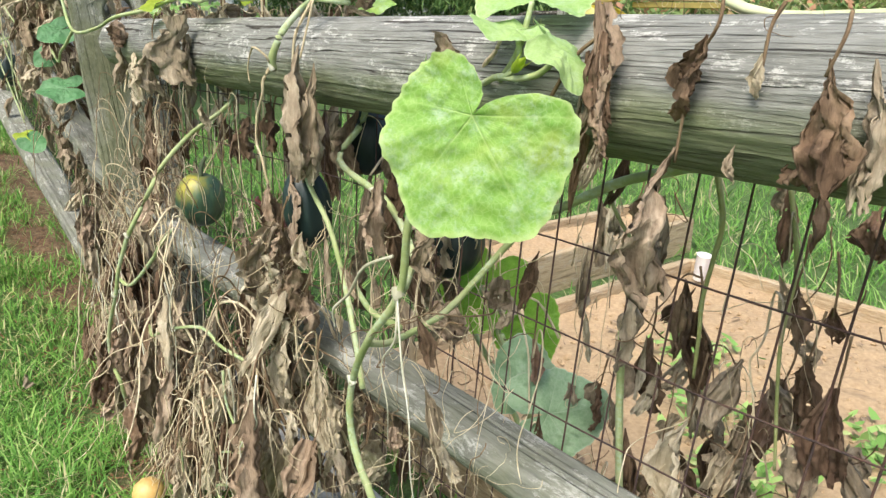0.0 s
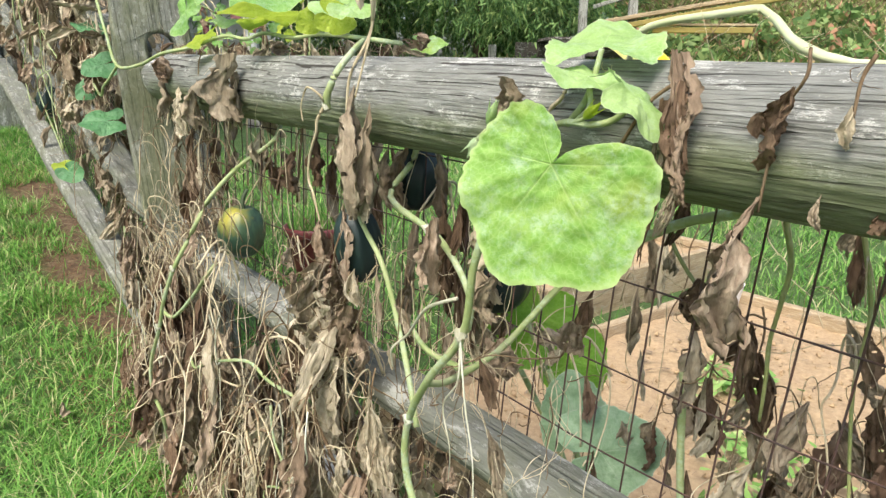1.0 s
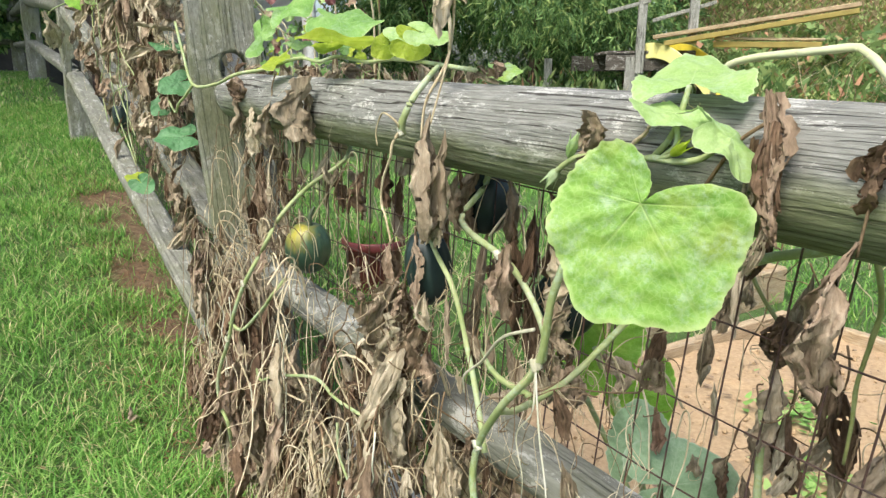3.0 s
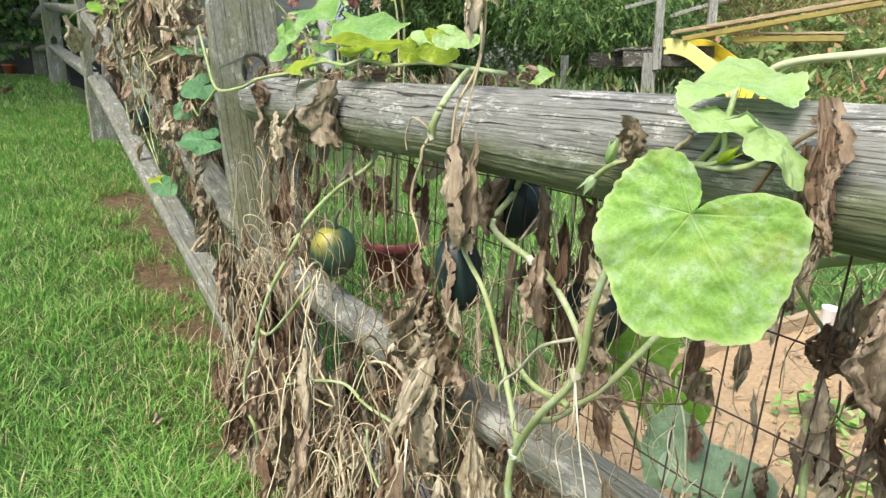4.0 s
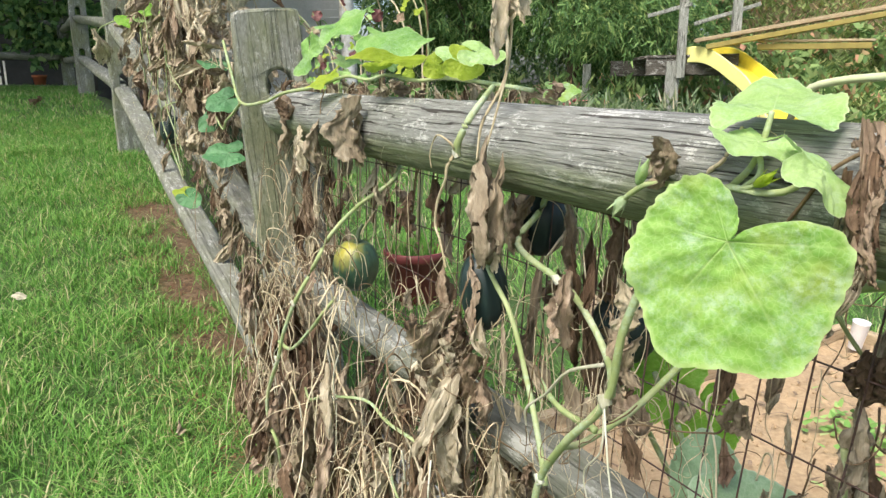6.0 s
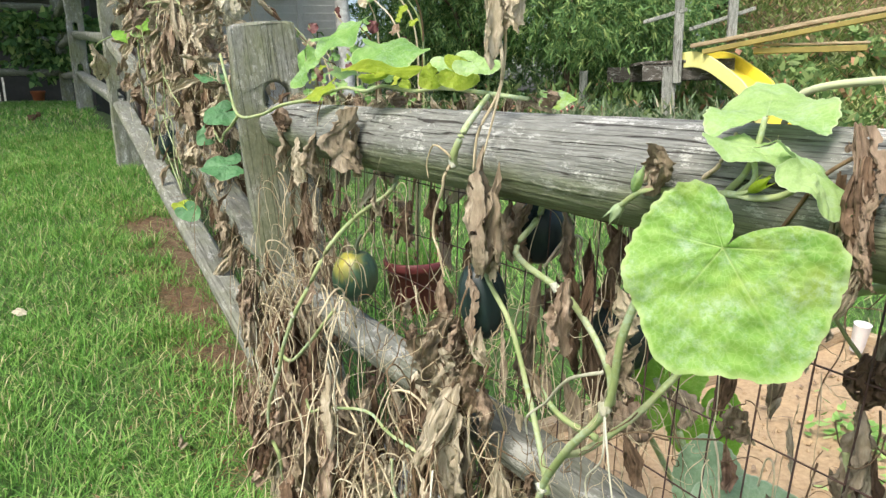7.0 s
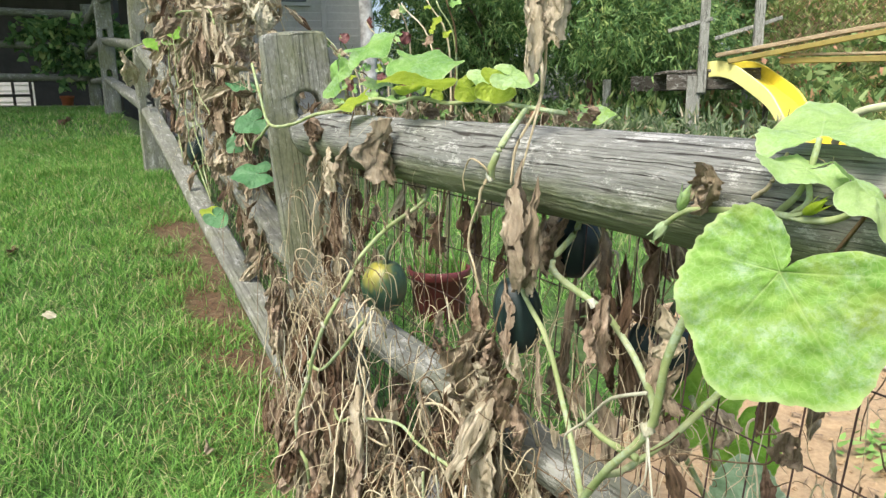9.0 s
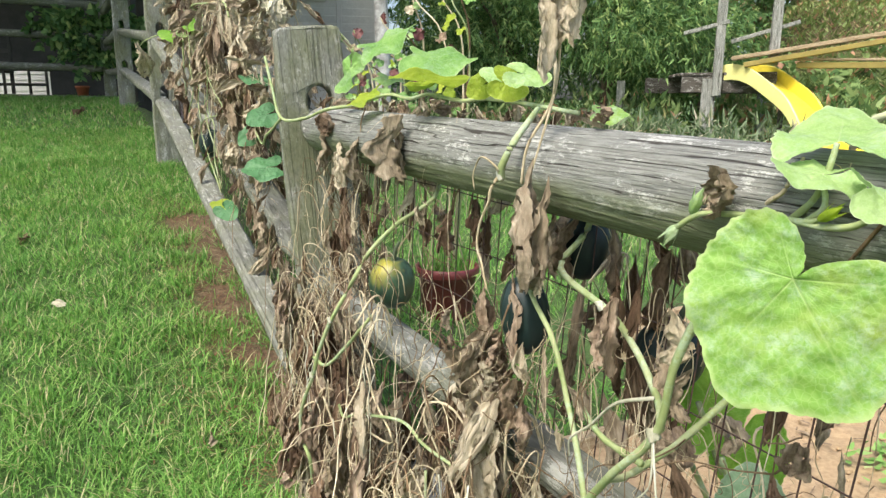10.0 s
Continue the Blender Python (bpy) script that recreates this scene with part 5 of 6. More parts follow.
for i in range(5):
    u = -0.5 - 1.9 * rnd2.random()
    z = 0.20 + 0.85 * (-0.22 - u) / 3.44
    pts = [(u + rnd2.gauss(0, 0.07) * (1 + 0.4 * k), -0.05 - 0.02 * (i % 3), z + 0.35 + 0.11 * k + rnd2.gauss(0, 0.03)) for k in range(6)]
    stem(pts, 0.0028, 0.0018, STEM, slope_vine, 24)


def column(u, v, z0, z1, spread):
    return lambda r: (u + r.gauss(0, spread), v + r.gauss(0, 0.012), r.uniform(z0, z1))


curtain("dark withered growth behind the wire under the middle rail", 70, 50, lambda r: (r.uniform(0.15, 0.95), r.uniform(0.12, 0.22), r.uniform(0.22, 0.50)), 77, (4, 2, 3), (0.7, 1.2), 30, 0.7, 1.6)
curtain("hanging cluster of large crumpled brown leaves", 26, 16, column(0.88, -0.04, 0.60, 0.74, 0.03), 44, (6, 3, 1), (0.8, 1.25))
curtain("brown shrivelled leaves between rail and squash", 34, 34, lambda r: (r.uniform(0.9, 1.14), r.uniform(0.06, 0.2), r.uniform(0.62, 0.9)), 47, (4, 1, 4), (0.6, 1.1))
curtain("dark dead leaves behind the wire beside the post", 16, 20, lambda r: (r.uniform(0.1, 0.85), r.uniform(0.12, 0.2), r.uniform(0.78, 0.95)), 49, (3, 1, 4), (0.7, 1.2))
curtain("thin dead stems and leaf scraps behind the rusty wire", 60, 50, lambda r: (r.uniform(1.15, 1.75), r.uniform(0.13, 0.32), r.uniform(0.25, 0.9)), 48, (5, 2, 3), (0.4, 0.9), 50, 0.8)
def on_rail(rnd):
    """Places along the top of the round rail."""
    u = rnd.uniform(-0.1, 0.95)
    return u, rnd.uniform(0.03, 0.09), 1.049 - 0.0162 * (u + 0.26) + rnd.uniform(0.0, 0.018)


curtain("dry squash vine lying along the top rail", 55, 12, on_rail, 54, (3, 6, 1), (0.3, 0.5), 90, 0.4, 3.0)
curtain("dry curled stems lying along the near top rail", 3, 0, lambda r: (r.choice((1.28, 1.30, 1.33, 1.47, 1.5, 1.7)) + r.gauss(0, 0.012), r.uniform(0.02, 0.10), r.uniform(1.005, 1.02)), 57, (2, 6, 1), (0.2, 0.3), 26)

curtain("dry tendrils curling round the arching stem", 0, 0, lambda r: (r.uniform(1.40, 1.56), r.uniform(0.03, 0.07), r.uniform(1.03, 1.055)), 63, (1, 1, 1), (0.3, 0.35), 22)
curtain("tangle of dry tendrils lying on the near top rail", 10, 0, lambda r: (r.uniform(1.30, 1.95), r.uniform(0.0, 0.08), 1.012 - 0.0155 * (r.uniform(1.30, 1.95) - 1.0) + r.uniform(0.0, 0.012)), 64, (2, 4, 1), (0.2, 0.4), 70, 0.5, 3.0)

# single dead leaves that stand out: place, height, width, turn about the vertical, lean


def single(u, v, ztop, h, w, material, seed, turn=0.0, lean=0.0, folds=2.5, torn=0.0, stalk=0.0, top=0.05):
    me = dead_leaf(seed, w * 1.4, h * 1.05, folds, torn, 24, 30, top)
    me.materials.append(material)
    t = thing("dead_leaf", "shrivelled brown squash leaf hanging from the fence", "dead leaf", "single dead leaves", at=Matrix.Translation(F(u, v, ztop)) @ pose(0, 0, 0, 0, lean, TURN + turn))
    part("leaf", me, material, t)
    if stalk:
        part("stalk", tube([(0, 0, -0.01), (0.004, 0.003, stalk * 0.5), (-0.006 * lean / 10, 0.01, stalk)], 0.0011, 0.0014, 12, 5, 0.2, "stalk"), STRAW_DARK, t)
    return t


single(0.566, -0.035, 1.030, 0.105, 0.075, DRY, 201, -35, 4, 1.4, 0.05, top=0.5)
single(0.545, -0.035, 1.0, 0.09, 0.035, DRY, 202, -40, 0, 1.6, top=0.4)
single(0.33, -0.02, 0.985, 0.095, 0.05, DRY, 203, -40, 0, 2.5, 0, 0.05)
single(0.10, -0.03, 0.99, 0.09, 0.05, DRY, 204, -30)
single(0.985, -0.046, 0.985, 0.155, 0.062, DRY, 205, -40, 4, 4.5, 0.16)
single(0.975, -0.038, 0.93, 0.11, 0.04, DRY, 261, -20, -4, 3.5, 0.05)
single(0.992, -0.04, 0.90, 0.08, 0.036, DRY_PALE, 262, -50, 5, 3.5)
single(1.005, -0.035, 0.965, 0.12, 0.036, DRY, 206, -60, -8)
single(0.905, -0.05, 0.74, 0.13, 0.075, DRY, 207, -35, 8, 4, top=0.4)
single(0.87, -0.055, 0.72, 0.14, 0.07, DRY_PALE, 208, -20, -6, 4, top=0.4)
single(0.925, -0.055, 0.605, 0.145, 0.075, DRY_PALE, 209, -35, 2, 2, top=0.4)
single(0.90, -0.05, 0.58, 0.13, 0.055, DRY_PALE, 210, -50, -4, 3)
single(0.977, -0.02, 1.235, 0.135, 0.056, DRY_PALE, 211, -35, 6, 3, 0.15)
single(1.000, -0.01, 1.215, 0.085, 0.044, DRY_PALE, 212, 10, -8, 3)
stem([(0.975, -0.02, 1.14), (0.99, -0.02, 1.09), (0.968, -0.01, 1.05), (0.95, -0.03, 1.0), (0.945, -0.035, 0.95)], 0.0028, 0.002, STRAW, vine)
stem([(0.985, -0.01, 1.15), (0.98, -0.01, 1.08), (0.975, -0.02, 1.03), (0.968, -0.035, 0.97)], 0.002, 0.0015, STRAW, vine)
single(1.272, -0.045, 0.998, 0.042, 0.040, DRY, 213, -30, 14, 4, 0.1, top=0.6)
single(1.232, -0.055, 0.862, 0.055, 0.045, DRY_PALE, 214, -40, 8, 2)
single(1.10, 0.0, 0.83, 0.09, 0.045, DRY_BROWN, 280, -30, 6, 3, 0.05, top=0.4)
single(1.165, 0.0, 0.80, 0.06, 0.03, DRY, 281, -40, -6, 3)
single(0.875, -0.045, 0.80, 0.08, 0.035, DRY_BROWN, 282, -30, 4, 3)
single(0.945, -0.045, 0.83, 0.11, 0.04, DRY_BROWN, 283, -40, -5, 3)
single(0.93, 0.075, 0.90, 0.10, 0.05, DRY_BROWN, 284, -40, 5, 3)
single(0.875, 0.075, 0.89, 0.085, 0.04, DRY, 285, -20, -5, 3)
single(1.00, 0.075, 0.90, 0.10, 0.04, DRY_BROWN, 286, -50, 4, 3)
single(1.03, 0.02, 1.045, 0.03, 0.03, DRY_BROWN, 287, -60, 60, 3, top=0.4)
single(1.245, -0.03, 0.80, 0.05, 0.035, DRY, 215, -40, -8, 2)
for k, (u, z, h, w) in enumerate(((1.440, 1.020, 0.060, 0.026), (1.447, 1.000, 0.065, 0.022), (1.442, 0.980, 0.060, 0.017), (1.451, 0.965, 0.055, 0.019), (1.446, 0.945, 0.050, 0.014), (1.453, 0.925, 0.045, 0.012), (1.436, 1.022, 0.09, 0.014))):
    single(u, -0.030 - 0.004 * (k % 2), z, h, w * 0.9, (DRY_BROWN, DRY_RUST, DRY)[k % 3], 290 + k * 3, -30 + 25 * (k % 3), 14 * (k % 3 - 1), 4.2, 0.28, 0.0, 0.5)
single(1.422, -0.020, 0.985, 0.13, 0.016, DRY_RUST, 217, -30, 12, 4, 0.15, top=0.5)
single(1.535, -0.035, 0.998, 0.055, 0.032, DRY_RUST, 219, -35, 24, 5, 0.1, 0.02)
single(1.568, -0.025, 0.987, 0.026, 0.012, DRY_PALE, 220, -35, -12, 3, 0.0, 0.03)
single(1.618, -0.045, 0.985, 0.07, 0.036, DRY_RUST, 221, -30, 8, 4, 0.0, 0.025)
single(1.636, -0.03, 0.985, 0.08, 0.030, DRY, 222, -45, 4, 4)
single(1.600, -0.02, 0.94, 0.035, 0.028, DRY_DARK, 223, -30, 10, 3)
single(1.553, -0.015, 0.928, 0.025, 0.010, DRY, 224, -30, 0, 3)
single(1.520, -0.035, 0.922, 0.108, 0.054, DRY_BROWN, 225, -40, -2, 3.5, 0.06, 0.07)
single(1.385, 0.115, 0.757, 0.095, 0.046, DRY, 226, -45, 3, 2.6, 0.0, 0.04)
single(1.393, 0.115, 0.800, 0.045, 0.045, DRY_DARK, 227, -20, 0, 5, 0.15, top=0.6)
for i, (u, zt, zb, w) in enumerate(((1.505, 0.87, 0.785, 0.03), (1.515, 0.77, 0.705, 0.04), (1.567, 0.85, 0.80, 0.045), (1.56, 0.765, 0.725, 0.03), (1.538, 0.70, 0.62, 0.05), (1.51, 0.66, 0.52, 0.06),
                                    (1.194, 0.605, 0.53, 0.03), (1.415, 0.71, 0.60, 0.06), (1.28, 0.56, 0.47, 0.05), (1.575, 0.69, 0.58, 0.06), (1.36, 0.66, 0.55, 0.05), (1.48, 0.88, 0.85, 0.03), (1.53, 0.89, 0.80, 0.03), (1.64, 0.75, 0.62, 0.05))):
    single(u, 0.20 + 0.02 * (i % 3 - 1), zt, (zt - zb) * 0.8, w * 0.66, DRY_RED if i % 3 != 1 else DRY_DARK, 230 + i, -40 + 25 * (i % 4), 6 * (i % 3 - 1), 3.5, 0.08, 0.05, 0.2)
single(1.44, 0.17, 0.60, 0.10, 0.05, DRY_PALE, 250, -40, 4, 2, 0, 0.08)

for i, (u, v, z, h, w, shade, du) in enumerate((
        (0.404, -0.12, 0.293, 0.194, 0.08, DRY_DARK, -0.10), (0.725, -0.08, 0.442, 0.128, 0.062, DRY_PALE, -0.05), (1.072, -0.085, 0.602, 0.11, 0.041, DRY_PALE, 0.015),
        (0.465, -0.07, 0.391, 0.088, 0.061, DRY_RED, 0.0), (0.996, -0.05, 0.447, 0.06, 0.051, DRY_RED, 0.01), (0.675, -0.10, 0.293, 0.119, 0.04, DRY_PALE, -0.04),
        (0.944, -0.06, 0.749, 0.072, 0.048, DRY_BROWN, -0.026), (0.963, -0.06, 0.697, 0.108, 0.059, DRY_BROWN, -0.07), (0.854, -0.05, 0.635, 0.063, 0.049, DRY, -0.04),
        (0.97, -0.04, 0.654, 0.065, 0.048, DRY_BROWN, -0.014), (0.605, -0.09, 0.558, 0.08, 0.037, DRY, 0.02), (0.367, -0.11, 0.392, 0.124, 0.058, DRY, -0.02),
        (0.80, -0.05, 0.548, 0.031, 0.047, DRY_RED, 0.0), (1.135, -0.06, 0.502, 0.101, 0.052, DRY_PALE, -0.06), (0.832, -0.08, 0.46, 0.112, 0.047, DRY, -0.06),
        (0.525, -0.10, 0.491, 0.12, 0.046, DRY_BROWN, -0.07), (0.204, -0.02, 0.966, 0.096, 0.05, DRY_PALE, 0.04), (0.126, -0.03, 1.027, 0.051, 0.061, DRY_BROWN, 0.01),
        (0.586, 0.06, 0.859, 0.073, 0.047, DRY_DARK, 0.01), (0.67, 0.06, 0.889, 0.078, 0.04, DRY_DARK, 0.01), (0.083, 0.03, 0.824, 0.125, 0.042, DRY_BROWN, 0.0))):
    single(u, v, z, h, w, shade, 330 + i * 3, -40 + 22 * (i % 3), -math.degrees(math.atan2(du, h)), 3 + i % 3, 0.06 * (i % 2), 0.04, (0.15, 0.4)[i % 2])

curtain("heap of crumpled brown leaves behind the wire", 26, 14, lambda r: (r.uniform(1.36, 1.56), r.uniform(0.15, 0.24), r.uniform(0.42, 0.68)), 66, (6, 2, 2), (0.5, 0.95), 16, 0.6, 2.0)
for k, (du, ln) in enumerate(((0.03, 0.25), (-0.01, 0.16))):
    stem([(1.258, -0.09, 0.745), (1.270 + du * 0.3, -0.10, 0.74 - ln * 0.22), (1.262 + du * 1.2, -0.105, 0.745 - ln * 0.45), (1.278 + du, -0.11, 0.745 - ln * 0.7), (1.268 + du * 1.5, -0.10, 0.745 - ln)], 0.0012, 0.0006, NODE, vine, 30, "thin whitish root hanging from a joint", "root", 0.3)
for k in range(8):
    r = random.Random(900 + k)
    u, z = r.uniform(-0.08, 0.85), r.uniform(0.3, 0.62)
    pts = [(u + r.gauss(0, 0.02) * j, -0.10 - 0.01 * (k % 3), z - 0.055 * j) for j in range(5)]
    stem(pts, 0.0026, 0.0018, (STEM, STRAW, STEM)[k % 3], vine, 26, "", "stem", 0.2)
for k in range(34):
    r = random.Random(1200 + k)
    u, z, x = r.uniform(-0.02, 0.98), r.uniform(0.36, 0.66), 0.0
    pts = []
    for j in range(6):
        pts.append((u + x, -0.115 - 0.008 * (k % 4) + r.gauss(0, 0.006), z - r.uniform(0.030, 0.048) * j))
        x += r.gauss(0.0, 0.016)
    stem(pts, 0.0015, 0.0009, (STRAW, STRAW, NODE)[k % 3], vine, 26, "", "tendril", 0.25)
rl = np.random.default_rng(91)
n = 4600
lu, lv = rl.uniform(-2.9, 1.2, n), np.clip(rl.normal(-0.12, 0.13, n), -0.5, 0.15)
lb = np.array([tuple(F(a, b, rise(a, b) + 0.006)) for a, b in zip(lu, lv)])
la = rl.random(n) * 6.283
ll = 0.012 + 0.035 * rl.random(n)
tagged(part("litter", blades("litter", lb, lb + np.column_stack([np.cos(la) * ll, np.sin(la) * ll, 0.004 * rl.random(n)]), 0.0015 + 0.006 * rl.random(n) ** 3, np.column_stack([-np.sin(la), np.cos(la), np.zeros(n)]), np.column_stack([np.zeros(n), np.zeros(n), 0.006 * rl.random(n)])), STRAW_RED), "dry brown scraps of leaf and needle on the soil", "litter", "", "stuff")
stem([(0.915, -0.05, 0.96), (0.921, -0.06, 0.972), (0.90, -0.065, 0.982), (0.877, -0.06, 0.977), (0.863, -0.06, 0.955), (0.867, -0.06, 0.935)], 0.0018, 0.0009, STRAW, vine, 30, "", "tendril", 0.2)
stem([(0.915, -0.05, 0.96), (0.91, -0.06, 0.94), (0.905, -0.06, 0.922), (0.883, -0.06, 0.889), (0.877, -0.06, 0.856), (0.89, -0.06, 0.835), (0.905, -0.06, 0.80)], 0.0026, 0.0018, STRAW, vine, 36, "", "tendril", 0.2)

for u, v, size, shade, label in ((-1.406, -0.687, 0.045, DRY_CREAM, "whitish scrap of dry leaf lying on the lawn"), (-2.254, -0.799, 0.075, DRY_RUST, "rust-brown fallen leaf lying on the lawn"), (-6.226, -0.423, 0.13, DRY_RUST, "rust-brown fallen leaf lying on the upper lawn"), (-0.293, -0.27, 0.05, DRY, "small brown fallen leaf lying in the grass")):
    me = dead_leaf(int(-u * 100), size, size * 1.3, 2, 0.0, 16, 16, 0.4)
    me.materials.append(shade)
    t = thing("fallen_leaf", label, "fallen leaf", at=Matrix.Translation(F(u, v, rise(u, v) + 0.045)) @ pose(0, 0, 0, 78, 20, 40 + 90 * u))
    part("leaf", me, shade, t)

single(-3.40, -0.12, 1.41, 0.22, 0.12, DRY_PALE, 411, -30, 18, 3, 0.1, top=0.3)

n = 800
lu, lv = rl.uniform(0.4, 2.4, n), rl.uniform(0.5, 1.98, n)
lb = np.array([tuple(F(a, b, 0.116 + 0.02 * noise.noise((a * 3, b * 3, 3)))) for a, b in zip(lu, lv)])
la = rl.random(n) * 6.283
ll = 0.010 + 0.04 * rl.random(n)
tagged(part("litter", blades("litter", lb, lb + np.column_stack([np.cos(la) * ll, np.sin(la) * ll, 0.006 * rl.random(n)]), 0.001 + 0.014 * rl.random(n) ** 4, np.column_stack([-np.sin(la), np.cos(la), np.zeros(n)]), np.column_stack([np.zeros(n), np.zeros(n), 0.006 * rl.random(n)])), DRY_BROWN), "brown leaf scraps and twigs scattered on the clay bed", "litter", "", "stuff")
stem([(1.265, -0.1, 0.792), (1.223, -0.106, 0.771), (1.181, -0.1, 0.729), (1.157, -0.106, 0.705), (1.149, -0.1, 0.679)], 0.0022, 0.0012, NODE, vine, 40, "dry whitish tendril from a stem joint", "tendril", 0.3)
curtain("thin dry stems hanging below the top rail", 10, 60, lambda r: (r.uniform(0.0, 0.92), r.uniform(-0.09, 0.02), r.uniform(0.55, 0.92)), 68, (5, 3, 2), (0.3, 0.6), 45, 0.9)


# ---- behind the garden: trees, play tower, house ----
def crown_mesh(name, blobs, count, size, seed, droop=0.8, slim=0.22):
    """Foliage of many narrow drooping leaves set in sprays round the blobs' outer parts: (x, y, z, rx, ry, rz)."""
    rng = np.random.default_rng(seed)
    w = np.array([b[3] * b[5] for b in blobs])
    pick = rng.choice(len(blobs), count // 12, p=w / w.sum())
    b = np.array(blobs)[pick]
    d = rng.normal(0, 1, (len(pick), 3))
    d /= np.linalg.norm(d, axis=1)[:, None]
    rad = 0.55 + 0.5 * rng.random(len(pick)) ** 0.6
    hub = b[:, :3] + d * b[:, 3:] * rad[:, None]
    hub = np.repeat(hub, 12, 0)
    out = np.repeat(d, 12, 0)
    n = len(hub)
    t = np.tile(np.linspace(0, 1, 12), len(pick))
    spray = out * np.array([1, 1, 0.3]) + np.array([0, 0, -droop * 0.6])
    base = hub + spray * (t * size * 2.2)[:, None] + rng.normal(0, size * 0.25, (n, 3))
    way = out * 0.5 + rng.normal(0, 0.7, (n, 3)) + np.array([0, 0, -droop])
    way /= np.linalg.norm(way, axis=1)[:, None]
    ln = size * (0.6 + 0.8 * rng.random(n))
    tip = base + way * ln[:, None]
    side = np.cross(way, rng.normal(0, 1, (n, 3)))
    side /= np.linalg.norm(side, axis=1)[:, None]
    return blades(name, base, tip, ln * slim, side, np.zeros((n, 3)))


def tree(x, y, h, spread, count, leaf, seed, material, label, bark=None, droop=0.8, low=0.5, name="tree", slim=0.17):
    rnd = random.Random(seed)
    g = ground_at(x, y)
    t = thing(name, label, "tree", at=Matrix.Translation((x, y, g)))
    part("trunk", tube([(0, 0, -0.1), (0.05, 0.03, h * 0.3), (-0.05, 0.05, h * 0.6), (0, 0, h * 0.9)], 0.10, 0.03, 20, 9, 0.2, "trunk"), bark or BARK, t)
    blobs = []
    for i in range(11):
        a, z = rnd.uniform(0, 6.28), h * rnd.uniform(low * 0.5, 0.9)
        r = spread * (0.55 + 0.3 * rnd.random())
        ex, ey = math.cos(a) * r * 0.8, math.sin(a) * r * 0.8
        part("limb", tube([(0, 0, z * 0.6), (ex * 0.4, ey * 0.4, z * 0.8), (ex, ey, z)], 0.035, 0.008, 10, 6, 0.2, "limb"), bark or BARK, t)
        blobs.append((ex, ey, z, r * 0.75, r * 0.75, h * 0.17))
    tagged(part("crown", crown_mesh("crown", blobs, count, leaf, seed, droop, slim), material, t), kind="stuff")
    return t


tree(-2.6, 12.6, 5.0, 1.7, 32000, 0.115, 61, FOLIAGE, "dense dark green tree with narrow drooping leaves")
tree(-0.9, 12.2, 4.6, 1.7, 32000, 0.115, 62, FOLIAGE, "dense dark green tree with narrow drooping leaves")
tree(0.6, 13.0, 4.6, 1.6, 30000, 0.115, 63, FOLIAGE, "dense dark green tree with narrow drooping leaves")
tree(-3.7, 15.6, 5.4, 1.7, 18000, 0.15, 64, FOLIAGE, "dark green tree behind the garden")
tree(2.2, 17.0, 5.6, 1.9, 14000, 0.13, 65, FOLIAGE2, "light green tree with reddish leaf tips", None, 0.5, 0.3, slim=0.5)
tree(5.2, 17.0, 5.6, 2.0, 14000, 0.14, 66, FOLIAGE2, "light green tree with reddish leaf tips", None, 0.5, 0.3, slim=0.5)
tree(8.6, 16.0, 5.6, 2.0, 12000, 0.15, 67, FOLIAGE2, "light green tree beside the play tower", None, 0.5, 0.3, slim=0.5)
tree(-7.5, 16.5, 6.0, 2.2, 9000, 0.25, 68, FOLIAGE, "tall dark tree behind the house corner")
tree(-16.5, 18.0, 5.5, 2.2, 9000, 0.25, 69, FOLIAGE, "tall dark tree beyond the top fence")
tree(-21.5, 14.0, 5.5, 2.4, 9000, 0.25, 70, FOLIAGE, "tall dark tree beyond the top fence")
pale = thing("tree", "slim pale-barked tree trunk standing behind the vines", "tree", at=Matrix.Translation((-3.68, 9.35, 0.3)))
part("trunk", tube([(0, 0, -0.1), (0.02, 0, 1.2), (-0.02, 0.02, 2.6), (0.03, 0, 5.0)], 0.105, 0.07, 30, 12, 0.12, "trunk"), BIRCH, pale)
tagged(part("crown", crown_mesh("crown", [(0, 0, 5, 1.2, 1.2, 0.7)], 3000, 0.16, 5, 0.5, 0.4), FOLIAGE2, pale), kind="stuff")


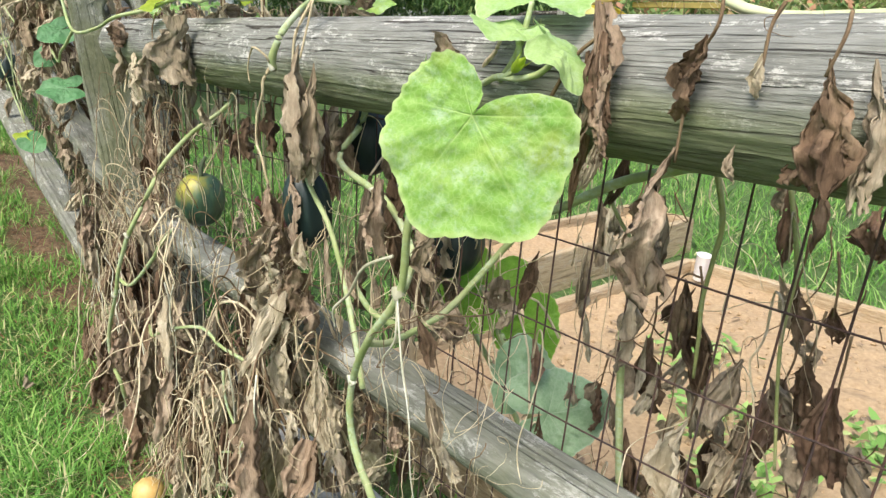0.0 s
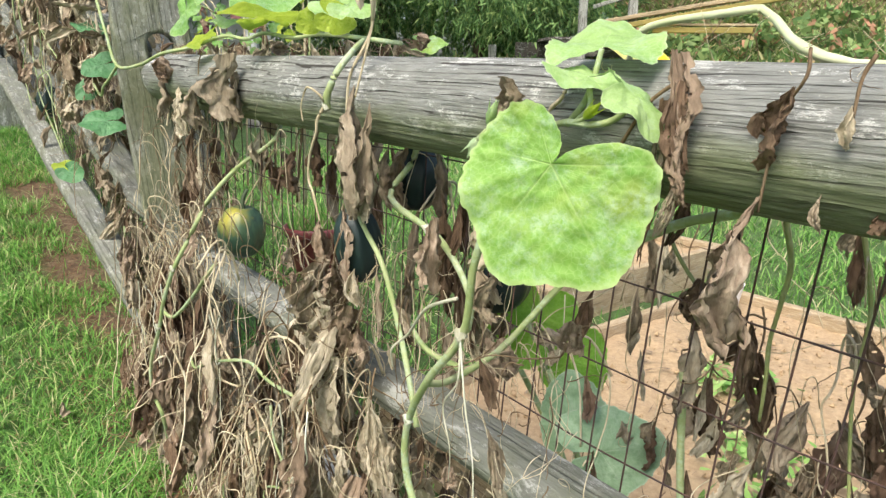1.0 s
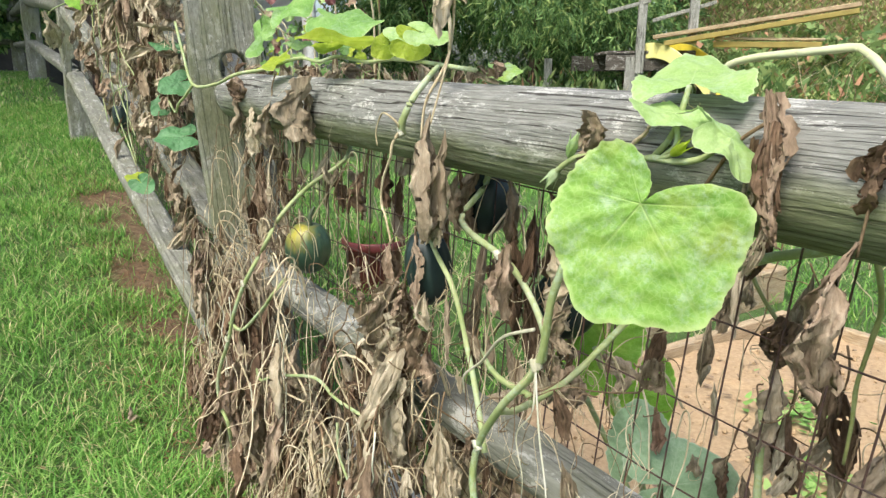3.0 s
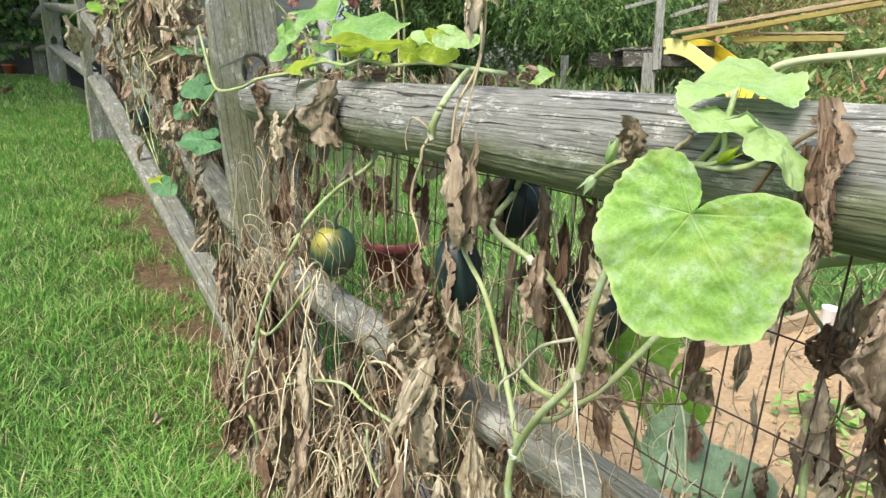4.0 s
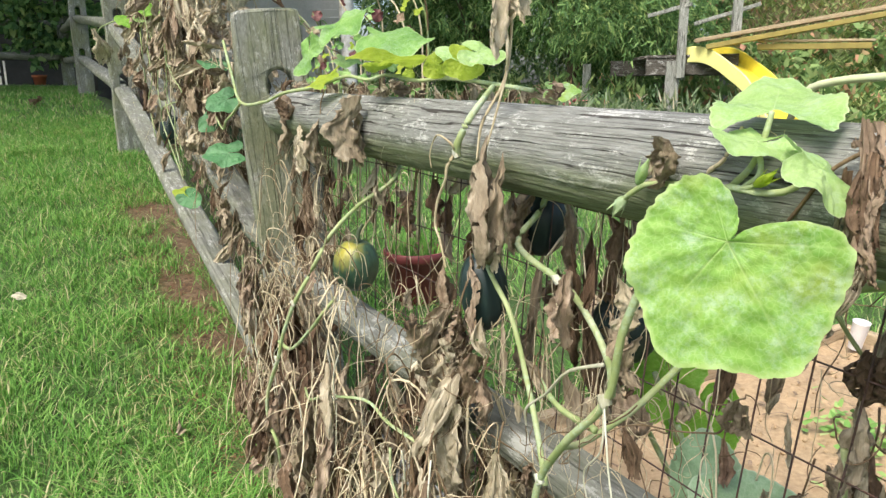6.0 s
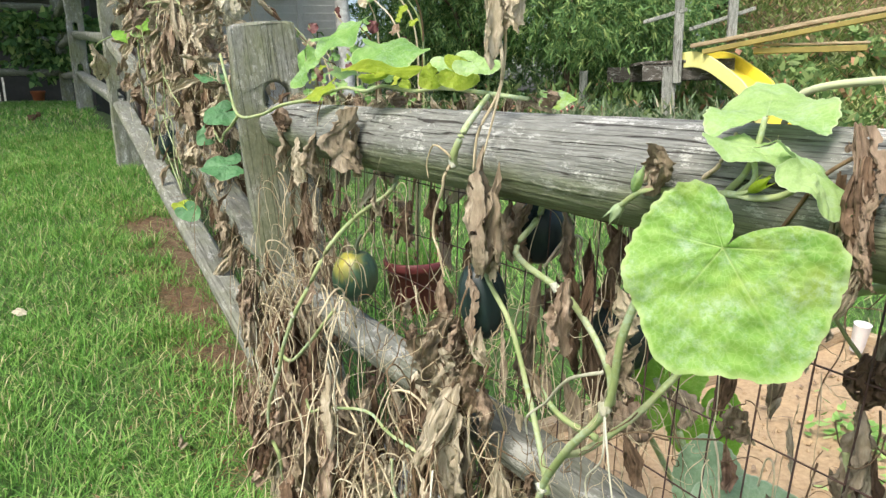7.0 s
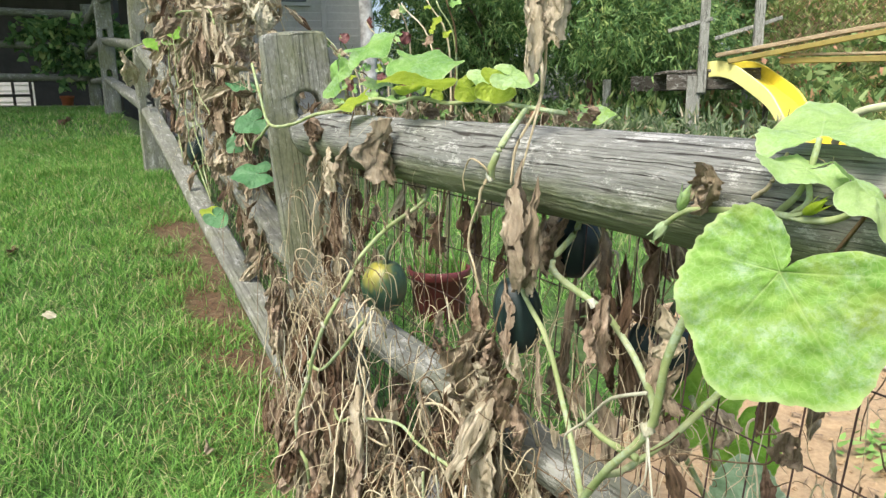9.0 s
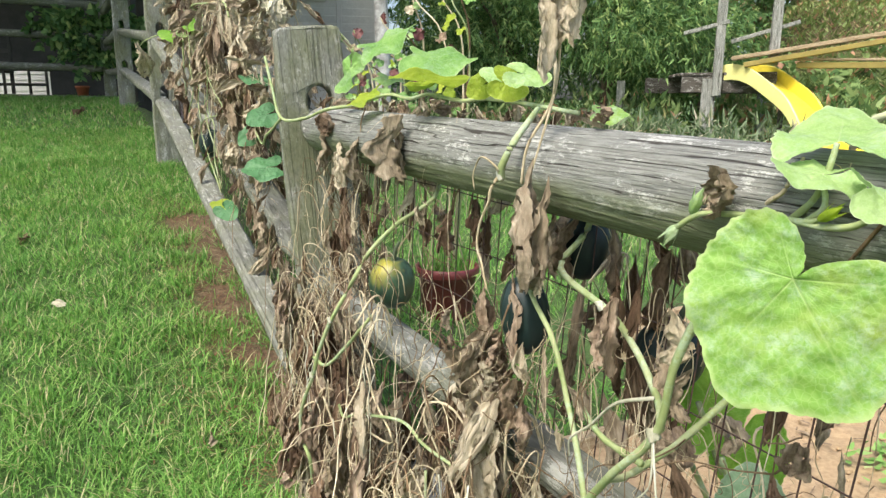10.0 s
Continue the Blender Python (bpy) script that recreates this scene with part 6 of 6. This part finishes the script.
def bank():
    """A grassy bank rising behind the play tower, with russet leaf litter near its top."""
    rng = np.random.default_rng(33)
    nx, ny = 60, 40
    height = lambda x, y: 0.25 + 2.6 * smooth(11.2, 15.5, y) * smooth(0.6, 2.6, x) + 0.10 * noise.noise((x * 1.3, y * 1.3, 4))
    verts = [(0.4 + 11.6 * i / nx, 10.6 + 6.4 * j / ny, height(0.4 + 11.6 * i / nx, 10.6 + 6.4 * j / ny) - 0.28 * (i == 0 or j == 0)) for j in range(ny + 1) for i in range(nx + 1)]
    faces = [(j * (nx + 1) + i, j * (nx + 1) + i + 1, (j + 1) * (nx + 1) + i + 1, (j + 1) * (nx + 1) + i) for j in range(ny) for i in range(nx)]
    me = make_mesh("bank", verts, faces)
    set_attr(me, "bare", [0.75 * smooth(13.0, 14.0, v[1] + 0.8 * noise.noise((v[0] * 0.9, v[1] * 0.9, 7))) for v in verts])
    tagged(part("bank", me, GROUND), "grassy bank with leaf litter behind the play tower", "bank", "", "structure")
    n = 30000
    x, y = rng.uniform(0.9, 11.5, n), rng.uniform(11.0, 16.8, n)
    base = np.column_stack([x, y, [height(a, b) for a, b in zip(x, y)]])
    an, h = rng.random(n) * 6.283, 0.06 + 0.09 * rng.random(n)
    tip = base + np.column_stack([np.cos(an) * h, np.sin(an) * h, h * 0.8])
    tagged(part("grass", blades("grass", base, tip, 0.02 + 0.03 * rng.random(n), np.column_stack([-np.sin(an), np.cos(an), np.zeros(n)]), np.zeros((n, 3))), BANK), "pale olive grass and ivy on the bank", "grass", "", "stuff")


bank()


def unseen_shade_tree(x, y, blobs, seed):
    """A tall tree out of view, added so that its high crown shades the top of the lawn."""
    t = thing("tree", "unseen tall tree, added to shade the top of the lawn", "tree", at=Matrix.Translation((x, y, ground_at(x, y))))
    part("trunk", tube([(0, 0, -0.1), (0.1, 0.0, 2.0), (0.05, 0.1, 4.5), (0, 0, 7.0)], 0.24, 0.10, 24, 12, 0.15, "trunk"), BARK, t)
    for bx, by, bz, *_ in blobs:
        part("limb", tube([(0, 0, bz * 0.55), (bx * 0.5, by * 0.5, bz * 0.85), (bx, by, bz)], 0.07, 0.02, 12, 7, 0.2, "limb"), BARK, t)
    tagged(part("crown", crown_mesh("crown", blobs, 17000, 0.30, seed, 0.3, 0.6), FOLIAGE, t), kind="stuff")


# High crowns kept above the view, there only to darken the upper lawn.
canopy = [(2.0 + 2.4 * i, -1.0 + 2.3 * k, 5.2 + 0.3 * ((i + k) % 2), 1.9, 1.9, 0.9) for i in range(3) for k in range(4)]
unseen_shade_tree(-13.5, 4.0, canopy + [(0, 0, 7.5, 2.4, 2.4, 1.3)], 81)
unseen_shade_tree(-14.5, 8.0, [(1.5 + 2.2 * i, 1.0 + 2.0 * k, 5.6, 1.9, 1.9, 0.9) for i in range(3) for k in range(2)], 82)


def shrubs(label, blobs, count, leaf, seed, material, name="shrub", droop=-0.6, slim=0.14):
    return tagged(part(name, crown_mesh(name, blobs, count, leaf, seed, droop, slim), material), label, "shrub", "", "stuff")


shrubs("low grey-green herbs and grasses under the deck", [(-0.6 + i * 0.45, 9.0 + 0.3 * math.sin(i * 2), 0.42, 0.3, 0.3, 0.28) for i in range(5)], 3200, 0.14, 71, HERB)
shrubs("dark leafy undergrowth between the trees", [(-1.75, 12.6, 1.2, 0.7, 0.5, 0.9), (-3.4, 12.8, 1.2, 0.8, 0.5, 0.9), (-0.1, 12.8, 1.1, 0.7, 0.5, 0.9)], 9000, 0.14, 73, FOLIAGE, droop=0.8)
shrubs("leafy light green shrubs on the bank", [(2.2 + 1.3 * i, 12.6 + 0.7 * math.sin(i * 2.1), 1.3 + 0.35 * math.sin(i * 1.3), 0.45, 0.4, 0.4) for i in range(6)], 4200, 0.13, 74, FOLIAGE2, droop=0.2, slim=0.5)
shrubs("low green undergrowth along the garden's far edge", [(-4 + i * 1.1, 11.2 + 0.3 * math.sin(i), 0.5, 0.7, 0.5, 0.45) for i in range(12)], 7000, 0.16, 72, FOLIAGE2, slim=0.3)


def beam(parent, name, p, q, w, h, material=None, seed=0):
    p, q = Vector(p), Vector(q)
    L = (q - p).length
    if abs((q - p).normalized().z) > 0.9:
        bm = box(w, h, L, 0.006, 0.006, 4, seed)
        return part(name, bm, material or W_FAR, parent, "", Matrix.Translation((p + q) / 2))
    bm = box(L, w, h, 0.006, 0.006, 4, seed)
    return part(name, bm, material or W_FAR, parent, "", along(p, q) @ pose(L / 2, 0, 0))


tower = thing("play_tower", "weathered grey wooden play tower with posts and a deck", "play tower")
for i, (x, y, z0, z1) in enumerate(((0.71, 10.0, 1.12, 3.8), (1.35, 9.95, 1.5, 3.8))):
    beam(tower, "post", (x, y, z0), (x, y, z1), 0.115, 0.09, seed=i)
beam(tower, "post", (0.62, 10.06, 0.1), (0.62, 10.06, 1.34), 0.17, 0.1, seed=4)
beam(tower, "post", (-0.55, 11.2, 0.1), (-0.55, 11.2, 1.35), 0.12, 0.12, seed=5)
beam(tower, "post", (1.42, 11.2, 0.1), (1.42, 11.2, 1.36), 0.12, 0.12, seed=6)
# Boards and joists take the shade-darkened wood, unlike the posts.
for i in range(7):
    beam(tower, "deck_board", (0.30 - i * 0.03, 10.15 + i * 0.16, 1.40), (1.42, 10.02 + i * 0.16, 1.40), 0.14, 0.04, W_DECK_SHADED, 10 + i)
beam(tower, "joist", (0.28, 10.12, 1.27), (1.42, 10.0, 1.27), 0.05, 0.22, W_DECK_SHADED, 20)
beam(tower, "joist", (-0.2, 11.1, 1.27), (1.42, 11.1, 1.27), 0.05, 0.22, W_DECK_SHADED, 23)
beam(tower, "guard_rail", (0.27, 10.15, 1.92), (0.80, 9.93, 2.04), 0.03, 0.05, seed=21)
beam(tower, "guard_rail", (0.85, 10.1, 1.80), (1.62, 9.98, 2.02), 0.03, 0.05, seed=22)


def strip_mesh(path, across, up, thick, name):
    """A moulded wall or bed of a slide: a strip swept along the path, as wide as the vector across, with rounded ends and real thickness."""
    pts = curve_points(path, 28)
    a = Vector(across)
    verts, faces, k = [], [], 8
    for i, p in enumerate(pts):
        t = (pts[min(i + 1, 27)] - pts[max(i - 1, 0)]).normalized()
        n = t.cross(a).normalized() * (thick / 2)
        for f, g in ((0.0, 0.6), (0.04, 1.0), (0.96, 1.0), (1.0, 0.6), (1.0, -0.6), (0.96, -1.0), (0.04, -1.0), (0.0, -0.6)):
            verts.append(p + a * f + n * g + Vector((0, 0, up)))
    for i in range(27):
        for j in range(k):
            faces.append((i * k + j, i * k + (j + 1) % k, (i + 1) * k + (j + 1) % k, (i + 1) * k + j))
    faces += [tuple(range(k))[::-1], tuple(27 * k + j for j in range(k))]
    return make_mesh(name, verts, faces, False)


slide = thing("slide", "bright yellow plastic slide running down from the play tower", "slide")
SLIDE = [Vector(p) for p in ((0.70, 10.12, 1.30), (0.90, 9.98, 1.32), (1.07, 9.80, 1.26), (1.27, 9.56, 1.09), (1.44, 9.32, 0.91), (1.55, 9.16, 0.69), (1.65, 9.02, 0.47), (1.80, 8.80, 0.34), (2.1, 8.40, 0.29))]
WIDE = Vector((0.38, 0.30, 0.0))
# Glare is put into the near side's colour; the rest keeps plain yellow.
part("near_side", strip_mesh(SLIDE, (0, 0, 0.20), 0.0, 0.03, "near_side"), YELLOW_GLARE, slide, "near side, its glare put into a paler yellow")
part("far_side", strip_mesh([p + WIDE for p in SLIDE], (0, 0, 0.20), 0.0, 0.03, "far_side"), YELLOW, slide)
part("bed", strip_mesh([p + Vector((0, 0, 0.03)) for p in SLIDE], WIDE, 0.0, 0.02, "bed"), YELLOW, slide)
for i in (3, 5):
    p = SLIDE[i] + WIDE * 0.5
    beam(slide, "prop", (p.x, p.y, ground_at(p.x, p.y) - 0.05), (p.x, p.y, p.z), 0.06, 0.06, W_DECK_SHADED, 60 + i)
boards = thing("long_board", "long weathered tan boards with yellow edges leaning on the play tower", "board")
beam(boards, "plank", (0.86, 9.9, 1.58), (3.15, 9.5, 1.93), 0.16, 0.05, W_BED, 31)
beam(boards, "plank", (1.0, 9.84, 1.50), (3.12, 9.44, 1.85), 0.16, 0.06, OLIVE, 32)
beam(boards, "plank", (1.6, 9.80, 1.56), (2.83, 9.55, 1.53), 0.12, 0.03, W_BED, 33)
beam(boards, "plank", (1.6, 9.80, 1.49), (2.80, 9.55, 1.47), 0.10, 0.07, OLIVE, 34)


# ---- house and top fence ----
house = thing("house", "grey clapboard house wall with pale corner trims", "house")
HA, HB = Vector((-10.6, 12.6, 0)), Vector((-5.9, 15.1, 0))
hx = (HB - HA).normalized()
hy = Vector((-hx.y, hx.x, 0))
HL = (HB - HA).length
for i in range(26):
    a = HA + Vector((0, 0, 0.5 + i * 0.16))
    part("clapboard", box(HL, 0.05, 0.17, 0.008), SIDING, house, "", along(a, a + hx) @ pose(HL / 2, 0, 0, 6, 0, 0))
for s in (0.06, 1.35, 1.95, 4.35):
    c = HA + hx * s - hy * 0.05 + Vector((0, 0, 2.6))
    part("trim_board", box(0.11, 0.05, 4.3, 0.006), TRIM, house, "", along(c, c + hx))
for s in (1.65, 3.6):
    c = HA + hx * s - hy * 0.04 + Vector((0, 0, 3.75))
    w = part("window", box(0.95, 0.10, 1.3, 0.01), TRIM, house, "pale-trimmed window", along(c, c + hx))
    part("pane", box(0.78, 0.10, 1.12, 0.005), GLASS, w, "", pose(0, -0.012, 0))
mid = (HA + HB) / 2 + hy * 1.6
part("roof", box(HL + 0.8, 4.4, 0.14, 0.02), DARKWALL, house, "", along(mid + Vector((0, 0, 4.75)), mid + hx + Vector((0, 0, 4.75))))
for p, q in ((HA, HA + hy * 3.2), (HB, HB + hy * 3.2), (HA + hy * 3.2, HB + hy * 3.2)):
    part("wall", box((q - p).length, 0.1, 4.2, 0.01), SIDING, house, "", along(p, q) @ pose((q - p).length / 2, 0, 0.6 + 2.1))

for k in range(-1, 3):
    fence_rail(F(-10.4, 0.0, 1.50 + 0.46 * k), F(-11.0, -3.4, 1.57 + 0.46 * k), 0.068, 90 + k, W_RAIL2, "grey rail of the fence crossing the top of the lawn", rings=40, seg=20, flat=0.5, rough=0.15)
    fence_rail(F(-11.0, -3.4, 1.57 + 0.46 * k), F(-11.6, -6.8, 1.57 + 0.46 * k), 0.068, 95 + k, W_RAIL2, "grey rail of the fence crossing the top of the lawn", rings=40, seg=20, flat=0.5, rough=0.15)
fence_post(-11.0, -3.4, 1.45, 0.14, 0.11, [(0, 1.25, 0.07, 0.15), (0, 0.82, 0.07, 0.15)], 7, "weathered fence post at the top of the lawn")

# a covered terrace behind the top fence, its dim inside put into dark walls
terrace = thing("terrace_shelter", "covered terrace with posts behind the top fence, its dimness put into dark colour", "shelter")
TA, TB = F(-14.0, 1.5, 0), F(-15.5, -7.5, 0)
tx = (TB - TA).normalized()
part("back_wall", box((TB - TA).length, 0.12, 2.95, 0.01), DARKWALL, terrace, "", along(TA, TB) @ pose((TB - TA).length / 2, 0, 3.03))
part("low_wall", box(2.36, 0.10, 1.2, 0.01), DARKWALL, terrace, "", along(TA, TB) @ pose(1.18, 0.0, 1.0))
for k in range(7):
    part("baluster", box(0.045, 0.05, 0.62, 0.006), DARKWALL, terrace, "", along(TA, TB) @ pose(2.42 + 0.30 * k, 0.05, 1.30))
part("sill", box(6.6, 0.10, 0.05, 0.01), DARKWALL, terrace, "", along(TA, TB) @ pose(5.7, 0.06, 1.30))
# Roof lies above the view, added to keep the terrace in shade.
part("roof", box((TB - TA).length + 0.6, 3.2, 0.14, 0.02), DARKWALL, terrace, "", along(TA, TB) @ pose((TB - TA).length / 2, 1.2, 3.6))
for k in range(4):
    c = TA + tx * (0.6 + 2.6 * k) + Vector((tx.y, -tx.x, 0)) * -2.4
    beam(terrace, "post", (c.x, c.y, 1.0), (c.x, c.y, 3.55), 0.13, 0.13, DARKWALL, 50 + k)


shed = thing("shed", "white clapboard shed wall standing in daylight beyond the terrace", "shed")
out = Vector((-tx.y, tx.x, 0))
out = out if out.y > 0 else -out
for k in range(16):
    a = TA + tx * 1.0 + out * 3.8 + Vector((0, 0, 0.75 + 0.13 * k))
    part("clapboard", box(7.5, 0.05, 0.14, 0.008), WHITE, shed, "", along(a, a + tx) @ pose(3.75, 0, 0, 6, 0, 0))
part("wall", box(7.4, 0.10, 2.2, 0.01), WHITE, shed, "", along(TA + tx + out * 3.9, TA + tx * 2 + out * 3.9) @ pose(3.7, 0, 1.72))


# Chairs take the dim wall tone, so their shade is in the colour.
def garden_chair(p, turn):
    t = thing("garden_chair", "wooden garden chair behind the top fence, its shade put into dark colour", "chair", "chairs on the terrace", at=Matrix.Translation(p) @ pose(0, 0, 0, 0, 0, turn))
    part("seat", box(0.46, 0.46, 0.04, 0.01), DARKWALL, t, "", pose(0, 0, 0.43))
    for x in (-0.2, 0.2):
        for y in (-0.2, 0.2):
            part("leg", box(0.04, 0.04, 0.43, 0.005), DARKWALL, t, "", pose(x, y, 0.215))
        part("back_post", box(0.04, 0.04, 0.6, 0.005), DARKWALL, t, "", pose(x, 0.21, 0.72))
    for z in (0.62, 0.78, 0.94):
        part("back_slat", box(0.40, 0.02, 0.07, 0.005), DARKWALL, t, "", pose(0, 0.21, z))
    return t


garden_chair(F(-12.3, -1.6, 1.04), 30)
garden_chair(F(-12.6, -2.9, 1.04), 10)
pot2 = thing("flower_pot", "orange terracotta flower pot at the fence corner", "flower pot", at=Matrix.Translation((-8.75, 9.3, 1.04)) @ Matrix.Scale(0.62, 4))
v, f = lathe([(0.0, 0.0), (0.11, 0.0), (0.15, 0.26), (0.17, 0.26), (0.17, 0.32), (0.15, 0.32), (0.14, 0.27), (0.0, 0.27)])
part("pot", make_mesh("pot", v, f), TERRA, pot2)
ivy = [(*F(-10.5, -0.25 + 0.12 * i, 0)[:2], 1.95 + 0.3 * math.sin(i * 1.9), 0.24, 0.22, 0.26) for i in range(-3, 6)]
shrubs("leafy green creeper on the top corner of the fence", ivy, 2600, 0.10, 75, FOLIAGE, "creeper", 0.5, 0.7)


# ---- small plants above the corner post ----
bramble = thing("bramble", "yellow-green bramble shoots with a few red leaves above the post", "bramble")
rb = random.Random(23)
SPRIGS = [leaf_mesh(0.022, 60 + k, 0.5, 0.12, notch=0.99, ear=-0.12) for k in range(6)]
for i in range(20):
    u0, z0 = rb.uniform(-0.22, 0.42), 1.02
    tipu, tipz = u0 + rb.uniform(-0.15, 0.12), rb.uniform(1.12, 1.27)
    pts = [F(u0, 0.16, z0 - 0.3), F((u0 + tipu) / 2 + 0.02, 0.17, (z0 + tipz) / 2), F(tipu, 0.13, tipz)]
    part("shoot", tube(pts, 0.0026, 0.0014, 14, 5, 0.2, "shoot"), (STRAW_DARK, STRAW, STEM)[i % 3], bramble)
    for k in range(6):
        p = pts[0].lerp(pts[2], 0.52 + 0.09 * k) + Vector((rb.gauss(0, 0.012), rb.gauss(0, 0.012), rb.gauss(0, 0.010)))
        q = Vector((rb.uniform(-1, 1), rb.uniform(-0.6, 0.2), rb.uniform(-0.8, 0.3)))
        shade = rb.choice((LEAF_MID, LEAF_MID, LEAF_YEL, LEAF_PALE, RED_LEAF, DRY_PALE, DRY_BROWN))
        me = rb.choice(SPRIGS).copy()
        part("leaf", me, shade, bramble, "", facing(p, (rb.uniform(-0.8, 0.8), -0.6, rb.uniform(-0.1, 0.9)), q, rb.uniform(0.5, 1.15)))


def flower(x, y, z):
    t = thing("flower", "pink flower in the far bed", "flower", "pink flowers", at=Matrix.Translation((x, y, z)))
    part("stem", tube([(0, 0, -0.35), (0.01, 0, -0.15), (0, 0, 0)], 0.006, 0.004, 8, 6, 0.1, "stem"), STEM, t)
    for k in range(7):
        a = k * 0.9
        part("petal", tube([(0, 0, 0), (0.03 * math.cos(a), 0.03 * math.sin(a), 0.025), (0.05 * math.cos(a), 0.05 * math.sin(a), 0.02)], 0.012, 0.022, 6, 6, 0.2, "petal"), PINK, t)


flower(-0.62, 9.2, 0.83)
flower(-0.70, 9.4, 0.78)
flower(-0.50, 9.6, 0.80)
